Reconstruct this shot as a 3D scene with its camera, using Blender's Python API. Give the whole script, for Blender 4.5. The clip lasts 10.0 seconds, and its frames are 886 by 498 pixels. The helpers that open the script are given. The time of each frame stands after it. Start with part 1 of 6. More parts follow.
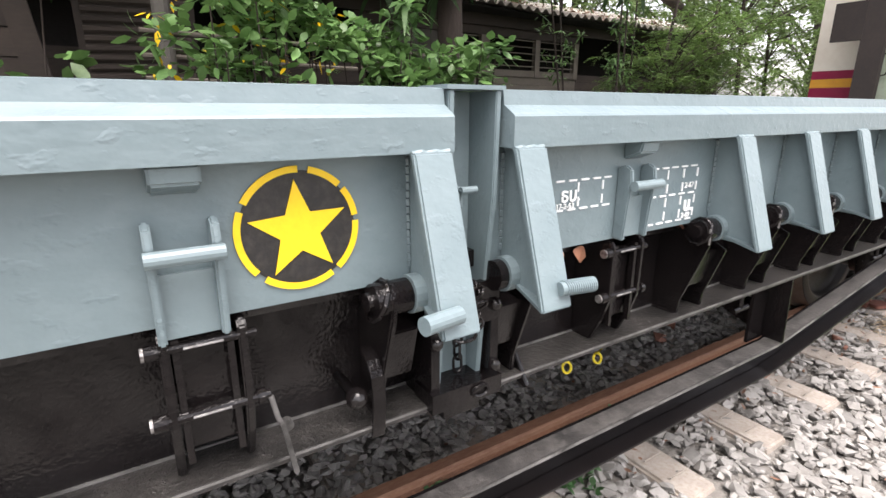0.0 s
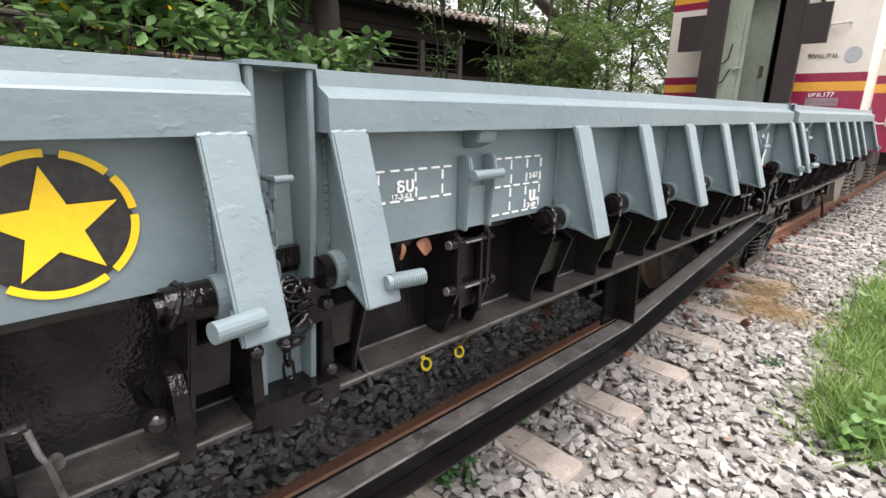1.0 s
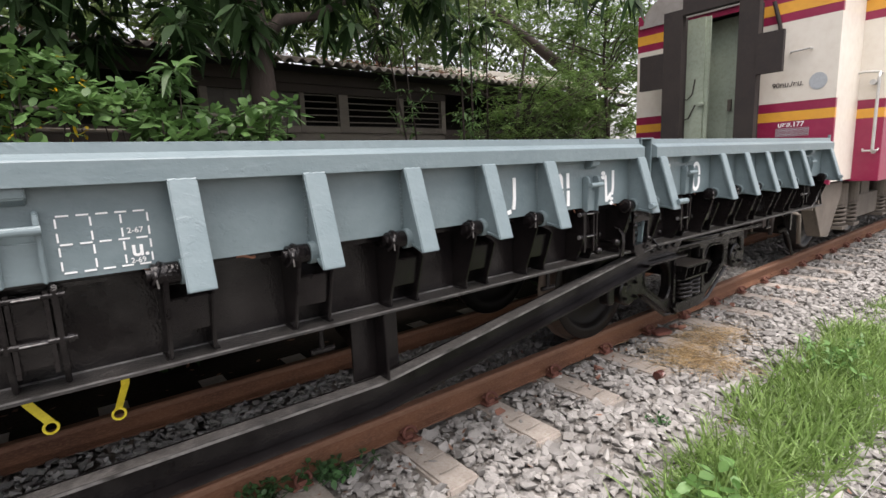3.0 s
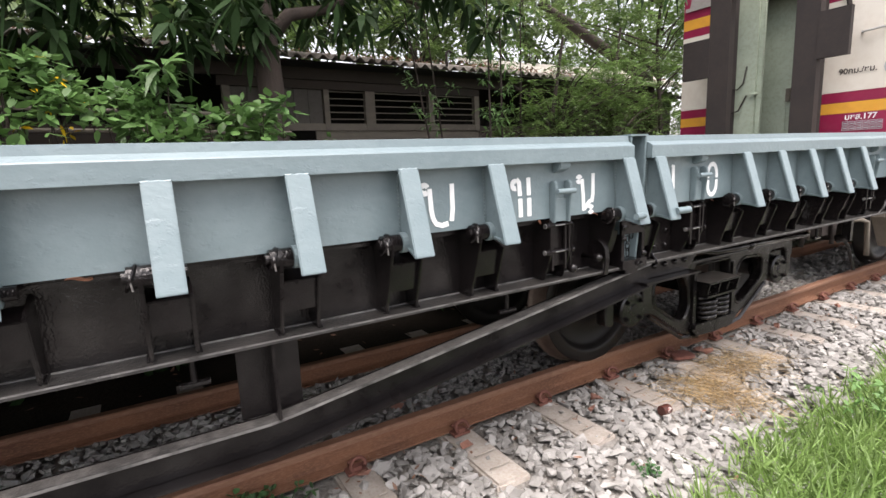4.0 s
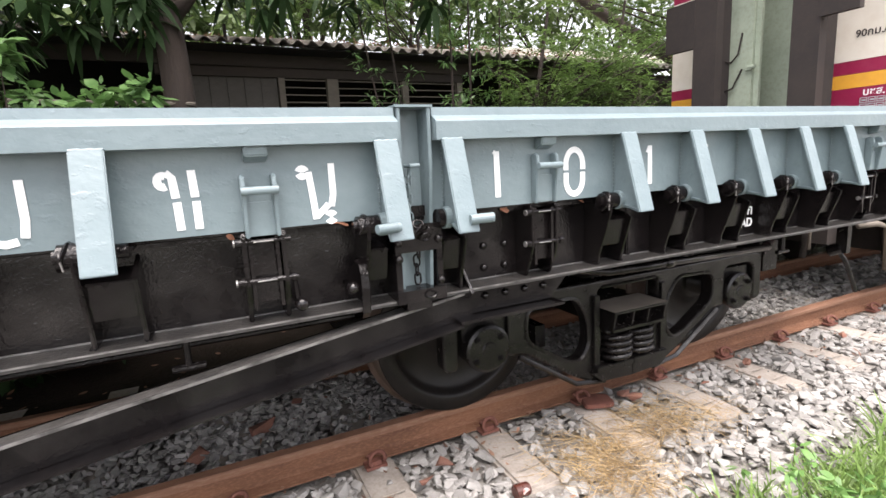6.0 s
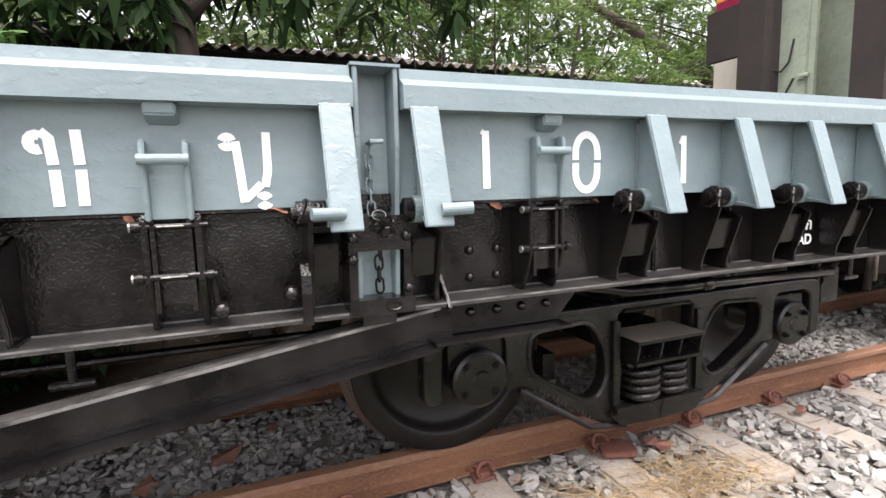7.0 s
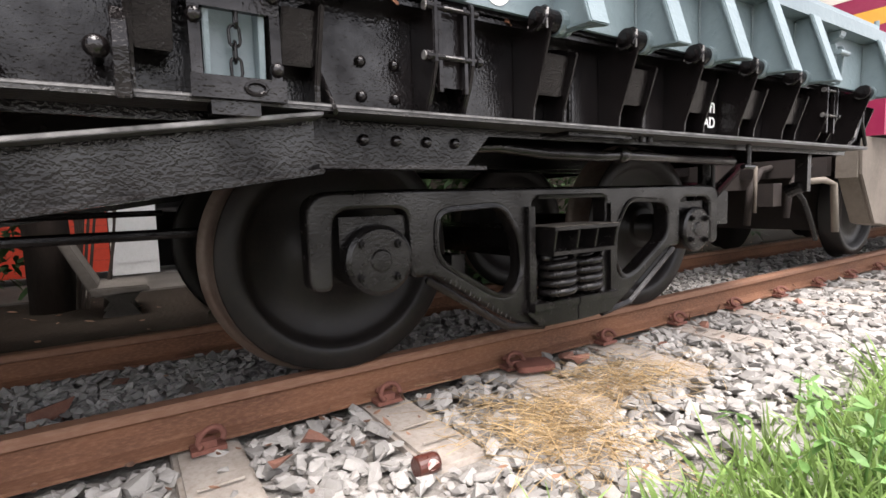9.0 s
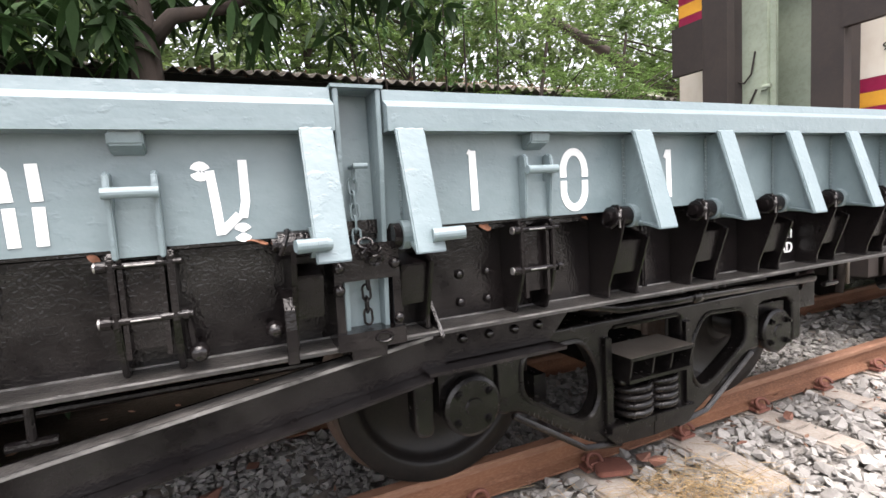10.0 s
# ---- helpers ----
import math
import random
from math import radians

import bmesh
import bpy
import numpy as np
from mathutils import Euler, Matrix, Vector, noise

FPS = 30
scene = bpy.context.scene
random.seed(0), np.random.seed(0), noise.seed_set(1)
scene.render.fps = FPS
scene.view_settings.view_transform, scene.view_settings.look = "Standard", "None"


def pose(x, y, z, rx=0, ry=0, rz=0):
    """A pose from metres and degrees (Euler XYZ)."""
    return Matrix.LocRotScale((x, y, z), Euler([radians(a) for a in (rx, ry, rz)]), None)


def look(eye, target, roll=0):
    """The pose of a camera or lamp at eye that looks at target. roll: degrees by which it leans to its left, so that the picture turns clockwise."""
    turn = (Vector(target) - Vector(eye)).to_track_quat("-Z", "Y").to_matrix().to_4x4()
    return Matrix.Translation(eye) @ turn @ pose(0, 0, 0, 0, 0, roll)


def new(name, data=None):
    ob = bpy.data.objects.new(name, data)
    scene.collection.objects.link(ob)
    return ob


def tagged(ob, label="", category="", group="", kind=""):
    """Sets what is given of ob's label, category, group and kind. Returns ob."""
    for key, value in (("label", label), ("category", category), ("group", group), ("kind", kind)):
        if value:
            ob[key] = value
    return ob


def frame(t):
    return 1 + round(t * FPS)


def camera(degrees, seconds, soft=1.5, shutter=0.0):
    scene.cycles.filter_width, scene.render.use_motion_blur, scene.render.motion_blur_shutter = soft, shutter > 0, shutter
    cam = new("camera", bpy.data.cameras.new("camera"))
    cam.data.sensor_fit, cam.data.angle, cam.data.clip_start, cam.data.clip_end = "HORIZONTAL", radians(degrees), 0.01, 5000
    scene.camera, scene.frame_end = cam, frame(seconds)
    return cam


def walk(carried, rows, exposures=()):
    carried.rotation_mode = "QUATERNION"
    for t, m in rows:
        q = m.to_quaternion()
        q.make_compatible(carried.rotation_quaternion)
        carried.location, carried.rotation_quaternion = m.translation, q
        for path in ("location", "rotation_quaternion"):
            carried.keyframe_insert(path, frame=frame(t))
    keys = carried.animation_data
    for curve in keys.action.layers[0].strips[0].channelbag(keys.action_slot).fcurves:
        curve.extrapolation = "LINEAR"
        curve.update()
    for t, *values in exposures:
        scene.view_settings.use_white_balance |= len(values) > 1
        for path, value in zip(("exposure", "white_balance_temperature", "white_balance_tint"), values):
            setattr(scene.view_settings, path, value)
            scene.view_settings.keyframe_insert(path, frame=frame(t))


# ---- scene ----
cam = camera(82.9, 10.0)
PATH = [
    (0, (2.058, -0.613, 1.41), (3.091, 1.012, 0.869), 0.1),
    (0.5, (2.119, -0.589, 1.391), (3.256, 0.964, 0.849), -0.1),
    (1, (2.204, -0.652, 1.381), (3.545, 0.731, 0.845), 1.0),
    (1.5, (2.265, -0.906, 1.413), (3.671, 0.421, 0.899), 0.8),
    (2, (2.414, -1.17, 1.414), (3.888, 0.081, 0.904), 0.3),
    (2.5, (2.829, -1.285, 1.357), (4.197, 0.117, 0.951), -0.6),
    (2.7, (2.974, -1.367, 1.352), (4.276, 0.107, 0.992), -1.6),
    (4, (3.786, -1.433, 1.357), (4.793, 0.261, 1.019), -2.5),
    (4.5, (4.148, -1.46, 1.339), (5.177, 0.219, 0.991), -2.8),
    (5, (4.519, -1.456, 1.332), (5.533, 0.23, 0.971), -2.5),
    (5.2, (4.674, -1.411, 1.32), (5.681, 0.276, 0.942), -2.1),
    (6.3, (5.313, -1.333, 1.247), (5.948, 0.532, 0.907), -3.8),
    (6.5, (5.372, -1.293, 1.227), (5.891, 0.608, 0.887), -4.2),
    (7, (5.48, -1.115, 1.142), (6.2, 0.735, 0.899), -1.5),
    (7.3, (5.573, -1.015, 0.965), (6.385, 0.799, 0.743), -0.7),
    (7.5, (5.623, -0.967, 0.88), (6.478, 0.829, 0.673), -1.2),
    (8, (5.639, -0.898, 0.667), (6.593, 0.848, 0.465), -1.0),
    (8.5, (5.574, -0.879, 0.57), (6.599, 0.83, 0.397), -1.0),
    (9, (5.584, -0.893, 0.608), (6.656, 0.785, 0.421), -1.9),
    (9.3, (5.605, -0.902, 0.702), (6.723, 0.747, 0.529), -2.2),
    (9.5, (5.588, -0.927, 0.865), (6.681, 0.739, 0.692), -2.4),
    (9.7, (5.538, -0.976, 1.031), (6.538, 0.747, 0.856), -2.6),
    (10, (5.467, -1.044, 1.162), (6.285, 0.772, 0.978), -3.4),
]
walk(cam, [(t, look(eye, target, roll)) for t, eye, target, roll in PATH],
     exposures=[(0, 2.14, 6700, 16), (0.5, 1.98, 6700, 16), (1, 1.83, 6700, 16), (1.5, 1.68, 6700, 16), (2, 1.51, 6700, 16), (2.5, 1.37, 6700, 16), (4, 1.92, 6700, 16), (4.5, 2.04, 6700, 16), (5, 2.03, 6700, 16), (6.5, 2.33, 6700, 16), (7, 2.29, 6700, 16), (7.5, 2.26, 6700, 16), (8, 2.27, 6700, 16), (9, 2.32, 6700, 16), (9.5, 2.26, 6700, 16), (10, 2.37, 6700, 16)])

# ---- light: an overcast noon sky ----
world = bpy.data.worlds.new("world")
scene.world = world
world.use_nodes = True
wn = world.node_tree
sky = wn.nodes.new("ShaderNodeTexSky")
sky.sky_type, sky.sun_disc = "NISHITA", False
sky.sun_elevation, sky.sun_rotation = radians(72), radians(195)
sky.air_density, sky.dust_density, sky.ozone_density = 1.0, 3.0, 0.6
bw = wn.nodes.new("ShaderNodeRGBToBW")
greyed = wn.nodes.new("ShaderNodeMixRGB")
greyed.inputs[0].default_value = 0.8
wn.links.new(sky.outputs[0], bw.inputs[0])
wn.links.new(sky.outputs[0], greyed.inputs[1])
wn.links.new(bw.outputs[0], greyed.inputs[2])
wn.links.new(greyed.outputs[0], wn.nodes["Background"].inputs[0])
wn.nodes["Background"].inputs[1].default_value = 0.15
sun = new("sun", bpy.data.lights.new("sun", "SUN"))
sun.data.energy, sun.data.angle, sun.data.color = 1.3, radians(60), (1.0, 0.97, 0.92)
sun.matrix_basis = look((0, 0, 0), (0.08, 0.30, -0.95))

# ---- materials ----
def rgba(c):
    return (*c, 1.0)


def mat(name, c1, c2=None, c3=None, rough=0.6, metal=0.0, s1=3.0, s2=45.0, bump=0.25, bs=90.0, dist=0.003,
        rnd="", spread=0.25, leaf=0.0, spec=0.5, stretch=(1, 1, 1), fac2=0.35, coat=0.0, bd=4.0, gloss=None, lumps=0.0):
    """A surface with colour that varies at two scales, uneven gloss and fine relief."""
    m = bpy.data.materials.new(name)
    m.use_nodes = True
    t = m.node_tree
    n, l = t.nodes, t.links
    b = n["Principled BSDF"]
    c2 = c2 or tuple(v * 0.75 for v in c1)
    c3 = c3 or tuple(v * 0.6 for v in c1)
    co = n.new("ShaderNodeTexCoord")
    mp = n.new("ShaderNodeMapping")
    mp.inputs["Scale"].default_value = stretch
    l.new(co.outputs["Object"], mp.inputs[0])

    def tex(scale, detail=5.0, rg=0.6):
        x = n.new("ShaderNodeTexNoise")
        x.inputs["Scale"].default_value, x.inputs["Detail"].default_value, x.inputs["Roughness"].default_value = scale, detail, rg
        l.new(mp.outputs[0], x.inputs[0])
        return x.outputs["Fac"]

    def ramp(src, a, z):
        r = n.new("ShaderNodeMapRange")
        r.inputs[1].default_value, r.inputs[2].default_value = a, z
        l.new(src, r.inputs[0])
        return r.outputs[0]

    def mix(f, a, z):
        x = n.new("ShaderNodeMixRGB")
        for k, v in enumerate((f, a, z)):
            if isinstance(v, (tuple, float, int)):
                x.inputs[k].default_value = v
            else:
                l.new(v, x.inputs[k])
        return x.outputs[0]

    big, fine = tex(s1), tex(s2)
    col = mix(ramp(big, 0.38, 0.66), rgba(c1), rgba(c2))
    f2 = n.new("ShaderNodeMath")
    f2.operation, f2.inputs[1].default_value = "MULTIPLY", fac2
    l.new(ramp(fine, 0.45, 0.7), f2.inputs[0])
    col = mix(f2.outputs[0], col, rgba(c3))
    if rnd:
        hs = n.new("ShaderNodeHueSaturation")
        src = n.new("ShaderNodeNewGeometry").outputs["Random Per Island"] if rnd == "island" else n.new("ShaderNodeObjectInfo").outputs["Random"]
        v = n.new("ShaderNodeMapRange")
        v.inputs[3].default_value, v.inputs[4].default_value = 1 - spread, 1 + spread
        l.new(src, v.inputs[0])
        l.new(v.outputs[0], hs.inputs["Value"])
        l.new(col, hs.inputs["Color"])
        col = hs.outputs[0]
    l.new(col, b.inputs["Base Color"])
    rr = n.new("ShaderNodeMapRange")
    rr.inputs[3].default_value, rr.inputs[4].default_value = max(rough - 0.12, 0.03), min(rough + 0.12, 1)
    l.new(fine, rr.inputs[0])
    l.new(rr.outputs[0], b.inputs["Roughness"])
    b.inputs["Metallic"].default_value = metal
    b.inputs["Specular IOR Level"].default_value = spec
    if gloss:
        gv = n.new("ShaderNodeMapRange")
        gv.inputs[1].default_value, gv.inputs[2].default_value = 0.35, 0.70
        gv.inputs[3].default_value, gv.inputs[4].default_value = gloss
        l.new(tex(5.0, 4.0, 0.6), gv.inputs[0])
        l.new(gv.outputs[0], b.inputs["Specular IOR Level"])
    b.inputs["Coat Weight"].default_value = coat
    b.inputs["Coat Roughness"].default_value = 0.15
    if bump:
        bp = n.new("ShaderNodeBump")
        bp.inputs["Strength"].default_value, bp.inputs["Distance"].default_value = bump, dist
        height = tex(bs, bd)
        if lumps:
            add = n.new("ShaderNodeMath")
            add.operation = "MULTIPLY_ADD"
            add.inputs[1].default_value = lumps
            l.new(ramp(tex(bs * 0.8, 3.0), 0.57, 0.70), add.inputs[0])
            l.new(height, add.inputs[2])
            height = add.outputs[0]
        l.new(height, bp.inputs["Height"])
        l.new(bp.outputs[0], b.inputs["Normal"])
    if leaf:
        tr = n.new("ShaderNodeBsdfTranslucent")
        ms = n.new("ShaderNodeMixShader")
        ms.inputs[0].default_value = leaf
        l.new(col, tr.inputs[0])
        l.new(b.outputs[0], ms.inputs[1])
        l.new(tr.outputs[0], ms.inputs[2])
        l.new(ms.outputs[0], n["Material Output"].inputs[0])
    return m


M_GREY = mat("grey_paint", (0.150, 0.197, 0.209), (0.128, 0.172, 0.185), (0.174, 0.221, 0.234), rough=0.36, s1=4, s2=26, bump=0.34, bs=40, dist=0.005, fac2=0.4, bd=2.5, stretch=(0.7, 1, 1), lumps=0.45)
M_BLACK = mat("black_paint", (0.0050, 0.0042, 0.0045), (0.0078, 0.0064, 0.0064), (0.0130, 0.0104, 0.0098), rough=0.15, s1=4, s2=22, bump=0.55, bs=125, dist=0.003, fac2=0.3, bd=1.5, gloss=(0.15, 0.58))
M_BOGIE = mat("cast_iron_paint", (0.0058, 0.0050, 0.0051), (0.0085, 0.0074, 0.0072), (0.016, 0.0138, 0.0128), rough=0.24, s1=6, s2=30, bump=0.5, bs=120, dist=0.0032, bd=2, gloss=(0.18, 0.54))
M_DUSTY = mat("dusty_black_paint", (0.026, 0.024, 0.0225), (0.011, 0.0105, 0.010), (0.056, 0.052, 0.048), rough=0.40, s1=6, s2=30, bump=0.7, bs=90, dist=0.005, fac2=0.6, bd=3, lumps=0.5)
M_FLANGE = mat("dust_on_worn_paint", (0.050, 0.046, 0.043), (0.018, 0.017, 0.0165), (0.10, 0.094, 0.088), rough=0.6, s1=5, s2=34, bump=0.8, bs=80, dist=0.005, fac2=0.6, bd=3)
M_WORN = mat("bright_worn_steel", (0.42, 0.41, 0.40), (0.12, 0.11, 0.11), (0.30, 0.28, 0.26), rough=0.35, metal=0.7, s1=60, s2=140, bump=0.2)
M_WHEEL = mat("wheel_steel", (0.0060, 0.0055, 0.0055), (0.0095, 0.0080, 0.0072), (0.020, 0.014, 0.011), rough=0.40, s1=5, s2=60, bump=0.2, spec=0.2)
M_TREAD = mat("worn_tread", (0.10, 0.070, 0.055), (0.16, 0.13, 0.11), (0.07, 0.04, 0.03), rough=0.5, metal=0.3)
M_RUST = mat("rusty_rail", (0.172, 0.080, 0.045), (0.100, 0.047, 0.030), (0.250, 0.138, 0.084), rough=0.85, s1=6, s2=120, bump=0.6, bs=180, dist=0.004, stretch=(0.35, 1, 1), fac2=0.6, spec=0.25)
M_HEAD = mat("rubbed_rusty_head", (0.205, 0.105, 0.064), (0.140, 0.070, 0.045), (0.27, 0.165, 0.115), rough=0.7, s1=5, s2=90, bump=0.3, bs=150, dist=0.003, stretch=(0.25, 1, 1), fac2=0.5, spec=0.3)
M_CLIP = mat("rusty_clip", (0.15, 0.055, 0.038), (0.10, 0.035, 0.025), (0.21, 0.09, 0.06), rough=0.8, s1=20, s2=90, bump=0.5)
M_SLEEPER = mat("sleeper_concrete", (0.39, 0.352, 0.31), (0.31, 0.273, 0.236), (0.24, 0.19, 0.15), rough=0.9, s1=9, s2=60, bump=0.6, bs=70, dist=0.006, fac2=0.5, rnd="object", spread=0.1)
M_STONE = mat("ballast_stone", (0.298, 0.288, 0.272), (0.225, 0.215, 0.200), (0.350, 0.338, 0.318), rough=0.9, s1=9, s2=70, bump=0.3, bs=110, dist=0.005, rnd="island", spread=0.28, spec=0.2)
M_STONEP = mat("ballast_stone_single", (0.298, 0.288, 0.272), (0.225, 0.215, 0.200), (0.350, 0.338, 0.318), rough=0.9, s1=0.45, s2=3.5, bump=0.3, bs=6, dist=0.09, rnd="object", spread=0.28, spec=0.2)
M_SOIL = mat("grit", (0.25, 0.235, 0.215), (0.18, 0.168, 0.152), (0.32, 0.305, 0.285), rough=0.95, s1=1.5, s2=35, bump=0.9, bs=28, dist=0.03, fac2=0.6, spec=0.2)
# earth colour taken very dark to carry the shade under the trees
M_EARTH = mat("shade_toned_earth", (0.024, 0.019, 0.015), (0.016, 0.013, 0.010), (0.040, 0.031, 0.024), rough=0.95, s1=2, s2=30, bump=0.8, bs=30, dist=0.02, fac2=0.5, spec=0.08)
M_VERGE = mat("unseen_dark_grass", (0.045, 0.065, 0.022), (0.03, 0.045, 0.016), (0.065, 0.07, 0.03), rough=0.95, s1=1, s2=25, bump=0.8, bs=25, dist=0.03, fac2=0.5, spec=0.1)
M_EDGE = mat("rubbed_edge", (0.21, 0.205, 0.20), (0.030, 0.029, 0.028), (0.12, 0.117, 0.113), rough=0.4, metal=0.3, s1=9, s2=60, bump=0.3)
M_LEAFD = mat("brown_leaf", (0.19, 0.10, 0.062), (0.12, 0.062, 0.042), (0.28, 0.18, 0.115), rough=0.7, s1=12, s2=60, rnd="island", spread=0.45, leaf=0.15)
M_BRICK = mat("brick_lump", (0.21, 0.095, 0.065), (0.15, 0.07, 0.05), (0.28, 0.16, 0.12), rough=0.95, s1=15, s2=70, bump=0.7, rnd="object")
M_GRASS = mat("grass_blade", (0.21, 0.32, 0.09), (0.145, 0.24, 0.06), (0.30, 0.39, 0.16), rough=0.5, s1=2, s2=20, bump=0, rnd="island", spread=0.35, leaf=0.4)
M_STRAW = mat("dry_straw", (0.40, 0.285, 0.145), (0.28, 0.19, 0.095), (0.52, 0.40, 0.23), rough=0.7, s1=5, s2=40, bump=0, rnd="island", spread=0.45, leaf=0.2)
M_WEED = mat("weed_leaf", (0.14, 0.27, 0.075), (0.10, 0.205, 0.055), (0.2, 0.34, 0.12), rough=0.45, s1=8, s2=50, bump=0.1, rnd="island", spread=0.3, leaf=0.35)
M_CREEP = mat("creeper_leaf", (0.055, 0.13, 0.045), (0.035, 0.09, 0.03), (0.08, 0.17, 0.06), rough=0.5, s1=8, s2=50, bump=0.1, rnd="island", spread=0.4, leaf=0.25)
M_BUSH = mat("bush_leaf", (0.125, 0.235, 0.07), (0.07, 0.15, 0.045), (0.19, 0.31, 0.11), rough=0.4, s1=2.2, s2=40, bump=0.1, rnd="island", spread=0.4, leaf=0.3)
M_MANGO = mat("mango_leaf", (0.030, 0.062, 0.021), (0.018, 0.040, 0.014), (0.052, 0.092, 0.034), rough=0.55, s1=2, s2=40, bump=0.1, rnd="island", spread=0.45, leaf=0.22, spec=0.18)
M_FEATHER = mat("feathery_leaf", (0.13, 0.21, 0.055), (0.075, 0.135, 0.04), (0.20, 0.29, 0.085), rough=0.5, s1=1.2, s2=30, bump=0, rnd="island", spread=0.4, leaf=0.45)
M_FARLEAF = mat("far_leaf", (0.12, 0.175, 0.055), (0.06, 0.10, 0.035), (0.20, 0.25, 0.10), rough=0.6, s1=0.6, s2=10, bump=0, rnd="island", spread=0.45, leaf=0.4)
M_BARK = mat("bark", (0.040, 0.028, 0.022), (0.026, 0.019, 0.015), (0.065, 0.048, 0.04), rough=0.9, s1=6, s2=40, bump=0.8, bs=30, dist=0.01, stretch=(1, 1, 0.3))
M_WOOD = mat("weathered_boards", (0.050, 0.037, 0.030), (0.034, 0.026, 0.022), (0.072, 0.057, 0.047), rough=0.85, s1=3, s2=40, bump=0.5, bs=50, stretch=(0.3, 1, 1), rnd="object", spread=0.2)
# near-black colour that stands in for the shade of unlit spaces
M_SHADE = mat("painted_shade", (0.012, 0.010, 0.009), rough=0.95, bump=0)
M_SLAT = mat("pale_slat", (0.15, 0.13, 0.105), (0.10, 0.085, 0.07), (0.19, 0.165, 0.135), rough=0.8, stretch=(0.3, 1, 1))
M_ROOF = mat("asbestos_roof", (0.235, 0.213, 0.187), (0.115, 0.10, 0.085), (0.075, 0.062, 0.052), rough=0.9, s1=1.6, s2=14, bump=0.5, bs=30, dist=0.01, fac2=0.6)
M_ROOFW = mat("pale_roof", (0.58, 0.55, 0.50), (0.46, 0.43, 0.38), (0.34, 0.30, 0.26), rough=0.85, s1=1.2, s2=14, bump=0.3)
M_RED = mat("red_boards", (0.62, 0.055, 0.02), (0.52, 0.045, 0.018), (0.42, 0.035, 0.015), rough=0.6, s1=3, s2=30, bump=0.2)
M_WHITEP = mat("white_painted_wood", (0.68, 0.68, 0.66), (0.60, 0.60, 0.58), (0.52, 0.51, 0.48), rough=0.6, s1=2, s2=40, bump=0.15)
M_CONC = mat("concrete", (0.115, 0.105, 0.095), (0.085, 0.078, 0.07), (0.065, 0.058, 0.052), rough=0.9, spec=0.15, s1=2, s2=40, bump=0.4)
M_CREAM = mat("cream_coach_paint", (0.70, 0.66, 0.58), (0.66, 0.61, 0.53), (0.56, 0.49, 0.41), rough=0.38, s1=2, s2=12, bump=0.1, bs=8, fac2=0.3)
M_MAROON = mat("maroon_coach_paint", (0.27, 0.016, 0.060), (0.23, 0.015, 0.052), (0.33, 0.05, 0.09), rough=0.35, s1=2, s2=14, bump=0.1, bs=8, fac2=0.3)
M_YBAND = mat("yellow_coach_paint", (0.72, 0.36, 0.045), (0.64, 0.31, 0.04), (0.55, 0.26, 0.05), rough=0.4, s1=2, s2=14, bump=0.05)
M_PGREEN = mat("pale_green_paint", (0.38, 0.44, 0.345), (0.32, 0.375, 0.29), (0.20, 0.21, 0.15), rough=0.5, s1=4, s2=25, bump=0.2)
M_RUBBER = mat("gangway_rubber", (0.030, 0.0255, 0.0245), (0.040, 0.033, 0.030), (0.058, 0.044, 0.038), rough=0.75, s1=3, s2=30, bump=0.3, spec=0.25)
M_ROOFC = mat("coach_roof", (0.32, 0.30, 0.28), (0.24, 0.22, 0.2), (0.18, 0.16, 0.14), rough=0.7, s1=1.5, s2=14)
M_GLASSD = mat("dusty_window_glass", (0.035, 0.037, 0.036), (0.06, 0.06, 0.055), (0.045, 0.045, 0.045), rough=0.12, bump=0)
M_LIGHTG = mat("grey_disc_paint", (0.42, 0.45, 0.47), rough=0.5, bump=0)
M_GALV = mat("galvanised_steel", (0.55, 0.55, 0.53), (0.45, 0.45, 0.43), (0.33, 0.30, 0.27), rough=0.45, metal=0.6, s1=8, s2=60)
M_STEPS = mat("dusty_steel", (0.13, 0.11, 0.09), (0.09, 0.075, 0.06), (0.18, 0.155, 0.13), rough=0.8, s1=4, s2=40, bump=0.3)
M_WHITE = mat("white_stencil_paint", (0.82, 0.83, 0.82), (0.76, 0.77, 0.77), (0.58, 0.63, 0.65), rough=0.5, s1=15, s2=70, bump=0.3, bs=60, fac2=0.3)
M_YELLOW = mat("yellow_sign_paint", (0.86, 0.58, 0.012), (0.80, 0.51, 0.01), (0.70, 0.43, 0.01), rough=0.42, s1=8, s2=50, bump=0.4, bs=45, fac2=0.3)
M_STARBLK = mat("black_disc_paint", (0.010, 0.0095, 0.0092), (0.018, 0.016, 0.015), (0.055, 0.048, 0.042), rough=0.5, s1=12, s2=55, bump=0.6, bs=45, fac2=0.5)
M_STRAP = mat("yellow_strap", (0.75, 0.62, 0.03), (0.6, 0.48, 0.02), (0.4, 0.3, 0.02), rough=0.6, s1=20, s2=120)
M_ORLEAF = mat("orange_leaf", (0.40, 0.175, 0.10), (0.27, 0.11, 0.06), (0.50, 0.29, 0.19), rough=0.65, s1=14, s2=70, bump=0.4, leaf=0.15)
M_PINK = mat("pink_plastic", (0.62, 0.25, 0.30), (0.52, 0.2, 0.25), rough=0.5)
M_PLASTIC = mat("grey_plastic", (0.10, 0.10, 0.105), (0.07, 0.07, 0.075), rough=0.5, s1=8)
M_CAN = mat("brown_can", (0.075, 0.022, 0.015), (0.05, 0.015, 0.01), rough=0.3)
M_CANLABEL = mat("can_label", (0.62, 0.60, 0.56), (0.35, 0.05, 0.04), rough=0.4, s1=60)

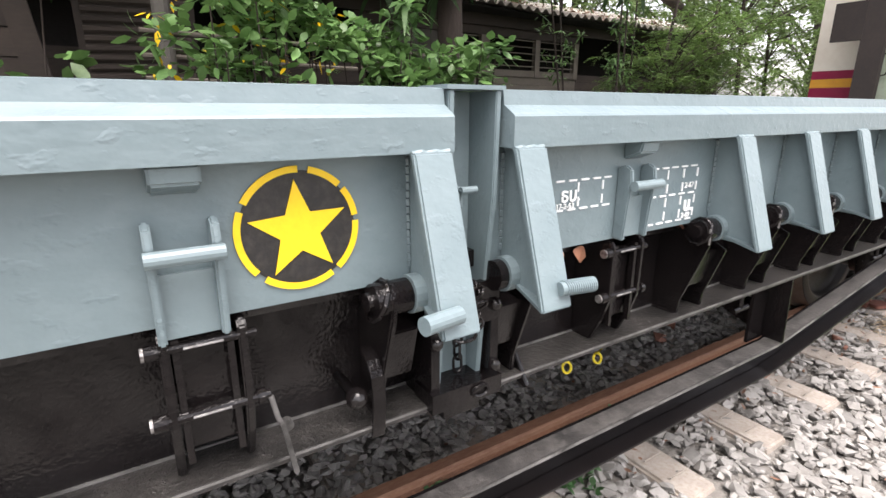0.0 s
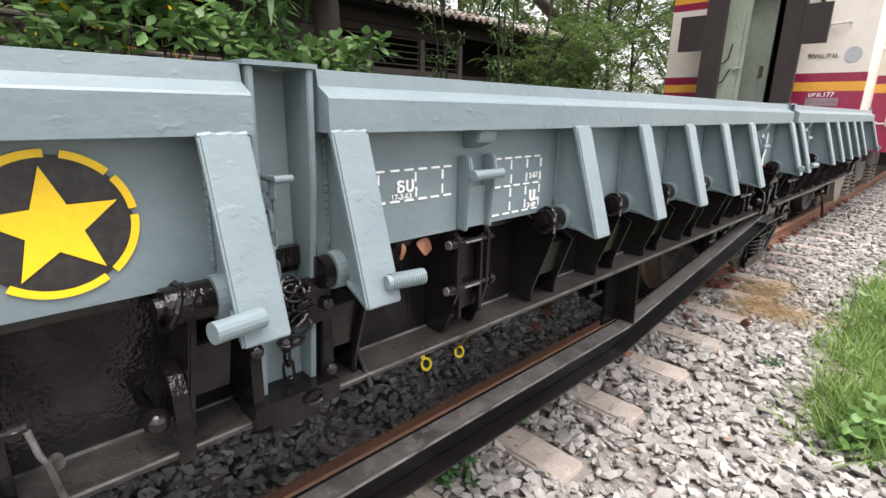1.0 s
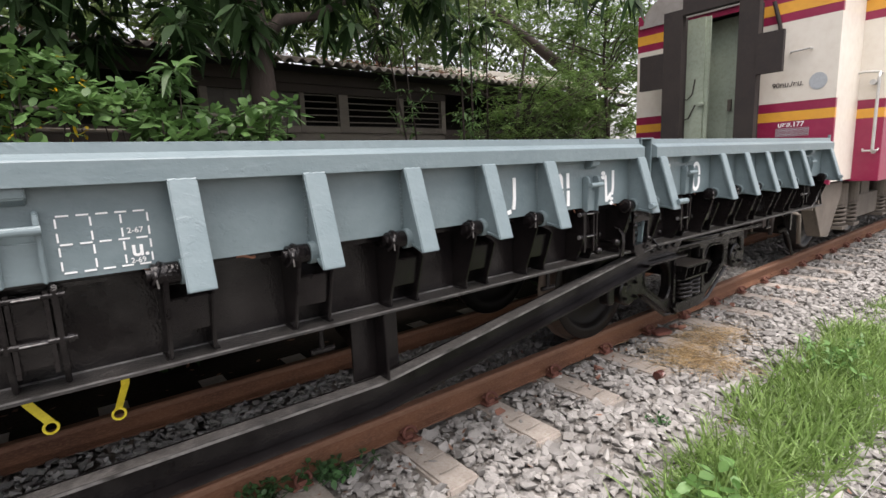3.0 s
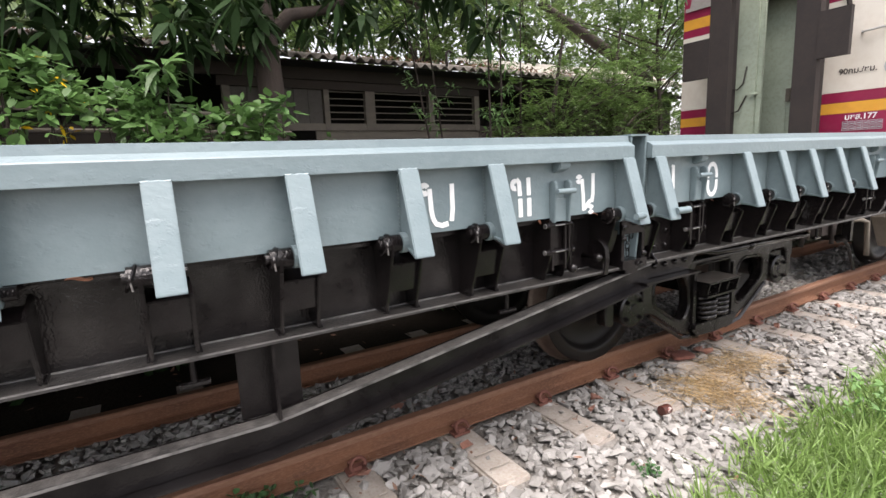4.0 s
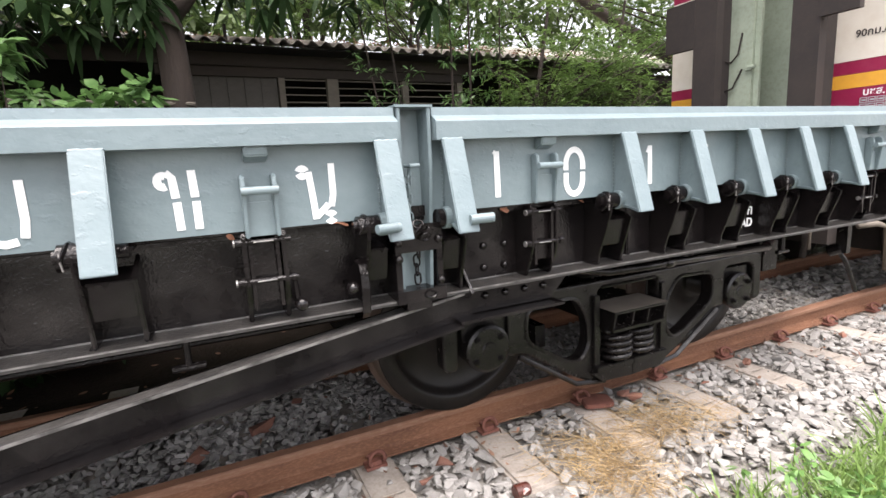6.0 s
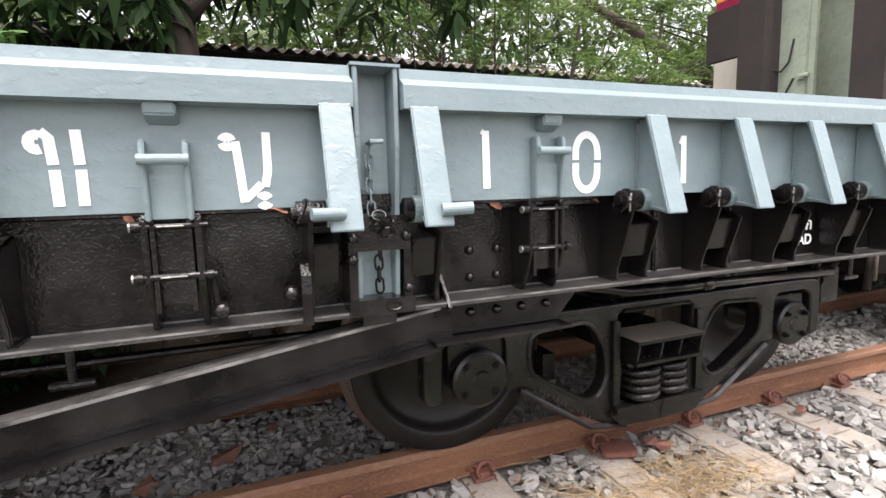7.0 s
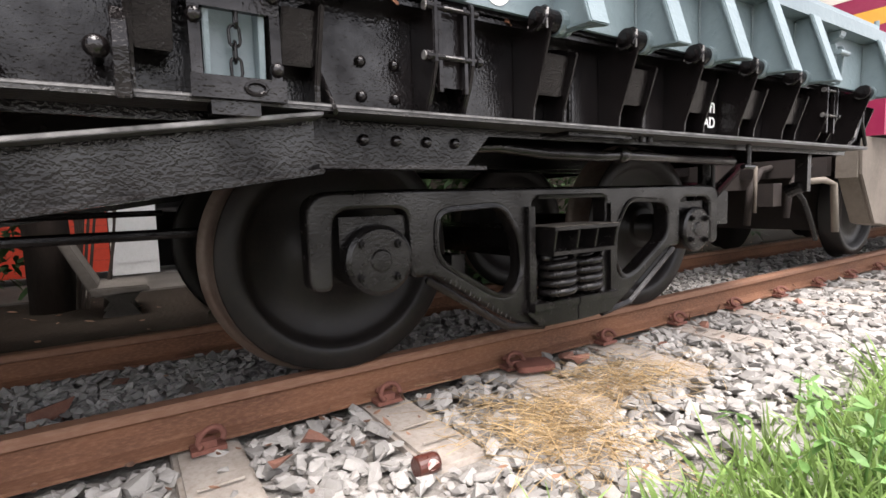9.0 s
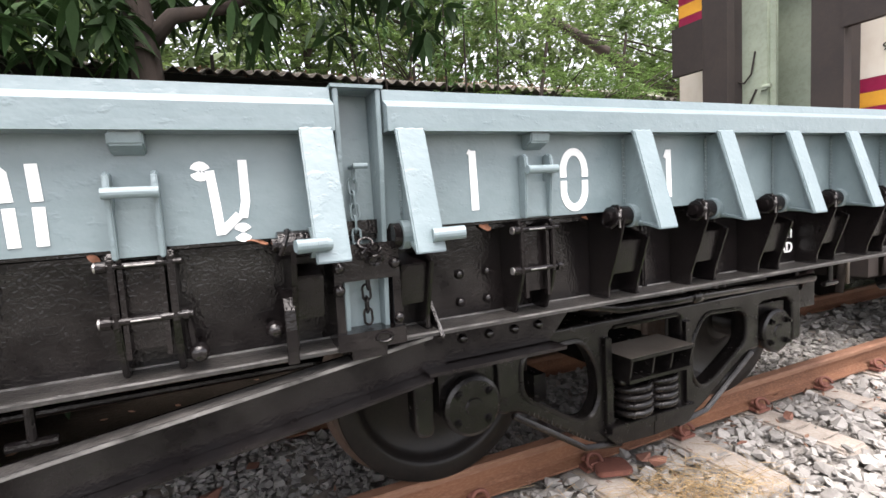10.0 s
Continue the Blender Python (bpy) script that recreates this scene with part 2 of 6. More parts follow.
# ---- mesh helpers ----
W = {}


def thing(name, at, label, category, group="", kind=""):
    """An Empty at a thing's base, to carry its parts."""
    e = new(name)
    e.empty_display_size = 0.1
    e.location = at
    W[e] = Matrix.Translation(at)
    return tagged(e, label, category, group, kind)


def mesh_of(bm, name, material, smooth=False):
    me = bpy.data.meshes.new(name)
    bm.normal_update()
    bm.to_mesh(me)
    bm.free()
    me.materials.append(material)
    if smooth:
        me.polygons.foreach_set("use_smooth", [True] * len(me.polygons))
        me.update()
    return me


def part(name, bm, material=None, parent=None, label="", at=None, smooth=False, turn=None):
    """Links a bmesh (in world places, or round its own origin with `at`) or a shared mesh as one object under parent."""
    if isinstance(bm, bpy.types.Mesh):
        me = bm
    else:
        if at is None:
            vs = [v.co for v in bm.verts]
            lo = Vector([min(v[k] for v in vs) for k in range(3)])
            hi = Vector([max(v[k] for v in vs) for k in range(3)])
            at = Vector(((lo.x + hi.x) / 2, (lo.y + hi.y) / 2, lo.z))
            bmesh.ops.translate(bm, verts=bm.verts, vec=-at)
        me = mesh_of(bm, name, material, smooth)
    ob = new(name, me)
    m = Matrix.Translation(at) @ (turn or Matrix())
    ob.matrix_basis = m
    W[ob] = m
    if parent is not None:
        ob.parent = parent
        ob.matrix_parent_inverse = W[parent].inverted()
    if label:
        ob["label"] = label
    return ob


def arr(name, verts, faces, material, smooth=False):
    """A mesh from arrays of vertices and equal-sized faces."""
    me = bpy.data.meshes.new(name)
    verts, faces = np.asarray(verts, np.float32), np.asarray(faces, np.int32)
    me.vertices.add(len(verts))
    me.vertices.foreach_set("co", verts.ravel())
    k = faces.shape[1]
    me.loops.add(faces.size)
    me.loops.foreach_set("vertex_index", faces.ravel())
    me.polygons.add(len(faces))
    me.polygons.foreach_set("loop_start", np.arange(0, faces.size, k, dtype=np.int32))
    me.polygons.foreach_set("use_smooth", np.full(len(faces), smooth))
    me.update(calc_edges=True)
    me.materials.append(material)
    return me


def box(bm, x0, x1, y0, y1, z0, z1):
    v = [bm.verts.new(p) for p in ((x0, y0, z0), (x1, y0, z0), (x1, y1, z0), (x0, y1, z0), (x0, y0, z1), (x1, y0, z1), (x1, y1, z1), (x0, y1, z1))]
    for f in ((3, 2, 1, 0), (4, 5, 6, 7), (0, 1, 5, 4), (1, 2, 6, 5), (2, 3, 7, 6), (3, 0, 4, 7)):
        bm.faces.new([v[i] for i in f])
    return bm


def prism(bm, poly, a0, a1, axis="x"):
    """A polygon swept along an axis. poly: pairs in the two other axes, in xyz order."""
    def p(u, v, a):
        return {"x": (a, u, v), "y": (u, a, v), "z": (u, v, a)}[axis]
    lo = [bm.verts.new(p(u, v, a0)) for u, v in poly]
    hi = [bm.verts.new(p(u, v, a1)) for u, v in poly]
    k = len(poly)
    fs = [bm.faces.new(lo), bm.faces.new(hi[::-1])]
    for i in range(k):
        fs.append(bm.faces.new((lo[i], hi[i], hi[(i + 1) % k], lo[(i + 1) % k])))
    bmesh.ops.recalc_face_normals(bm, faces=fs)
    return bm


def soften(bm, r=0.003, seg=2, angle=35):
    es = [e for e in bm.edges if len(e.link_faces) == 2 and e.calc_face_angle(0) > radians(angle)]
    bmesh.ops.bevel(bm, geom=es, offset=r, segments=seg, affect="EDGES", clamp_overlap=True)
    return bm


def tube(bm, pts, r, seg=10, closed=False, caps=True):
    """A round bar along points; r: a radius or one a point."""
    pts = [Vector(p) for p in pts]
    k = len(pts)
    rings = []
    up = None
    for i, p in enumerate(pts):
        a = pts[(i - 1) % k] if closed or i else p
        b = pts[(i + 1) % k] if closed or i < k - 1 else p
        d = (b - a).normalized()
        if up is None:
            up = d.orthogonal().normalized()
        up = (up - d * up.dot(d)).normalized()
        side = d.cross(up)
        rr = r[i] if isinstance(r, (list, tuple)) else r
        rings.append([bm.verts.new(p + (up * math.cos(q) + side * math.sin(q)) * rr) for q in [2 * math.pi * j / seg for j in range(seg)]])
    for i in range(k if closed else k - 1):
        a, b = rings[i], rings[(i + 1) % k]
        for j in range(seg):
            bm.faces.new((a[j], a[(j + 1) % seg], b[(j + 1) % seg], b[j]))
    if caps and not closed:
        bm.faces.new(rings[0][::-1])
        bm.faces.new(rings[-1])
    return bm


def rod(bm, p, q, r, seg=12):
    return tube(bm, (p, q), r, seg)


def lathe(bm, profile, c, seg=48):
    """Turns (radius, y) pairs round the y axis through c."""
    rings = []
    for r, y in profile:
        if r < 1e-5:
            rings.append([bm.verts.new((c[0], c[1] + y, c[2]))])
        else:
            rings.append([bm.verts.new((c[0] + r * math.cos(a), c[1] + y, c[2] + r * math.sin(a))) for a in [2 * math.pi * j / seg for j in range(seg)]])
    for a, b in zip(rings, rings[1:]):
        for j in range(seg):
            q = [a[j % len(a)], a[(j + 1) % len(a)], b[(j + 1) % len(b)], b[j % len(b)]]
            q = [v for i, v in enumerate(q) if v not in q[:i]]
            if len(q) > 2:
                bm.faces.new(q)
    bmesh.ops.recalc_face_normals(bm, faces=bm.faces)
    return bm


def sheet(outlines, y0, y1, bevel=0.0):
    """A plate in the xz plane from y0 to y1, with an outline and holes, as a bmesh."""
    cu = bpy.data.curves.new("outline", "CURVE")
    cu.dimensions, cu.fill_mode = "2D", "BOTH"
    cu.extrude, cu.bevel_depth, cu.bevel_resolution, cu.offset = (y1 - y0) / 2 - bevel, bevel, 2, -bevel
    for o in outlines:
        sp = cu.splines.new("POLY")
        sp.points.add(len(o) - 1)
        for q, (x, z) in zip(sp.points, o):
            q.co = (x, z, 0, 1)
        sp.use_cyclic_u = True
    ob = bpy.data.objects.new("outline", cu)
    me = bpy.data.meshes.new_from_object(ob)
    bm = bmesh.new()
    bm.from_mesh(me)
    bpy.data.objects.remove(ob), bpy.data.meshes.remove(me), bpy.data.curves.remove(cu)
    bmesh.ops.transform(bm, matrix=Matrix(((1, 0, 0, 0), (0, 0, -1, (y0 + y1) / 2), (0, 1, 0, 0), (0, 0, 0, 1))), verts=bm.verts)
    bmesh.ops.remove_doubles(bm, verts=bm.verts, dist=1e-5)
    return bm


def rounded(pts, r, k=5):
    """A polygon with its corners rounded to about r."""
    out = []
    n = len(pts)
    for i in range(n):
        a, p, b = Vector(pts[i - 1]), Vector(pts[i]), Vector(pts[(i + 1) % n])
        ra = min(r, (a - p).length * 0.45)
        rb = min(r, (b - p).length * 0.45)
        s, e = p + (a - p).normalized() * ra, p + (b - p).normalized() * rb
        for j in range(k + 1):
            t = j / k
            out.append(tuple(s * (1 - t) ** 2 + p * 2 * t * (1 - t) + e * t * t))
    return out


def ribbon(bm, pts, w, y, th=0.002):
    """A painted stroke of width w along (x, z) points on a wall that faces -y."""
    pts = [Vector(p) for p in pts]
    left, right = [], []
    for i, p in enumerate(pts):
        d = (pts[min(i + 1, len(pts) - 1)] - pts[max(i - 1, 0)]).normalized()
        nrm = Vector((-d.y, d.x))
        left.append(p + nrm * w / 2)
        right.append(p - nrm * w / 2)
    vl = [[bm.verts.new((p.x, yy, p.y)) for p in left] for yy in (y, y + th)]
    vr = [[bm.verts.new((p.x, yy, p.y)) for p in right] for yy in (y, y + th)]
    for i in range(len(pts) - 1):
        bm.faces.new((vl[0][i], vl[0][i + 1], vr[0][i + 1], vr[0][i]))
        bm.faces.new((vl[0][i], vl[1][i], vl[1][i + 1], vl[0][i + 1]))
        bm.faces.new((vr[0][i + 1], vr[1][i + 1], vr[1][i], vr[0][i]))
    bm.faces.new((vl[0][0], vr[0][0], vr[1][0], vl[1][0]))
    bm.faces.new((vr[0][-1], vl[0][-1], vl[1][-1], vr[1][-1]))
    return bm


def arc(cx, cz, rx, rz, a0, a1, k=16):
    return [(cx + rx * math.cos(radians(a0 + (a1 - a0) * i / k)), cz + rz * math.sin(radians(a0 + (a1 - a0) * i / k))) for i in range(k + 1)]


def B():
    return bmesh.new()

# ---- the lie of the land ----
RAILTOP, GROUND = 0.015, -0.155
RAIL_Y = (0.85, 1.918)
MID_Y = 1.384

bm = B()
xs = [-400, -60, -12] + [-6 + 1.0 * i for i in range(37)] + [40, 80, 200, 700]
ys = [-400, -60, -14] + [-8 + 0.8 * i for i in range(29)] + [25, 60, 400]
rows_v = []
for x in xs:
    rows_v.append([bm.verts.new((x, y, GROUND - 0.015 + 0.03 * noise.noise((x * 0.6, y * 0.6, 0)) * (abs(x) < 31))) for y in ys])
for i in range(len(xs) - 1):
    for j in range(len(ys) - 1):
        bm.faces.new((rows_v[i][j], rows_v[i + 1][j], rows_v[i + 1][j + 1], rows_v[i][j + 1]))
ground = part("ground", bm, M_SOIL, at=Vector((0, 0, 0)), smooth=True)
tagged(ground, "grey gritty ground under crushed stone ballast", "ground", kind="structure")

# ---- rails ----
RAIL_PARTS = (("foot", [(-0.062, 0), (0.062, 0), (0.062, 0.010), (0.018, 0.024), (-0.018, 0.024), (-0.062, 0.010)], M_RUST),
              ("web", [(-0.018, 0.024), (0.018, 0.024), (0.009, 0.034), (0.009, 0.096), (0.016, 0.104), (-0.016, 0.104), (-0.009, 0.096), (-0.009, 0.034)], M_RUST),
              ("head", [(-0.016, 0.104), (0.016, 0.104), (0.034, 0.110), (0.034, 0.132), (0.026, 0.140), (-0.026, 0.140), (-0.034, 0.132), (-0.034, 0.110)], M_HEAD))
for y in RAIL_Y:
    rail = thing("rail", (49.0, y, RAILTOP - 0.14), "rusty brown steel railway rail on sleepers", "rail", "rails of the track")
    for nm, prof, m in RAIL_PARTS:
        part(nm, prism(B(), [(y + u, RAILTOP - 0.14 + v) for u, v in prof], -12, 110), m, rail)

# ---- the wagon ----
wagon = thing("flat_wagon", (4.2, MID_Y, RAILTOP), "low-sided railway wagon with grey-blue drop sides and black underframe", "railway wagon")
X0, X1 = -0.70, 8.97
PANEL_Y = 0.168

sole = part("solebar", soften(box(B(), X0, X1, 0.262, 0.274, 0.79, 1.092), 0.003), M_BLACK, wagon, "black painted steel solebar with lumpy gloss")
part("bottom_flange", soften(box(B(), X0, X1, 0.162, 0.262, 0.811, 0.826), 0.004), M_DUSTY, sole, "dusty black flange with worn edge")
part("worn_edge", box(B(), X0, X1, 0.160, 0.162, 0.8195, 0.8240), M_EDGE, sole, "edge rubbed to bare grey steel")
part("weld_seam", box(B(), X0, X1, 0.2575, 0.2618, 0.8262, 0.8305), M_EDGE, sole, "pale dusty weld seam")
part("top_flange", soften(box(B(), X0, X1, 0.20, 0.262, 1.080, 1.092), 0.003), M_BLACK, sole)
bm = B()
box(bm, X0, X1, 2.494, 2.506, 0.79, 1.092)
box(bm, X0, X1, 2.506, 2.60, 0.811, 0.826)
part("far_solebar", bm, M_BLACK, wagon)
part("deck", box(B(), X0, X1 - 0.05, 0.19, 2.578, 1.095, 1.130), M_BLACK, wagon)
bm = B()
for y in (1.28, 1.60):
    box(bm, X0, X1 + 0.1, y, y + 0.05, 0.78, 1.12)
part("centre_sill", bm, M_BLACK, wagon)
for x in [0.3, 1.2, 2.1, 3.0, 4.1, 5.0, 5.9, 6.55, 7.5, 8.2]:
    part("cross_bearer", box(B(), x, x + 0.06, 0.28, 2.488, 0.90, 1.080), M_BLACK, wagon)
bm = box(B(), X0, X1, 2.588, 2.600, 1.104, 1.432)
prism(bm, [(2.600, 1.339), (2.664, 1.339), (2.664, 1.396), (2.63, 1.442), (2.600, 1.442)], X0, X1)
part("far_side_panel", bm, M_GREY, wagon)
bm = box(B(), X1 - 0.03, X1 - 0.015, 0.18, 2.588, 1.133, 1.414)
box(bm, X1 - 0.045, X1 + 0.0, 0.18, 2.588, 1.374, 1.434)
part("end_panel", soften(bm), M_GREY, wagon)
bm = box(B(), X1 - 0.02, X1, 0.28, 2.488, 0.79, 1.09)
for k in range(3):
    box(bm, X1, X1 + 0.14, 0.75 + 0.62 * k, 0.87 + 0.62 * k, 0.84, 1.05)
part("headstock", soften(bm), M_BLACK, wagon)

RAIL_PROFILE = [(0.104, 1.339), (0.104, 1.396), (0.108, 1.400), (0.136, 1.416), (0.140, 1.442), (0.158, 1.444), (0.161, 1.410), (PANEL_Y, 1.395), (PANEL_Y, 1.339)]
STARTS = {0: (X0 + 0.07, 2.537), 1: (2.667, 5.735), 2: (5.861, 8.975)}
RIBS = {0: [-0.52, 0.22, 0.60, 0.975, 1.35, 1.74, 2.487], 1: [2.700, 3.450, 3.826, 4.197, 4.571, 4.942, 5.689], 2: [5.911, 6.657, 7.027, 7.388, 7.755, 8.118, 8.87]}
LATCHES = {0: [-0.11, 2.113], 1: [3.089, 5.322], 2: [6.306, 8.48]}


def rib_web():
    bm = prism(B(), [(PANEL_Y, 1.339), (0.104, 1.339), (0.012, 1.052), (0.126, 1.058), (0.158, 1.076), (PANEL_Y, 1.106)], -0.006, 0.006)
    prism(bm, [(0.090, 1.341), (0.105, 1.341), (0.012, 1.050), (-0.001, 1.050)], -0.037, 0.037)
    v = [bm.verts.new(p) for p in ((-0.037, 0.006, 1.050), (0.037, 0.006, 1.050), (0.008, 0.125, 1.068), (-0.008, 0.125, 1.068),
                                   (-0.037, 0.010, 1.058), (0.037, 0.010, 1.058), (0.008, 0.125, 1.075), (-0.008, 0.125, 1.075))]
    for f in ((3, 2, 1, 0), (4, 5, 6, 7), (0, 1, 5, 4), (1, 2, 6, 5), (2, 3, 7, 6), (3, 0, 4, 7)):
        bm.faces.new([v[i] for i in f])
    soften(bm, 0.0035, 2)
    # weld bead at the head and the grey hinge eye at the foot
    pts = [(-0.036 + 0.009 * i, 0.099 + 0.001 * (i % 2), 1.3385 + 0.001 * (i % 3)) for i in range(9)]
    tube(bm, pts, 0.0052, 6)
    rod(bm, (-0.028, 0.136, 1.088), (-0.006, 0.136, 1.088), 0.036, 18)
    rod(bm, (0.006, 0.136, 1.088), (0.018, 0.136, 1.088), 0.034, 18)
    for k in range(14):
        z = 1.13 + 0.0142 * k
        tube(bm, [(-0.007, PANEL_Y - 0.002, z), (-0.009, PANEL_Y - 0.004, z + 0.012)], 0.0045, 5)
    return mesh_of(bm, "rib", M_GREY)


RIB = rib_web()


def bracket_plates(left=True, right=True, shelf=(-0.062, 0.046)):
    """Two hinge plates with a closed box above and an open pocket below."""
    prof = [(0.262, 0.826), (0.180, 0.826), (0.177, 0.865), (0.112, 1.045), (0.104, 1.088), (0.116, 1.118), (0.143, 1.122), (0.160, 1.100), (0.262, 1.080)]
    bm = B()
    if left:
        prism(bm, prof, -0.074, -0.062)
    if right:
        prism(bm, prof[:3] + [(0.126, 1.015), (0.158, 1.030), (0.262, 1.06)], 0.046, 0.058)
    prism(bm, [(0.262, 0.915), (0.180, 0.902), (0.150, 1.010), (0.262, 1.03)], *shelf)
    soften(bm, 0.003)
    # weld beads along the foot of the plates
    for x, on in ((-0.078, left), (0.062, right)):
        if on:
            tube(bm, [(x, 0.185 + 0.012 * k, 0.8285 + 0.0015 * (k % 2)) for k in range(7)], 0.0045, 5)
    return mesh_of(bm, "hinge_bracket", M_BLACK)


BRACKET = bracket_plates()
BRACKET_FIRST = bracket_plates(False, True, (-0.024, 0.046))
BRACKET_LAST = bracket_plates(True, False, (-0.062, 0.002))
bm = B()
rod(bm, (-0.098, 0.136, 1.088), (-0.030, 0.136, 1.088), 0.031, 18)
rod(bm, (-0.110, 0.136, 1.088), (-0.098, 0.136, 1.088), 0.017, 10)
tube(bm, [(-0.088 + 0.014 * math.sin(a), 0.136 + 0.034 * math.cos(a), 1.088 + 0.034 * math.sin(a)) for a in [0.1 * i * 2 * math.pi for i in range(10)]], 0.005, 5, closed=True)
KNUCKLE = mesh_of(soften(bm, 0.003), "hinge_pin", M_BLACK)
HINGE_END = mesh_of(soften(rod(B(), (0.020, 0.136, 1.088), (0.050, 0.136, 1.088), 0.018, 12), 0.003), "hinge_end", M_BLACK)
bm = rod(B(), (-0.050, 0.136, 1.088), (-0.030, 0.136, 1.088), 0.031, 18)
KNUCKLE_SHORT = mesh_of(soften(bm, 0.003), "hinge_pin_short", M_BLACK)


LATCH_EXTRA = []


def latch_parts():
    bm = B()
    for x in (-0.048, 0.036):
        prism(bm, [(PANEL_Y, 1.106), (0.138, 1.104), (0.126, 1.25), (0.130, 1.275), (0.146, 1.284), (PANEL_Y, 1.277)], x, x + 0.012)
    box(bm, -0.036, 0.036, 0.154, 0.161, 1.108, 1.205)
    soften(bm, 0.003)
    keep = mesh_of(bm, "latch_keep", M_GREY)
    bm = rod(B(), (-0.050, 0.116, 1.238), (0.050, 0.116, 1.238), 0.0115, 14)
    pin = mesh_of(soften(bm, 0.002), "latch_bar", M_GREY)
    bm = B()
    for x in (-0.062, 0.046):
        prism(bm, [(0.262, 0.826), (0.20, 0.826), (0.168, 0.89), (0.150, 0.945), (0.148, 1.088), (0.157, 1.098), (0.262, 1.094)], x, x + 0.014)
    for x in (-0.045, 0.030):
        box(bm, x, x + 0.010, 0.155, 0.170, 0.875, 1.085)
    box(bm, -0.045, 0.040, 0.177, 0.185, 0.89, 1.075)
    soften(bm, 0.003)
    frame_m = mesh_of(bm, "latch_frame", M_BLACK)
    bm = rod(B(), (-0.070, 0.157, 1.072), (0.074, 0.157, 1.072), 0.0075, 12)
    rod(bm, (-0.080, 0.157, 1.072), (-0.062, 0.157, 1.072), 0.0125, 12)
    upper = mesh_of(bm, "latch_pin", M_BLACK)
    bm = rod(B(), (-0.076, 0.158, 0.957), (0.086, 0.158, 0.957), 0.0085, 12)
    rod(bm, (-0.083, 0.158, 0.957), (-0.064, 0.158, 0.957), 0.0135, 12)
    rod(bm, (0.066, 0.158, 0.957), (0.078, 0.158, 0.957), 0.0135, 12)
    lower = mesh_of(bm, "latch_bolt", M_BLACK)
    bm = tube(B(), [(0.085, 0.150, 0.955), (0.092, 0.147, 0.915), (0.100, 0.146, 0.895)], 0.0045, 8)
    prism(bm, [(0.094, 0.905), (0.102, 0.905), (0.118, 0.802), (0.114, 0.796), (0.109, 0.802)], 0.140, 0.147, "y")
    rod(bm, (0.108, 0.150, 0.890), (0.108, 0.166, 0.890), 0.010, 14)
    lever = mesh_of(bm, "latch_lever", M_EDGE)
    bm = B()
    for x, y, z in ((-0.0835, 0.158, 0.957), (-0.0805, 0.157, 1.072)):
        rod(bm, (x - 0.004, y, z), (x + 0.001, y, z), 0.0105, 12)
    for x, y, z in ((-0.03, 0.1495, 0.957), (-0.03, 0.1495, 1.072)):
        rod(bm, (x, y, z), (x + 0.055, y, z), 0.0022, 8)
    LATCH_EXTRA.append(mesh_of(bm, "worn_rod_end", M_WORN))
    return keep, pin, frame_m, upper, lower, lever


KEEP, LPIN, LFRAME, LUP, LLOW, LWEIGHT = latch_parts()
bm = prism(B(), [(PANEL_Y, 1.339), (0.116, 1.339), (0.122, 1.312), (PANEL_Y, 1.294)], -0.032, 0.032)
STOP = mesh_of(soften(bm, 0.004), "rail_bracket", M_GREY)
bm = B()
rod(bm, (0, 0.004, 1.090), (0.074, -0.010, 1.092), 0.0155, 16)
STUD = mesh_of(soften(bm, 0.003), "rib_stud", M_GREY)
bm = rod(B(), (0, 0.004, 1.090), (0.074, -0.010, 1.092), 0.013, 16)
for k in range(14):
    rod(bm, (0.008 + 0.0046 * k, 0.0025 - 0.0009 * k, 1.0905), (0.0108 + 0.0046 * k, 0.0025 - 0.0009 * k, 1.0905), 0.0150, 14)
STUD_T = mesh_of(bm, "rib_stud_threaded", M_GREY)

panels = {}
for k, (a, b) in STARTS.items():
    bm = box(B(), a, b, PANEL_Y, PANEL_Y + 0.012, 1.104, 1.398)
    panel = part("side_panel", soften(bm, 0.003), M_GREY, wagon, "grey-blue steel drop side with thick brushed paint")
    panels[k] = panel
    bm = prism(B(), RAIL_PROFILE, a, b)
    # slightly dented edges
    bmesh.ops.bisect_plane(bm, geom=bm.verts[:] + bm.edges[:] + bm.faces[:], plane_co=((a + b) / 2, 0, 0), plane_no=(1, 0, 0))
    part("top_rail", bm, M_GREY, panel)
    for x in RIBS[k]:
        part("rib", RIB, None, panel, at=(x, 0, 0))
        first, last = k > 0 and x == RIBS[k][0], k < 2 and x == RIBS[k][-1]
        h = part("hinge_bracket", BRACKET_FIRST if first else BRACKET_LAST if last else BRACKET, None, wagon, at=(x, 0, 0))
        part("hinge_pin", KNUCKLE_SHORT if first else KNUCKLE, None, h, at=(x, 0, 0))
        if not first and not last:
            part("hinge_end", HINGE_END, None, h, at=(x, 0, 0))
    for x in LATCHES[k]:
        part("latch_keep", KEEP, None, panel, at=(x, 0, -0.020 if x in (2.113, 5.322, -0.11) else 0))
        part("latch_bar", LPIN, None, panel, at=(x, 0, -0.020 if x in (2.113, 5.322, -0.11) else 0))
        part("rail_bracket", STOP, None, panel, at=(x + 0.0, 0, 0))
        x += 0.012 if k == 0 else 0.0
        f = part("latch_frame", LFRAME, None, wagon, at=(x, 0, 0))
        part("latch_pin", LUP, None, f, at=(x, 0, 0))
        part("latch_bolt", LLOW, None, f, at=(x, 0, 0))
        if k == 0:
            part("latch_lever", LWEIGHT, None, f, at=(x, 0, 0))
        tagged(part("worn_rod_end", LATCH_EXTRA[0], None, f, at=(x, 0, 0)), kind="stuff")
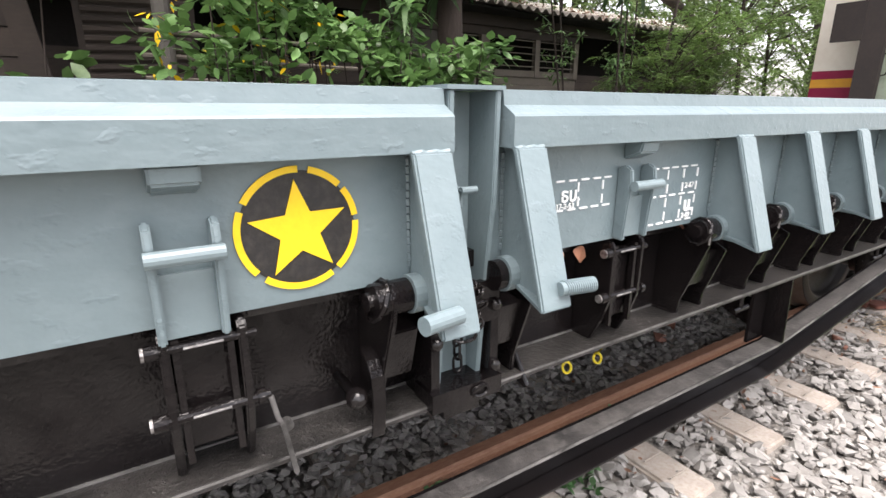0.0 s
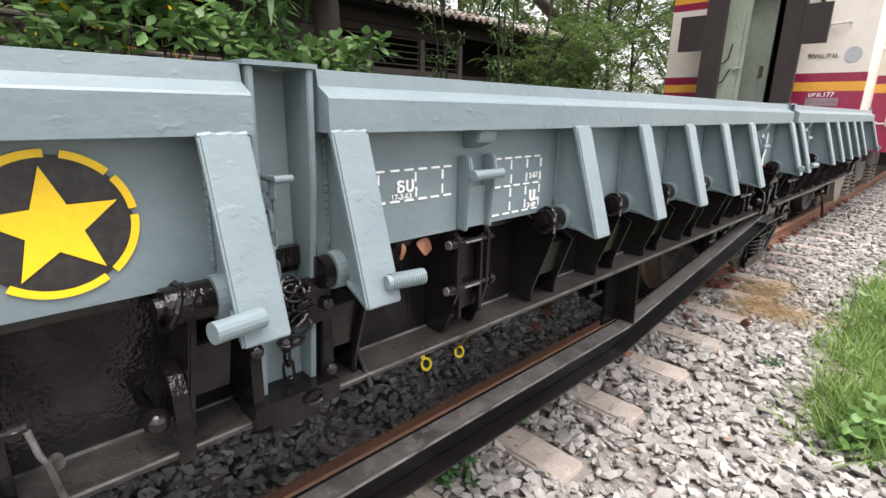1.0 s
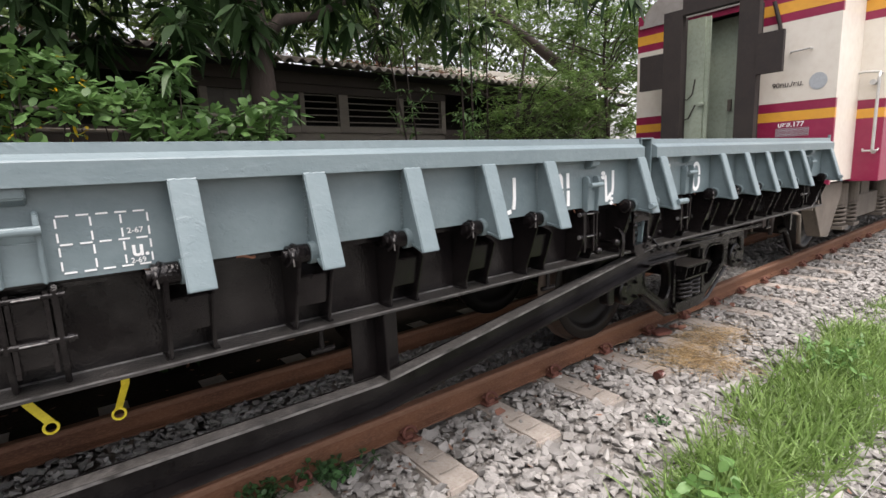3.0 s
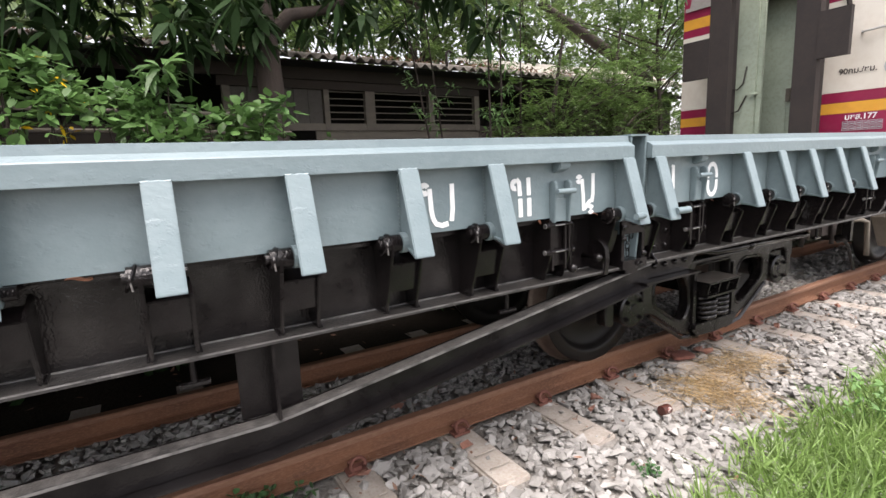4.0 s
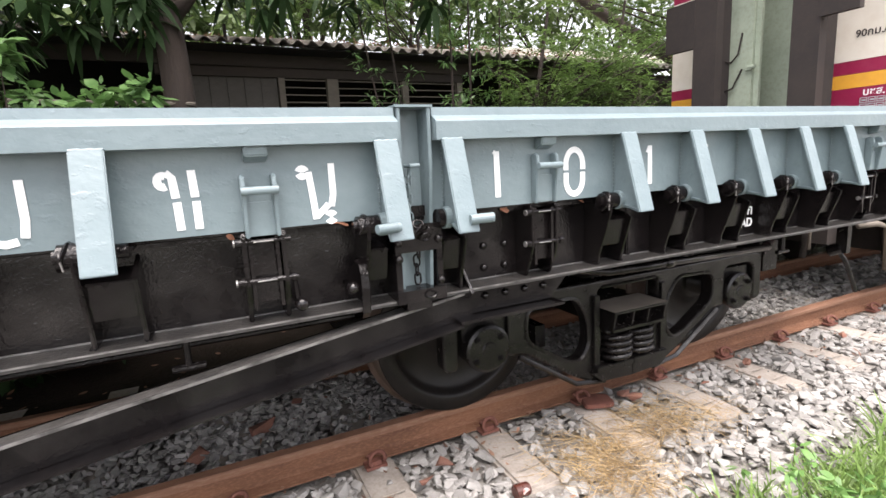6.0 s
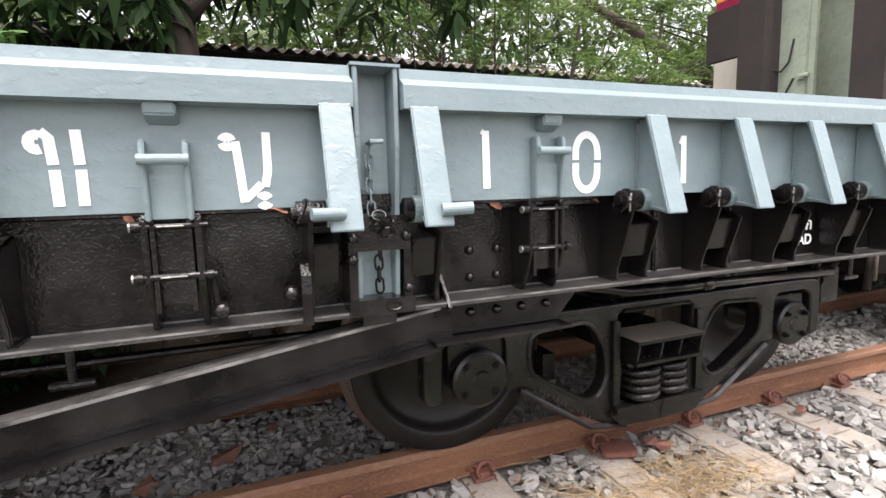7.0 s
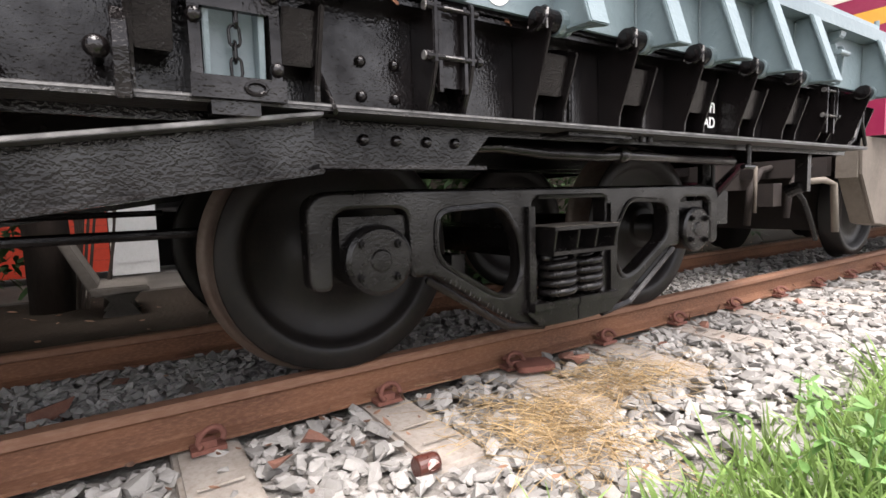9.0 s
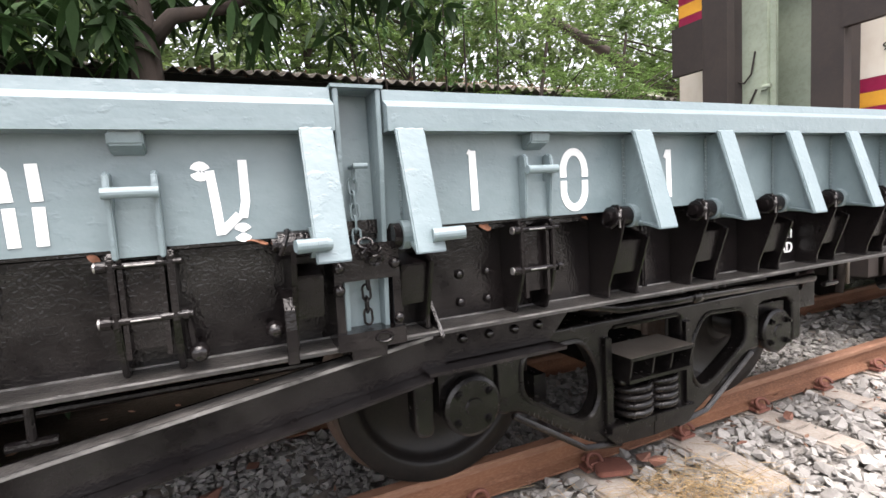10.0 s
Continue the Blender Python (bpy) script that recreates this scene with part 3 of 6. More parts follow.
FLIP = Matrix.Rotation(math.pi, 4, "Z")
for x, k, flip, me in ((2.487, 0, True, STUD), (2.700, 1, False, STUD_T), (5.689, 1, True, STUD_T), (5.911, 2, False, STUD), (8.87, 2, True, STUD)):
    part("rib_stud", me, None, panels[k], at=(x + (-0.005 if flip else 0.005), 0, 0), turn=Matrix.Diagonal((-1, 1, 1, 1)) if flip else None)

# curved stays with a ball end beside the side posts, and the knob of one latch
for x in (2.392, 5.600):
    bm = B()
    path = [(0.20, 0.975), (0.168, 0.962), (0.148, 0.935), (0.142, 0.89), (0.146, 0.85), (0.152, 0.806)]
    rings = []
    for y, z in path:
        rings.append([bm.verts.new((x + dx, y + dy, z)) for dx, dy in ((-0.006, -0.004), (0.020, -0.004), (0.020, 0.005), (-0.006, 0.005))])
    for a, b in zip(rings, rings[1:]):
        for j in range(4):
            bm.faces.new((a[j], a[(j + 1) % 4], b[(j + 1) % 4], b[j]))
    bm.faces.new(rings[0][::-1]), bm.faces.new(rings[-1])
    bmesh.ops.recalc_face_normals(bm, faces=bm.faces)
    stay = part("curved_stay", soften(bm, 0.002, 1), M_BLACK, wagon)
    part("ball_end", lathe(B(), [(0.0, -0.022), (0.010, -0.020), (0.018, -0.011), (0.021, 0.0), (0.018, 0.012), (0.010, 0.020), (0.010, 0.10), (0.0, 0.10)], (x - 0.028, 0.165, 0.892), 16), M_BLACK, stay, smooth=True)
knob = part("latch_knob", lathe(B(), [(0.0, -0.030), (0.014, -0.028), (0.020, -0.018), (0.021, 0.0), (0.014, 0.012), (0.012, 0.06), (0.0, 0.06)], (5.412, 0.178, 0.866), 14), M_BLACK, wagon, smooth=True)
part("knob_bar", rod(B(), (5.405, 0.178, 0.87), (5.398, 0.172, 0.945), 0.008, 10), M_BLACK, knob)
bm = tube(B(), [(-0.090, 0.104, 1.100), (-0.090, 0.102, 1.078), (-0.087, 0.104, 1.056)], 0.0028, 5)
SPLIT = mesh_of(bm, "split_pin", M_WORN)
for k in (1, 2):
    for x in RIBS[k][1:-1]:
        part("split_pin", SPLIT, None, wagon, at=(x, 0, 0))

# stiffeners between the brackets
bm = prism(B(), [(0.262, 0.828), (0.251, 0.828), (0.250, 0.89), (0.252, 1.02), (0.262, 1.07)], -0.005, 0.005)
for k in range(9):
    rod(bm, (-0.008, 0.258, 0.828 + 0.028 * k), (-0.008, 0.258, 0.852 + 0.028 * k), 0.005, 6)
STIFF = mesh_of(bm, "web_stiffener", M_BLACK)
for k in (2,):
    r = RIBS[k]
    for a, b in zip(r[1:5], r[2:6]):
        part("web_stiffener", STIFF, None, wagon, at=((a + b) / 2 - 0.02, 0, 0))

bm = lathe(B(), [(0.0, -0.016), (0.008, -0.015), (0.0135, -0.008), (0.015, 0.0)], (0, 0, 0), 14)
RIVET = mesh_of(bm, "rivet", M_BLACK, True)

# side posts in their pockets, with chain and pin
def post(x0):
    x1 = x0 + 0.114
    bm = box(B(), x0 + 0.012, x1 - 0.012, 0.212, 0.222, 0.854, 1.440)
    for a in (x0, x1 - 0.012):
        prism(bm, [(0.222, 1.440), (0.130, 1.440), (0.134, 1.25), (0.152, 1.10), (0.175, 0.854), (0.222, 0.854)], a, a + 0.012)
    p = part("side_post", soften(bm, 0.002), M_GREY, wagon, "grey-blue channel steel side post with a chained pin")
    bm = box(B(), x0 - 0.006, x1 + 0.006, 0.126, 0.224, 1.4415, 1.449)
    part("post_cap", soften(bm, 0.002), M_GREY, p)
    pk = part("post_pocket", soften(box(B(), x0 - 0.026, x1 + 0.026, 0.150, 0.164, 0.984, 1.074), 0.004), M_BLACK, wagon)
    for a in (x0 - 0.026, x1 + 0.006):
        part("pocket_side", soften(box(B(), a, a + 0.020, 0.150, 0.262, 0.826, 0.9835), 0.004), M_BLACK, pk)
    part("pocket_sill", soften(box(B(), x0 - 0.030, x1 + 0.030, 0.138, 0.2115, 0.816, 0.858), 0.005), M_BLACK, pk)
    part("pocket_lug", soften(box(B(), x0 + 0.004, x1 - 0.020, 0.150, 0.205, 0.788, 0.8155), 0.005), M_BLACK, pk)
    for a, z in ((x0 - 0.016, 0.965), (x0 - 0.014, 1.02), (x1 + 0.014, 1.02), (x1 + 0.016, 0.88)):
        part("pocket_rivet", RIVET, None, pk, at=(a, 0.150, z))
    bm = tube(B(), [(x0 + 0.085 + 0.02 * math.cos(q), 0.134, 0.838 + 0.012 * math.sin(q)) for q in [i * 0.628 for i in range(10)]], 0.004, 6, closed=True)
    part("pocket_ring", bm, M_BLACK, pk)
    bm = rod(B(), (x0 + 0.040, 0.150, 1.262), (x0 + 0.075, 0.150, 1.262), 0.007, 10)
    rod(bm, (x0 + 0.045, 0.20, 1.262), (x0 + 0.045, 0.148, 1.262), 0.006, 8)
    part("post_pin", bm, M_GREY, p)

    def links(x, z0, count, down=1):
        bm = B()
        for i in range(count):
            z = z0 - 0.031 * i
            t = 0.0 if i % 2 else math.pi / 2
            path = []
            for q in [j * math.pi / 7 for j in range(14)]:
                u, v = 0.0105 * math.cos(q), 0.012 * math.sin(q) + (0.009 if math.sin(q) > 0 else -0.009)
                path.append((x + u * math.cos(t) + 0.002 * math.sin(3 * i), 0.186 - 0.02 * (i == 0) + u * math.sin(t), z + v))
            tube(bm, path, 0.0032, 6, closed=True)
        return bm
    part("chain", links(x0 + 0.045, 1.245, 6), M_GREY, p)
    part("pocket_chain", links(x0 + 0.060, 0.978, 4), M_BLACK, p)
    bm = B()
    for i in range(4):
        c = (x0 + 0.055 + 0.02 * (i % 2), 0.142 - 0.004 * i, 1.075 - 0.014 * i)
        tube(bm, [(c[0] + 0.018 * math.cos(q), c[1] + 0.008 * math.sin(q + i), c[2] + 0.012 * math.sin(q)) for q in [j * 0.5236 for j in range(12)]], 0.0035, 6, closed=True)
    part("shackle", bm, M_BLACK, p)


post(2.542)
post(5.741)
bm = B()
for i in range(6):
    c = (2.60 + 0.012 * math.sin(2.2 * i), 0.138, 1.060 - 0.018 * i)
    tube(bm, [(c[0] + 0.02 * math.cos(q), c[1] + 0.01 * math.sin(q + i), c[2] + 0.013 * math.sin(q + 0.6 * i)) for q in [j * 0.5236 for j in range(12)]], 0.0037, 6, closed=True)
part("hook_chain", bm, M_BLACK, wagon)

# truss bar with queen post, end tab and gusset
TR = [(0.95, 0.546), (4.06, 0.546), (4.14, 0.555), (5.97, 0.812)]


def along_truss(y0, y1, d0, d1):
    """A bar of constant section that follows the truss line; d: depths below it."""
    bm = B()
    rings = []
    for x, z in TR:
        rings.append([bm.verts.new(p) for p in ((x, y0, z - d0), (x, y1, z - d0), (x, y1, z - d1), (x, y0, z - d1))])
    for a, b in zip(rings, rings[1:]):
        for j in range(4):
            bm.faces.new((a[j], b[j], b[(j + 1) % 4], a[(j + 1) % 4]))
    bm.faces.new(rings[0]), bm.faces.new(rings[-1][::-1])
    bmesh.ops.recalc_face_normals(bm, faces=bm.faces)
    return soften(bm, 0.003, 2, 40)


truss = part("truss_bar", along_truss(0.232, 0.242, 0.134, 0.0), M_BLACK, wagon, "black painted steel truss bar below the frame, worn on top")
part("top_flange", along_truss(0.172, 0.232, 0.012, 0.0), M_FLANGE, truss, "dusty worn top flange")
part("worn_edge", along_truss(0.1690, 0.172, 0.0105, 0.0005), M_EDGE, truss, "edge rubbed to bare grey steel")
part("bottom_flange", along_truss(0.178, 0.232, 0.134, 0.122), M_BLACK, truss)
bm = sheet([[(6.025, 0.808), (6.50, 0.808), (6.40, 0.702), (6.025, 0.702)]], 0.250, 0.264, 0.002)
part("gusset_plate", bm, M_BLACK, wagon)
bm = box(B(), 5.95, 6.03, 0.234, 0.262, 0.691, 0.808)
box(bm, 5.96, 6.42, 0.185, 0.262, 0.690, 0.700)
part("truss_end", soften(bm, 0.004), M_BLACK, wagon)
bm = prism(B(), [(0.262, 0.826), (0.152, 0.802), (0.146, 0.812), (0.235, 0.91), (0.262, 0.91)], 5.985, 5.995)
part("end_tab", soften(bm, 0.002), M_BLACK, wagon)
prism_tab = prism(B(), [(0.262, 0.815), (0.152, 0.79), (0.144, 0.80), (0.21, 0.89), (0.262, 0.91)], 2.765, 2.775)
part("end_tab", soften(prism_tab, 0.002), M_BLACK, wagon)
for x, z, y in [(6.100, 0.952, 0.262), (6.192, 0.952, 0.262), (6.100, 0.870, 0.262), (6.192, 0.870, 0.262)] + [(6.095 + 0.089 * i, 0.764, 0.250) for i in range(4)]:
    part("rivet", RIVET, None, wagon, at=(x, y, z))
queen = part("queen_post", soften(box(B(), 3.985, 4.187, 0.245, 0.257, 0.545, 0.811), 0.003), M_BLACK, wagon)
for x in (4.085,):
    part("post_rib", soften(prism(B(), [(0.165, 0.547), (0.244, 0.547), (0.244, 0.810), (0.172, 0.810)], x, x + 0.012), 0.003), M_BLACK, queen)
part("brace", soften(prism(B(), [(0.26, 0.58), (0.26, 0.66), (0.95, 0.90), (0.95, 0.82)], 4.05, 4.12), 0.003), M_BLACK, queen)


def tee(x, y=0.232):
    bm = rod(B(), (x, y, 0.818), (x, y, 0.722), 0.010, 10)
    rod(bm, (x - 0.045, y, 0.715), (x + 0.045, y, 0.715), 0.011, 10)
    return part("hanger", bm, M_BLACK, wagon)


for x in (3.86, 5.083, 7.877):
    tee(x)
bm = tube(B(), [(6.35, 0.42, 0.765), (6.6, 0.36, 0.775), (6.75, 0.30, 0.752), (7.0, 0.29, 0.748), (7.1, 0.28, 0.752), (7.82, 0.27, 0.742)], 0.019, 12)
rod(bm, (7.085, 0.28, 0.752), (7.12, 0.28, 0.752), 0.028, 12)
part("brake_pipe", bm, M_BLACK, wagon, smooth=True)
bm = B()
box(bm, 6.75, 7.05, 0.20, 0.26, 0.798, 0.812)
for x in (7.12, 7.16):
    rod(bm, (x, 0.21, 0.79), (x, 0.21, 0.815), 0.012, 8)
part("packing_plate", bm, M_BLACK, wagon)
part("brake_rod", rod(B(), (-0.6, 1.12, 0.52), (5.9, 1.05, 0.53), 0.018, 10), M_BLACK, wagon)
part("brake_rod", rod(B(), (3.2, 2.1, 0.58), (5.75, 1.75, 0.60), 0.014, 10), M_BLACK, wagon)
part("far_truss_bar", along_truss(2.526, 2.536, 0.134, 0.0), M_BLACK, wagon)
bm = tube(B(), [(2.2, 1.4, 0.75), (2.2, 2.0, 0.75)], 0.17, 20)
part("brake_cylinder", bm, M_BLACK, wagon)

part("draw_rod", rod(B(), (8.30, 0.62, 0.60), (9.25, 0.95, 0.80), 0.030, 12), M_BLACK, wagon)
part("draw_rod", rod(B(), (8.45, 0.95, 0.66), (9.2, 1.05, 0.66), 0.022, 12), M_BLACK, wagon)

# ---- bogie ----
CX = 7.04
bogie = thing("bogie", (CX, MID_Y, RAILTOP), "black cast-iron freight bogie with exposed coil springs", "")
bogie.parent = wagon
bogie.matrix_parent_inverse = W[wagon].inverted()
half = [(7.04, 0.672), (6.20, 0.672), (6.045, 0.668), (6.005, 0.635), (6.005, 0.380), (6.075, 0.372), (6.08, 0.585), (6.11, 0.612), (6.30, 0.612), (6.325, 0.585), (6.322, 0.385), (6.395, 0.385),
        (6.44, 0.365), (6.70, 0.195), (6.80, 0.145), (6.90, 0.128), (7.04, 0.128)]
outline = [(x, z) for x, z in half[1:-1]] + [(2 * CX - x, z) for x, z in reversed(half[1:-1])]
win1 = rounded([(6.44, 0.60), (6.70, 0.612), (6.775, 0.50), (6.79, 0.36), (6.74, 0.275), (6.66, 0.285), (6.425, 0.435), (6.42, 0.54)], 0.05)
win2 = rounded([(6.84, 0.628), (7.24, 0.628), (7.24, 0.43), (7.21, 0.40), (7.222, 0.235), (6.858, 0.235), (6.87, 0.40), (6.84, 0.43)], 0.025)
win3 = [(2 * CX - x, z) for x, z in reversed(win1)]


def side_frame(y0, y1, name="side_frame"):
    bm = sheet([rounded(outline, 0.032, 4), win1, win2, win3], y0, y1, 0.013)
    return part(name, bm, M_BOGIE, bogie, smooth=False)


sf = side_frame(0.545, 0.625)
side_frame(2.30, 2.38, "far_side_frame")
# raised rims that catch the light on the casting
bm = B()
for w in (win1, win3):
    tube(bm, [(x, 0.547, z) for x, z in w], 0.011, 6, closed=True)
tube(bm, [(x, 0.545, z) for x, z in [(6.86, 0.635), (7.22, 0.635)]], 0.010, 6)
for s in (-1, 1):
    tube(bm, [(CX + s * 0.66, 0.546, 0.375), (CX + s * 0.34, 0.540, 0.165), (CX + s * 0.16, 0.540, 0.138)], 0.014, 6)
    prism(bm, [(CX + s * 0.235, 0.205), (CX + s * 0.235, 0.235), (CX, 0.235), (CX, 0.205)], 0.505, 0.56, "y")
    prism(bm, [(CX + s * 0.20, 0.15), (CX + s * 0.26, 0.205), (CX, 0.205), (CX, 0.14)], 0.515, 0.56, "y")
    box(bm, min(CX + s * 0.205, CX + s * 0.24), max(CX + s * 0.205, CX + s * 0.24), 0.525, 0.56, 0.235, 0.60)
part("casting_ribs", soften(bm, 0.003), M_BOGIE, sf)
# worn raised lettering on the casting
bm = B()
for i in range(15):
    if i == 8:
        continue
    t0 = i / 15
    x, z = 6.45 + 0.29 * t0, 0.372 - 0.192 * t0
    d = Vector((0.30, -0.192)).normalized()
    n2 = Vector((-d.y, d.x))
    p = Vector((x, z))
    ribbon(bm, [tuple(p - n2 * 0.006 + d * 0.003 * (i % 3)), tuple(p + n2 * (0.005 + 0.002 * (i % 2)))], 0.0025 + 0.002 * (i % 2), 0.5435, 0.003)
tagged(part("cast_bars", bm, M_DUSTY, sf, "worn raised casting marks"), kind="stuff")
# bolster end and springs
bm = box(B(), 6.862, 7.218, 0.455, 0.66, 0.508, 0.522)
box(bm, 6.88, 7.20, 0.55, 2.4, 0.425, 0.508)
for x in (6.868, 6.985, 7.085, 7.198):
    prism(bm, [(0.458, 0.508), (0.475, 0.428), (0.60, 0.428), (0.60, 0.508)], x, x + 0.014)
box(bm, 6.866, 7.212, 0.466, 0.60, 0.416, 0.430)
bolster = part("bolster", soften(bm, 0.003), M_BOGIE, bogie)
part("dusty_top", box(B(), 6.866, 7.214, 0.459, 0.655, 0.5222, 0.5235), M_STEPS, bolster, "brown dust on the spring plate")


def spring(x, y, z0, z1, r, wire, turns):
    bm = B()
    pts = []
    for i in range(int(turns * 14) + 1):
        a = i / 14 * 2 * math.pi
        f = i / (turns * 14)
        pts.append((x + r * math.cos(a), y + r * math.sin(a), z0 + (z1 - z0) * f))
    return tube(bm, pts, wire, 8)


for x, y in ((6.955, 0.545), (7.115, 0.560)):
    part("coil_spring", spring(x, y, 0.248, 0.405, 0.066, 0.0165, 4.6), M_BOGIE, bogie, smooth=True)
    part("inner_spring", spring(x, y, 0.243, 0.405, 0.036, 0.010, 6), M_BOGIE, bogie, smooth=True)


def wheelset(x):
    r = 0.421
    z = RAILTOP + r + 0.020
    for s, face, nm in ((1, RAIL_Y[0] - 0.023, "wheel"), (-1, RAIL_Y[1] + 0.093, "wheel")):
        prof = [(0.0, 0.01), (0.10, 0.0), (0.115, 0.012), (0.13, 0.050), (0.20, 0.062), (0.30, 0.050), (0.325, 0.030), (0.335, 0.006), (0.352, 0.0), (0.411, 0.0), (0.415, 0.004),
                (0.421, 0.10), (0.431, 0.112), (0.446, 0.118), (0.447, 0.128), (0.433, 0.134), (0.34, 0.134), (0.325, 0.115), (0.20, 0.10), (0.13, 0.12), (0.12, 0.15), (0.0, 0.15)]
        w = part(nm, lathe(B(), [(q, s * h) for q, h in prof], (x, face, z), 64), M_WHEEL, bogie, smooth=True)
        part("tread", lathe(B(), [(0.416, s * 0.004), (0.4225, s * 0.10), (0.4325, s * 0.112), (0.4475, s * 0.118), (0.4485, s * 0.128)], (x, face, z), 64), M_TREAD, w, smooth=True)
    bm = rod(B(), (x, 0.60, z), (x, 2.35, z), 0.075, 20)
    part("axle", bm, M_WHEEL, bogie, smooth=True)
    bm = rod(B(), (x, 0.545, z), (x, 0.70, z), 0.102, 32)
    box(bm, x - 0.11, x + 0.11, 0.57, 0.69, z, z + 0.135)
    ab = part("axle_box", soften(bm, 0.008), M_BOGIE, bogie)
    bm = lathe(B(), [(0.0, -0.018), (0.03, -0.017), (0.035, -0.012), (0.095, -0.012), (0.108, -0.004), (0.110, 0.014), (0.0, 0.014)], (x, 0.535, z), 40)
    cap = part("axle_cap", bm, M_BOGIE, ab)
    for i in range(4):
        bm = B()
        a = radians(38 + 90 * i + (8 if i % 2 else 0))
        c = (x + 0.078 * math.cos(a), z + 0.078 * math.sin(a))
        rod(bm, (c[0], 0.526, c[1]), (c[0], 0.510, c[1]), 0.0155, 6)
        rod(bm, (c[0], 0.512, c[1]), (c[0], 0.500, c[1]), 0.008, 8)
        part("cap_bolt", bm, M_BOGIE, ab)
    bm = B()
    for i in range(7):
        a = radians(10 + 23 * i)
        ribbon(bm, [(x - 0.028 + 0.009 * i, z - 0.006), (x - 0.028 + 0.009 * i, z + 0.007)], 0.005, 0.5195, 0.004)
    part("cast_mark", bm, M_BOGIE, ab)


wheelset(6.215)
wheelset(7.865)
for s in (-1, 1):
    part("brake_beam", box(B(), CX + s * 0.40 - 0.03, CX + s * 0.40 + 0.03, 0.75, 2.2, 0.30, 0.42), M_BOGIE, bogie)
    part("brake_block", prism(B(), [(CX + s * 0.36, 0.30), (CX + s * 0.42, 0.46), (CX + s * 0.46, 0.46), (CX + s * 0.43, 0.30)], 0.88, 0.97, "y"), M_BOGIE, bogie)
part("chalk_mark", sheet([[(6.062, 0.756), (6.085, 0.79), (6.10, 0.782), (6.075, 0.744)]], RAIL_Y[0] - 0.027, RAIL_Y[0] - 0.024), M_SLAT, bogie)

bogie.location += Vector((0.052, -0.035, -0.020))
bogie.scale.x = 1.029

# ---- lettering on the drop sides ----
LY = PANEL_Y - 0.003


def paint(k, name, strokes, w, label=""):
    bm = B()
    if name == "letter":
        strokes = [[(x + (0.012 if k == 2 else -0.003), 1.285 + (z - 1.29) * 1.10) for x, z in s] for s in strokes]
    for i, s in enumerate(strokes):
        ribbon(bm, s, w * (1.14 if name == "letter" else 1.0), LY + 0.001 - 0.0004 * (i % 5), 0.0035)
    return part(name, bm, M_WHITE, panels[k], label)


# bo baimai
paint(1, "letter", [arc(4.672, 1.272, 0.014, 0.013, 20, 160, 6), arc(4.672, 1.270, 0.014, 0.013, 200, 330, 6), [(4.693, 1.272), (4.697, 1.20), (4.703, 1.172)],
                    [(4.703, 1.172), (4.716, 1.153), (4.742, 1.146), (4.768, 1.151)], [(4.783, 1.158), (4.789, 1.20), (4.789, 1.285)]], 0.0165, "white stencilled letter")
# kho khai
paint(1, "letter", [arc(5.090, 1.264, 0.013, 0.014, 60, 300, 8), [(5.098, 1.284), (5.112, 1.272), (5.116, 1.222)], [(5.117, 1.212), (5.119, 1.143)],
                    [(5.160, 1.288), (5.163, 1.222)], [(5.164, 1.212), (5.164, 1.143)]], 0.018)
# no nu
paint(1, "letter", [arc(5.452, 1.268, 0.011, 0.010, 10, 170, 6), arc(5.452, 1.266, 0.011, 0.010, 190, 340, 6), [(5.470, 1.268), (5.477, 1.200), (5.482, 1.140)],
                    [(5.484, 1.146), (5.505, 1.163), (5.522, 1.178)], [(5.530, 1.172), (5.538, 1.205), (5.538, 1.288)], arc(5.527, 1.143, 0.010, 0.010, 20, 160, 6), arc(5.527, 1.140, 0.010, 0.009, 200, 340, 6)], 0.0165)
paint(2, "letter", [[(6.102, 1.300), (6.105, 1.155)], [(6.094, 1.288), (6.102, 1.298)]], 0.019)
paint(2, "letter", [arc(6.443, 1.244, 0.040, 0.050, 0, 180, 18), arc(6.443, 1.194, 0.040, 0.050, 180, 360, 18), [(6.403, 1.247), (6.403, 1.226)], [(6.483, 1.247), (6.483, 1.226)],
                    [(6.403, 1.217), (6.403, 1.194)], [(6.483, 1.217), (6.483, 1.194)]], 0.0195)
paint(2, "letter", [[(6.832, 1.296), (6.835, 1.155)], [(6.820, 1.270), (6.831, 1.292)]], 0.019)
paint(2, "letter", [arc(7.14, 1.262, 0.03, 0.03, 90, 250, 10), [(7.14, 1.292), (7.165, 1.285), (7.17, 1.24)]], 0.02)


def dashes(x0, z0, x1, z1, n):
    out = []
    x0, x1, z0, z1 = x0 + 0.007, x1 + 0.007, z0 - 0.011, z1 - 0.011
    for i in range(n):
        a, b = (i + 0.18) / n, (i + 0.82) / n
        out.append([(x0 + (x1 - x0) * a, z0 + (z1 - z0) * a), (x0 + (x1 - x0) * b, z0 + (z1 - z0) * b)])
    return out


grid = dashes(2.79, 1.268, 3.02, 1.268, 6) + dashes(2.79, 1.203, 3.02, 1.203, 6)
for x in (2.805, 2.905, 2.985):
    grid += dashes(x, 1.203, x, 1.268, 2)
for z in (1.275, 1.203, 1.131):
    grid += dashes(3.155, z, 3.362, z, 5)
for x in (3.16, 3.232, 3.298, 3.360):
    grid += dashes(x, 1.131, x, 1.275, 4)
tagged(paint(1, "stencil_grid", grid, 0.0042, "white dashed stencil boxes"), kind="stuff")


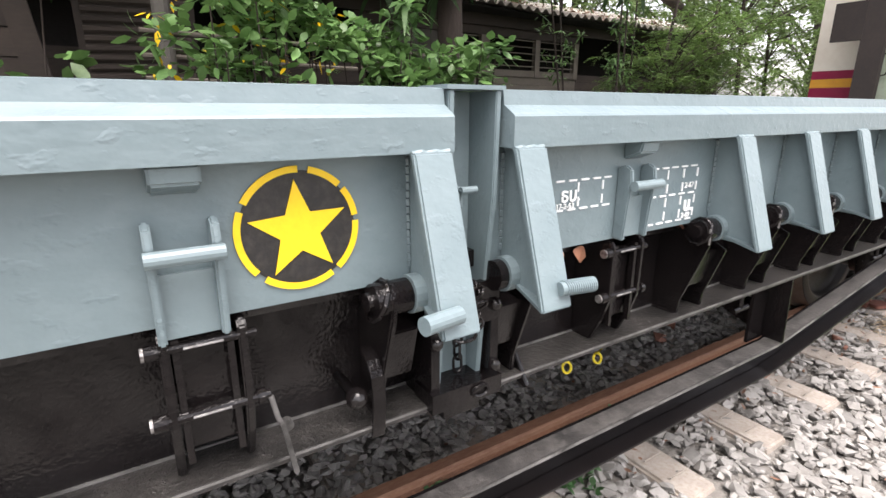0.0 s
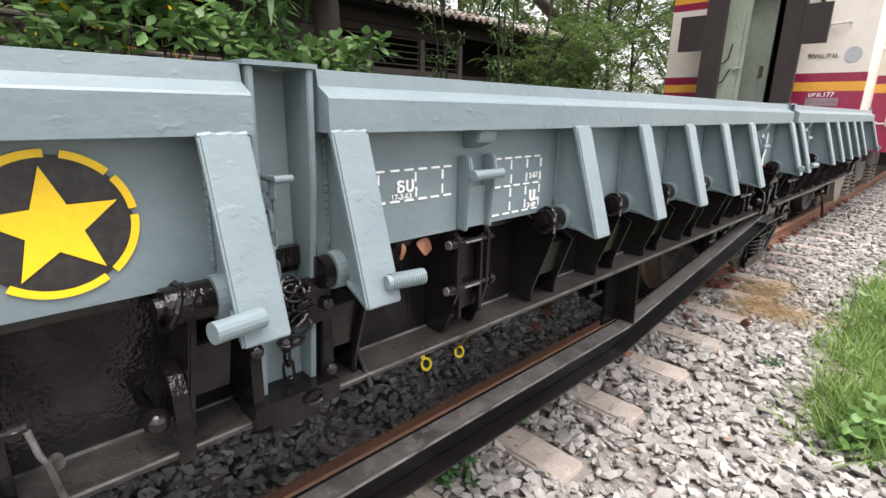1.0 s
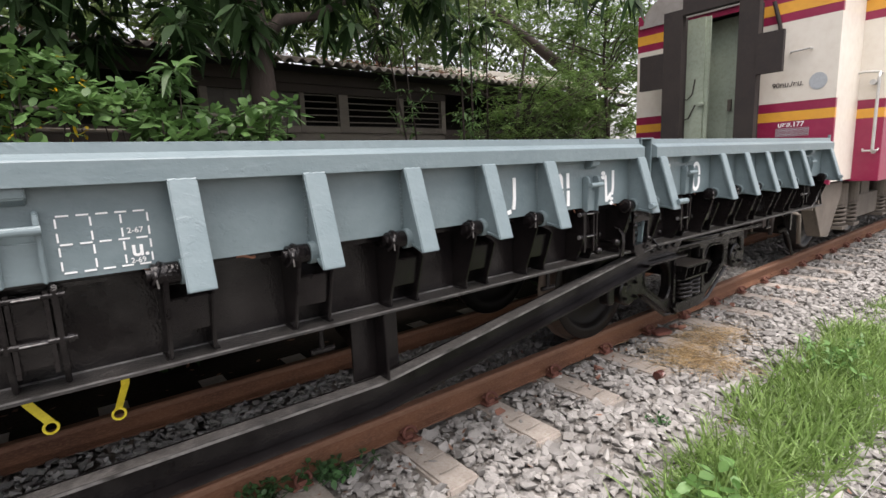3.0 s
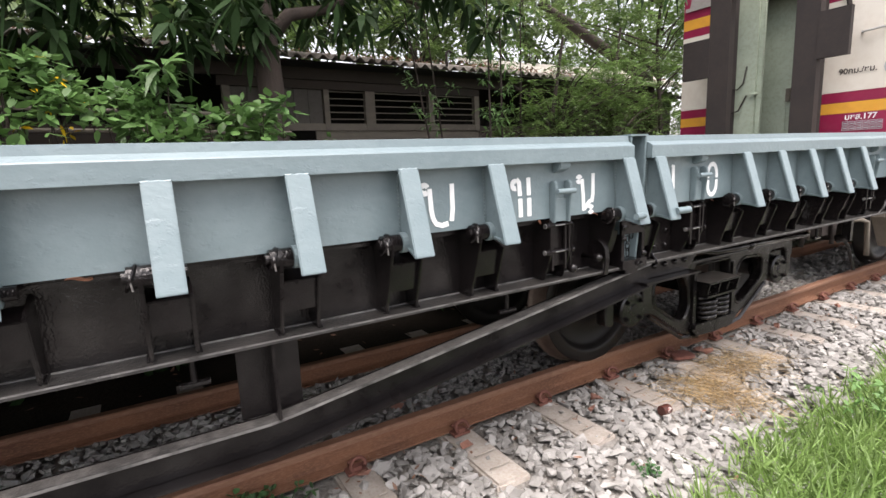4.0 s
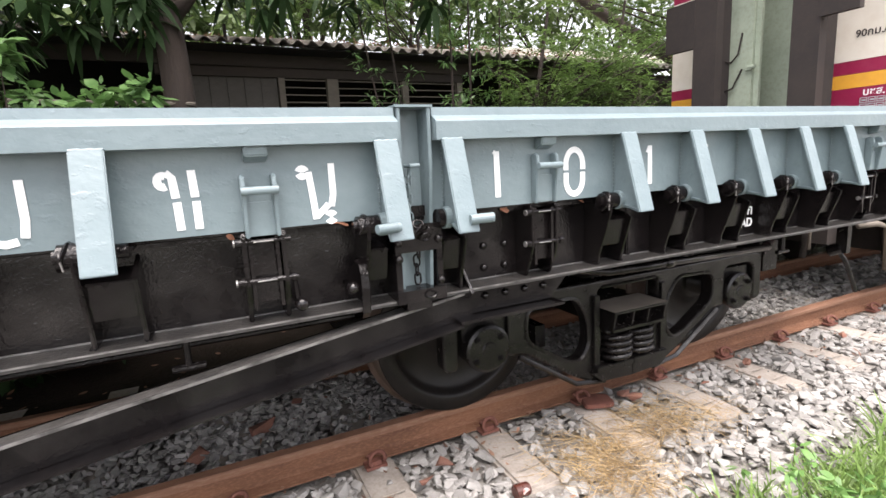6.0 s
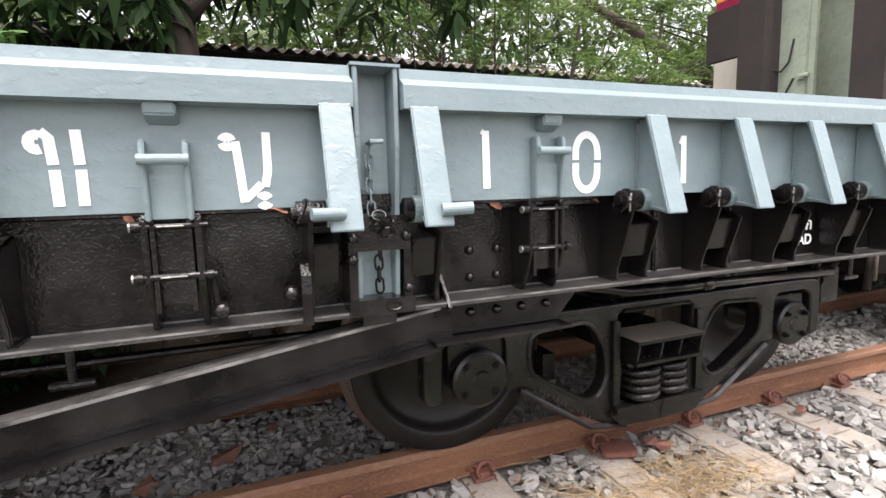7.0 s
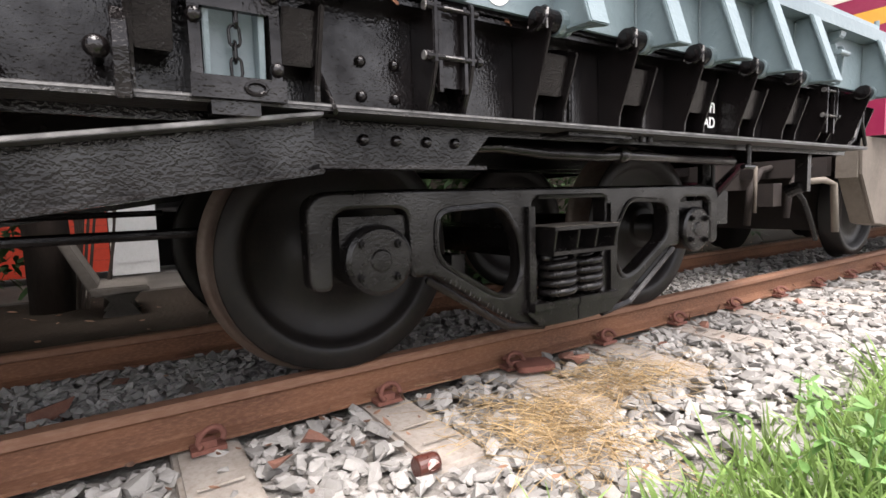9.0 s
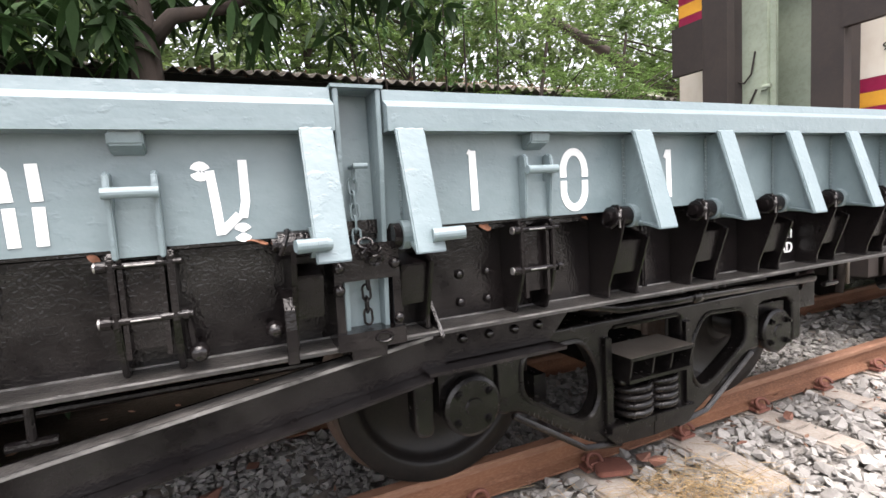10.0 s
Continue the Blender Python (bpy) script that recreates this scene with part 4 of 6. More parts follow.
def words(txt, x, z, size, y, material, parent, bold=0.0, name="writing", sx=1.0):
    """Writing on a wall that faces -y, from its lower left corner."""
    cu = bpy.data.curves.new("writing", "FONT")
    cu.body, cu.size, cu.extrude, cu.offset = txt, size, 0.0015, bold
    ob = bpy.data.objects.new("writing", cu)
    me = bpy.data.meshes.new_from_object(ob)
    bm = B()
    bm.from_mesh(me)
    bpy.data.objects.remove(ob), bpy.data.meshes.remove(me), bpy.data.curves.remove(cu)
    bmesh.ops.transform(bm, matrix=Matrix(((sx, 0, 0, x), (0, 0, -1, y), (0, 1, 0, z), (0, 0, 0, 1))), verts=bm.verts)
    return part(name, bm, material, parent)


words("6", 2.782, 1.204, 0.055, LY, M_WHITE, panels[1], 0.002)
words("ธบ.", 2.857, 1.211, 0.044, LY, M_WHITE, panels[1], 0.0006)
words("17-2-63", 2.842, 1.1955, 0.018, LY - 0.001, M_WHITE, panels[1])
words("น.", 3.319, 1.144, 0.050, LY, M_WHITE, panels[1], 0.0015)
words("2-67", 3.315, 1.206, 0.021, LY, M_WHITE, panels[1])
words("2-69", 3.315, 1.125, 0.020, LY, M_WHITE, panels[1])
words("บก", 7.572, 0.932, 0.07, 0.258, M_WHITE, wagon, 0.001)
words("AD", 7.572, 0.872, 0.06, 0.258, M_WHITE, wagon, 0.001)

# yellow star on a black disc
SX, SZ, SR = 2.282, 1.225, 0.0995
bm = sheet([[(SX + SR * 0.93 * math.cos(a), SZ + SR * 0.93 * math.sin(a)) for a in [i * 2 * math.pi / 40 for i in range(40)]]], LY, PANEL_Y)
part("black_disc", bm, M_STARBLK, panels[0], "black painted disc with worn edges")
bm = B()
for a0, a1 in ((8, 38), (44, 78), (88, 150), (158, 222), (232, 302), (310, 362)):
    ribbon(bm, arc(SX, SZ, SR * 0.95, SR * 0.95, a0, a1, 12), 0.0105, LY - 0.0015, 0.002)
part("dashed_ring", bm, M_YELLOW, panels[0], "dashed yellow ring")
star = []
for i in range(10):
    q = (0.081 if i % 2 == 0 else 0.0335)
    a = radians(93 - 36 * i)
    star.append((SX + q * math.cos(a), SZ - 0.002 + q * math.sin(a)))
part("star", sheet([star], LY - 0.0025, LY), M_YELLOW, panels[0], "yellow five-pointed star")

# dry leaves and a strap caught on the wagon
def leafshape(c, size, turn, material, name, label, parent=None):
    bm = B()
    k = 7
    top, bot = [], []
    for i in range(k + 1):
        t = i / k
        w = size * 0.32 * math.sin(math.pi * min(t * 0.95 + 0.03, 1)) ** 0.8
        cz = 0.12 * size * math.sin(3 * t + 1)
        top.append(bm.verts.new((size * (t - 0.5), w, cz)))
        bot.append(bm.verts.new((size * (t - 0.5), -w, cz + 0.06 * size * math.sin(5 * t))))
    for i in range(k):
        bm.faces.new((bot[i], bot[i + 1], top[i + 1], top[i]))
    ret = bmesh.ops.extrude_face_region(bm, geom=bm.faces[:])
    bmesh.ops.translate(bm, verts=[v for v in ret["geom"] if isinstance(v, bmesh.types.BMVert)], vec=(0, 0, 0.0012))
    bmesh.ops.transform(bm, matrix=turn, verts=bm.verts)
    ob = part(name, bm, material, at=Vector(c))
    return tagged(ob, label, "leaf", "dry leaves")


for (x, y, z, s, rx, ry) in ((2.965, 0.185, 1.105, 0.065, 80, 25), (2.885, 0.17, 1.11, 0.04, 70, 80), (3.36, 0.19, 1.128, 0.06, 20, 10), (4.65, 0.19, 1.128, 0.035, 35, 5), (3.62, 0.18, 1.13, 0.06, 20, -5),
                             (6.16, 0.185, 1.122, 0.045, 60, 5), (6.52, 0.19, 1.125, 0.03, 50, 0), (5.235, 0.175, 1.125, 0.025, 70, 30), (5.55, 0.16, 1.133, 0.05, 15, 0)):
    leafshape((x, y + 0.012, z - 0.036), s, Matrix.Rotation(radians(ry), 4, "Y") @ Matrix.Rotation(radians(rx), 4, "X"), M_ORLEAF, "dry_leaf", "curled orange-brown dry leaf caught under the drop side")
strap = thing("ratchet_strap", (3.05, 0.33, 0.66), "yellow webbing strap hanging under the wagon", "strap")
for pts in ([(3.01, 0.32, 0.81), (3.045, 0.318, 0.745), (3.082, 0.315, 0.685)], [(3.266, 0.235, 0.812), (3.265, 0.26, 0.76), (3.252, 0.31, 0.70), (3.243, 0.338, 0.66)]):
    bm = B()
    prev = None
    for i, p in enumerate(pts):
        a, b = bm.verts.new((p[0] - 0.011, p[1], p[2])), bm.verts.new((p[0] + 0.011, p[1] + 0.01, p[2]))
        if prev:
            bm.faces.new((prev[0], prev[1], b, a))
        prev = (a, b)
    ret = bmesh.ops.extrude_face_region(bm, geom=bm.faces[:])
    bmesh.ops.translate(bm, verts=[v for v in ret["geom"] if isinstance(v, bmesh.types.BMVert)], vec=(0.001, 0.003, 0))
    part("webbing", bm, M_STRAP, strap)
    e = pts[-1]
    bm = tube(B(), [(e[0] + 0.017 * math.cos(q), e[1] + 0.006 * math.sin(q), e[2] - 0.012 + 0.015 * math.sin(q)) for q in [j * 0.5236 for j in range(12)]], 0.004, 6, closed=True)
    part("hook", bm, M_STRAP, strap)

# ---- coach ----
coach = thing("railway_coach", (20.0, 1.465, RAILTOP), "cream and maroon passenger coach with yellow bands", "railway coach")
COACH_Y = 1.465
CY0, CY1 = 0.11, 2.82
BX0, BX1 = 10.67, 27.6
WIN = [(11.25 + 1.52 * i, 12.18 + 1.52 * i) for i in range(10)]


def coach_side(parent, x0, x1, wins, y, s, detail=True):
    holes = [[(a, 1.94), (a, 2.70), (b, 2.70), (b, 1.94)] for a, b in wins]
    bm = sheet([[(x0, 0.98), (x1, 0.98), (x1, 3.06), (x0, 3.06)]] + holes, min(y, y + 0.05 * s), max(y, y + 0.05 * s))
    w = part("side_wall", bm, M_CREAM, parent, "cream painted coach side")
    for nm, z0, z1, m in (("maroon_skirt", 0.955, 1.665, M_MAROON), ("yellow_band", 1.667, 1.775, M_YBAND), ("maroon_band", 1.777, 1.875, M_MAROON), ("grey_band", 2.78, 2.86, M_LIGHTG)):
        e = 0.004
        bm = box(B(), x0 + 0.002, x1 - 0.002, *sorted((y - e * s, y + 0.02 * s)), z0, z1)
        part(nm, bm, m, w)
    for a, b in wins:
        bm = box(B(), a, b, *sorted((y + 0.035 * s, y + 0.041 * s)), 1.94, 2.70)
        part("window_pane", bm, M_GLASSD, w)
        if detail:
            bm = B()
            for u0, u1, z0, z1 in ((a, b, 1.94, 1.965), (a, b, 2.675, 2.70), (a, a + 0.03, 1.965, 2.675), (b - 0.03, b, 1.965, 2.675), (a + 0.03, b - 0.03, 2.33, 2.355)):
                box(bm, u0, u1, *sorted((y + 0.008 * s, y + 0.034 * s)), z0, z1)
            part("window_frame", bm, M_LIGHTG, w)
            bm = box(B(), a + 0.03, a + (b - a) * 0.52, *sorted((y + 0.018 * s, y + 0.030 * s)), 1.965, 2.33)
            part("raised_shutter", bm, M_LIGHTG, w)
    return w


def coach_roof(parent, x0, x1, yin=0.0):
    prof = [(CY0 - 0.03 + yin, 3.05), (CY0 - 0.03 + yin, 3.09)]
    n = 14
    for i in range(n + 1):
        a = math.pi * i / n
        prof.append((COACH_Y - (1.33 - yin) * math.cos(a), 3.09 + 0.44 * math.sin(a) ** 0.8))
    prof += [(CY1 + 0.03 - yin, 3.09), (CY1 + 0.03 - yin, 3.05)]
    return part("roof", prism(B(), prof, x0, x1), M_ROOFC, parent)


coach_side(coach, BX0, BX1, WIN, CY0, 1)
coach_side(coach, BX0, BX1, [], CY1, -1, False)
coach_roof(coach, BX0 - 0.03, BX1)
bm = box(B(), BX0, BX1, CY0 + 0.055, CY1 - 0.055, 0.98, 1.20)
part("floor_frame", bm, M_RUBBER, coach)
bm = box(B(), BX1 - 0.03, BX1, CY0 + 0.05, CY1 - 0.05, 1.20, 3.05)
part("far_end_wall", bm, M_CREAM, coach)
# box filling the coach, near-black to paint in the unlit passage
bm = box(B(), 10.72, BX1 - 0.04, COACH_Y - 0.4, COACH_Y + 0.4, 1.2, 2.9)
part("corridor_wall", bm, M_SHADE, coach)
bm = B()
for i in range(7):
    tube(bm, [(13.0 + 2.4 * i, CY0 + 0.10, 3.14), (13.15 + 2.4 * i, CY0 - 0.02, 3.13)], 0.05, 10)
part("roof_vents", bm, M_ROOFC, coach)


def banded_wall(name, x, y0, y1, parent, zs=True):
    """A wall facing -x in the coach's colours, from y0 to y1."""
    w = None
    for nm, z0, z1, m, e in ((name, 1.877, 2.745, M_CREAM, 0.0), ("maroon_skirt", 0.955, 1.668, M_MAROON, 0.0), ("yellow_band", 1.670, 1.775, M_YBAND, 0.0), ("maroon_band", 1.777, 1.875, M_MAROON, 0.0),
                              ("maroon_top_band", 2.747, 2.835, M_MAROON, 0.0), ("yellow_top_band", 2.837, 2.955, M_YBAND, 0.0), ("maroon_gable", 2.957, 3.22, M_MAROON, 0.0)):
        bm = box(B(), x, x + 0.05, y0, y1, z0, z1)
        if w is None:
            w = part(nm, bm, m, parent)
        else:
            part(nm, bm, m, w)
    return w


VX = 9.86
GX0 = 9.40
end_r = banded_wall("end_wall", VX, 0.355, 1.185, coach)
end_l = banded_wall("end_wall", VX, 1.92, 2.66, coach)
rec = banded_wall("recess_wall", 10.66, CY0, 0.50, coach)
bm = box(B(), VX + 0.05, 10.66, 0.355, 0.40, 0.98, 3.08)
part("vestibule_side", bm, M_CREAM, coach)
bm = box(B(), VX + 0.05, 10.66, 2.61, 2.66, 0.98, 3.08)
part("vestibule_side", bm, M_CREAM, coach)
bm = box(B(), VX + 0.05, 10.7, 0.40, 2.61, 0.98, 1.20)
part("vestibule_floor", bm, M_RUBBER, coach)
coach_roof(coach, VX - 0.02, BX0 - 0.032, 0.22)
bm = box(B(), VX, VX + 0.04, 1.19, 1.915, 2.98, 3.30)
part("door_header", bm, M_MAROON, coach)
# the passage inside, with pale green doors
bm = box(B(), VX + 0.055, 11.4, 1.19, 1.22, 1.20, 2.98)
box(bm, VX + 0.05, 11.4, 1.86, 1.89, 1.20, 2.98)
part("passage_wall", bm, M_PGREEN, coach)
inner = part("passage_end", soften(box(B(), 10.06, 10.09, 1.47, 1.86, 1.2, 2.98), 0.004), M_PGREEN, coach, "pale green inner door")
part("door_stile", soften(box(B(), 10.045, 10.085, 1.41, 1.466, 1.2, 2.98), 0.004), M_PGREEN, inner)
part("door_panel", soften(box(B(), 10.052, 10.0585, 1.52, 1.82, 1.32, 1.90), 0.003), M_PGREEN, inner)
part("lock_case", soften(box(B(), 10.02, 10.0585, 1.475, 1.515, 1.86, 2.0), 0.004), M_STEPS, inner)
bm = box(B(), VX - 0.16, VX - 0.12, 1.675, 1.93, 1.02, 2.98)
box(bm, VX - 0.13, VX - 0.10, 1.625, 1.672, 1.02, 2.98)
part("folded_door", soften(box(B(), GX0 + 0.10, VX - 0.02, 1.94, 1.975, 1.15, 2.97), 0.004), M_PGREEN, coach, "pale green folded gangway door leaf")
door = part("passage_door", soften(bm, 0.006), M_PGREEN, coach, "pale green gangway door standing open")
bm = box(B(), VX - 0.185, VX - 0.16, 1.665, 1.72, 1.93, 1.98)
rod(bm, (VX - 0.175, 1.635, 1.955), (VX - 0.175, 1.70, 1.955), 0.018, 10)
part("door_bolt", bm, M_PGREEN, door)
bm = tube(B(), [(VX - 0.17, 1.77, 2.26), (VX - 0.19, 1.79, 2.08), (VX - 0.18, 1.86, 2.02), (VX - 0.18, 1.93, 2.05)], 0.008, 6)
part("loose_cable", bm, M_RUBBER, door)
part("loose_cable", tube(B(), [(VX - 0.17, 1.76, 1.95), (VX - 0.19, 1.83, 1.79), (VX - 0.18, 1.93, 1.77)], 0.008, 6), M_RUBBER, door)
# gangway frame with side buffers
GX = 9.40
bm = B()
box(bm, GX, GX + 0.09, 0.97, 1.175, 1.02, 3.05)
box(bm, GX, GX + 0.09, 1.81, 2.04, 1.02, 3.05)
box(bm, GX, GX + 0.09, 1.16, 1.81, 2.98, 3.2)
gang = part("gangway_frame", soften(bm, 0.008), M_RUBBER, coach, "dark rusty gangway frame")
for y0, y1 in ((0.725, 0.98), (2.03, 2.345)):
    bm = box(B(), GX - 0.006, GX + 0.05, y0, y1, 2.17, 2.59)
    part("buffer_plate", soften(bm, 0.005), M_RUBBER, gang)
bm = B()
for k in range(6):
    x = GX + 0.09 + 0.06 * k
    for y in (1.14, 1.95):
        prism(bm, [(x, y - 0.035), (x + 0.03, y - 0.06), (x + 0.06, y - 0.035), (x + 0.06, y + 0.035), (x + 0.03, y + 0.06), (x, y + 0.035)], 1.05, 3.0, "z")
part("bellows", bm, M_RUBBER, gang)
bm = tube(B(), [(VX - 0.03, 0.90, 2.62), (VX - 0.04, 0.92, 2.75), (VX - 0.05, 0.98, 2.98)], 0.022, 8)
part("gangway_hook", bm, M_RUBBER, gang)
bm = tube(B(), [(VX, 0.80, 2.41), (VX - 0.04, 0.79, 2.41), (VX - 0.04, 0.61, 2.42), (VX, 0.60, 2.42)], 0.010, 8)
part("grab_handle", bm, M_GALV, coach)
bm = B()
k = 32
ring = [bm.verts.new((VX - 0.004, 0.525 + 0.082 * math.cos(2 * math.pi * i / k), 2.07 + 0.088 * math.sin(2 * math.pi * i / k))) for i in range(k)]
bm.faces.new(ring)
ret = bmesh.ops.extrude_face_region(bm, geom=bm.faces[:])
bmesh.ops.translate(bm, verts=[v for v in ret["geom"] if isinstance(v, bmesh.types.BMVert)], vec=(0.004, 0, 0))
part("lamp_cover_disc", bm, M_LIGHTG, coach, "round grey painted disc")


def end_words(txt, y, z, size, material, bold=0.0):
    cu = bpy.data.curves.new("writing", "FONT")
    cu.body, cu.size, cu.extrude, cu.offset = txt, size, 0.001, bold
    ob = bpy.data.objects.new("writing", cu)
    me = bpy.data.meshes.new_from_object(ob)
    b2 = B()
    b2.from_mesh(me)
    bpy.data.objects.remove(ob), bpy.data.meshes.remove(me), bpy.data.curves.remove(cu)
    bmesh.ops.transform(b2, matrix=Matrix(((0, 0, -1, VX - 0.003), (-1, 0, 0, y), (0, 1, 0, z), (0, 0, 0, 1))), verts=b2.verts)
    return part("writing", b2, material, end_r)


end_words("90กม./ชม.", 0.965, 2.045, 0.075, M_RUBBER, 0.001)
end_words("บชส.177", 0.885, 1.605, 0.075, M_WHITE, 0.0015)
bm = B()
for i in range(6):
    for j in range(2):
        y, z = 0.90 - 0.055 * i, 1.50 + 0.048 * j
        for a in ((y - 0.048, y, z, z + 0.005), (y - 0.048, y, z + 0.036, z + 0.041), (y - 0.048, y - 0.043, z + 0.005, z + 0.036), (y - 0.005, y, z + 0.005, z + 0.036)):
            box(bm, VX - 0.004, VX - 0.001, *a)
        box(bm, VX - 0.004, VX - 0.001, y - 0.038, y - 0.012, z + 0.014, z + 0.026)
part("data_panel", bm, M_LIGHTG, end_r, "small white painted data boxes")
for y, zt, zb in ((0.445, 2.16, 1.20), (0.16, 2.15, 1.28)):
    bm = tube(B(), [(10.655, y, zt), (10.58, y, zt), (10.56, y, zt - 0.04), (10.56, y, zb + 0.04), (10.58, y, zb), (10.655, y, zb)], 0.016, 10)
    part("handrail", bm, M_GALV, coach)
bm = tube(B(), [(10.60, 0.16, 2.16), (10.60, 0.30, 2.18), (10.60, 0.44, 2.16)], 0.014, 8)
rod(bm, (10.5, 0.20, 2.05), (10.66, 0.20, 2.05), 0.03, 10)
part("handrail", bm, M_GALV, coach)
bm = tube(B(), [(10.655, 0.13, 1.32), (10.57, 0.12, 1.30), (10.57, 0.25, 1.30), (10.655, 0.27, 1.32)], 0.012, 8)
part("coupling_hook", bm, M_GALV, coach)
# underframe, bogie, springs, steps
bm = B()
prism(bm, [(9.70, 0.95), (10.62, 0.95), (10.62, 0.80), (10.25, 0.33), (9.98, 0.36), (9.72, 0.70)], 0.42, 0.44, "y")
prism(bm, [(9.72, 0.70), (9.98, 0.36), (10.25, 0.33), (10.25, 0.35), (9.99, 0.38), (9.74, 0.71)], 0.44, 0.56, "y")
box(bm, 9.70, 9.74, 0.44, 0.56, 0.68, 0.95)
part("step_plate", soften(bm, 0.006), M_STEPS, coach, "dusty bent steel guard plate")
for bx in (12.0, 25.5):
    bm = B()
    for s in (-1, 1):
        prism(bm, [(bx - 1.25, 0.72), (bx + 1.25, 0.72), (bx + 1.25, 0.58), (bx + 0.5, 0.42), (bx - 0.5, 0.42), (bx - 1.25, 0.58)], COACH_Y + s * 0.92 - 0.06, COACH_Y + s * 0.92 + 0.06, "y")
    box(bm, bx - 0.2, bx + 0.2, 0.5, 2.4, 0.55, 0.93)
    bog = part("coach_bogie", soften(bm, 0.006), M_STEPS, coach)
    for w in (-0.95, 0.95):
        for y, s in ((0.872, 1), (2 * COACH_Y - 0.872, -1)):
            b2 = lathe(B(), [(0.0, 0.0), (0.14, 0.0), (0.2, 0.05 * s), (0.34, 0.04 * s), (0.36, 0.0), (0.42, 0.0), (0.43, 0.1 * s), (0.455, 0.115 * s), (0.455, 0.13 * s), (0.0, 0.13 * s)], (bx + w, y, RAILTOP + 0.43), 40)
            part("wheel", b2, M_WHEEL, bog, smooth=True)
        for d in (-0.24, 0.24):
            part("coil_spring", spring(bx + w + d, 0.50, 0.40, 0.66, 0.085, 0.017, 5), M_STEPS, bog, smooth=True)
            b2 = rod(B(), (bx + w + d, 0.50, 0.66), (bx + w + d, 0.50, 0.92), 0.10, 16)
            part("spring_cup", soften(b2, 0.005), M_STEPS, bog)
            part("spring_seat", soften(box(B(), bx + w + d - 0.12, bx + w + d + 0.12, 0.40, 0.62, 0.36, 0.40), 0.005), M_STEPS, bog)
for x, w, y in ((15.0, 1.2, 0.4), (17.0, 1.8, 0.35), (19.6, 1.0, 0.45), (21.5, 1.4, 0.35)):
    part("equipment_box", soften(box(B(), x, x + w, y, y + 0.7, 0.48, 0.95), 0.01), M_RUBBER, coach)
# front gear under the coach end
# dark copy of the step plate, added to block light from the far side
bm = prism(B(), [(9.70, 0.95), (10.62, 0.95), (10.62, 0.80), (10.25, 0.33), (9.98, 0.36), (9.72, 0.70)], 2.49, 2.51, "y")
part("far_step_plate", bm, M_RUBBER, coach)
part("buffer_beam", soften(box(B(), 9.72, 9.80, 0.62, 2.4, 0.70, 0.95), 0.008), M_RUBBER, coach)
for y, z, r in ((0.72, 0.42, 0.020), (0.98, 0.36, 0.024), (1.85, 0.38, 0.022)):
    part("hanging_hose", tube(B(), [(9.72, y, 0.78), (9.58, y, 0.76), (9.48, y + 0.02, 0.62), (9.46, y + 0.03, z)], r, 10), M_RUBBER, coach, smooth=True)
part("valve", soften(box(B(), 9.38, 9.50, 0.80, 0.92, 0.50, 0.66), 0.012), M_RUBBER, coach)
part("drain_pipe", rod(B(), (9.30, 0.88, 0.78), (9.30, 0.88, 0.46), 0.012, 10), M_STEPS, coach, smooth=True)
# dark beams and hangers added to darken the space under the coach
for y0, z0 in ((2.05, 0.50), (2.35, 0.42)):
    part("underframe_beam", soften(box(B(), 10.0, 28.0, y0, y0 + 0.10, z0, 0.95), 0.01), M_RUBBER, coach)
for x in (10.75, 13.6, 14.4):
    part("brake_hanger", soften(box(B(), x, x + 0.08, 0.9, 2.1, 0.25, 0.95), 0.01), M_RUBBER, coach)
bm = tube(B(), [(9.40, 0.62, 0.66), (9.52, 0.56, 0.67), (9.60, 0.53, 0.64), (9.62, 0.52, 0.32)], 0.022, 10)
part("step_rail", bm, M_SLAT, coach, smooth=True)
bm = box(B(), 9.30, 9.9, 1.2, 1.75, 0.62, 0.95)
part("coupler", soften(bm, 0.02), M_RUBBER, coach)

for i, x in enumerate((28.4, 46.2, 64.0)):
    c2 = thing("railway_coach", (x + 8, COACH_Y, RAILTOP), "distant cream and maroon passenger coach in the same train", "railway coach")
    coach_side(c2, x, x + 17, [(x + 0.7 + 1.52 * j, x + 1.65 + 1.52 * j) for j in range(10)], CY0, 1, False)
    coach_side(c2, x, x + 17, [], CY1, -1, False)
    coach_roof(c2, x, x + 17)
    # end and inner filling, shade painted in with a near-black colour
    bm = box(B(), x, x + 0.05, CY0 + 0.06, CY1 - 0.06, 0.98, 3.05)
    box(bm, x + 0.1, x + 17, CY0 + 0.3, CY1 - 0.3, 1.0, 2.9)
    part("end_wall", bm, M_SHADE, c2)
    bm = B()
    for bx in (2.0, 15.0):
        box(bm, x + bx - 1.2, x + bx + 1.2, 0.45, 2.5, 0.35, 0.95)
    for w in (0.9, 3.1, 13.9, 16.1):
        rod(bm, (x + w, 0.87, RAILTOP + 0.43), (x + w, 1.0, RAILTOP + 0.43), 0.43, 28)
    part("running_gear", bm, M_STEPS, c2)

# ---- couplings and hoses between wagon and coach ----
bm = box(B(), 8.95, 9.32, 1.36, 1.58, 0.74, 0.92)
cpl = part("wagon_coupler", soften(bm, 0.02), M_BOGIE, wagon)
bm = box(B(), 8.62, 8.66, 0.30, 0.36, 0.60, 0.80)
rod(bm, (8.64, 0.33, 0.63), (8.64, 0.40, 0.60), 0.035, 12)
tube(bm, [(8.64, 0.36, 0.61), (8.69, 0.34, 0.55), (8.78, 0.33, 0.40), (8.82, 0.33, 0.33)], 0.013, 8)
part("brake_hose", bm, M_BOGIE, wagon)
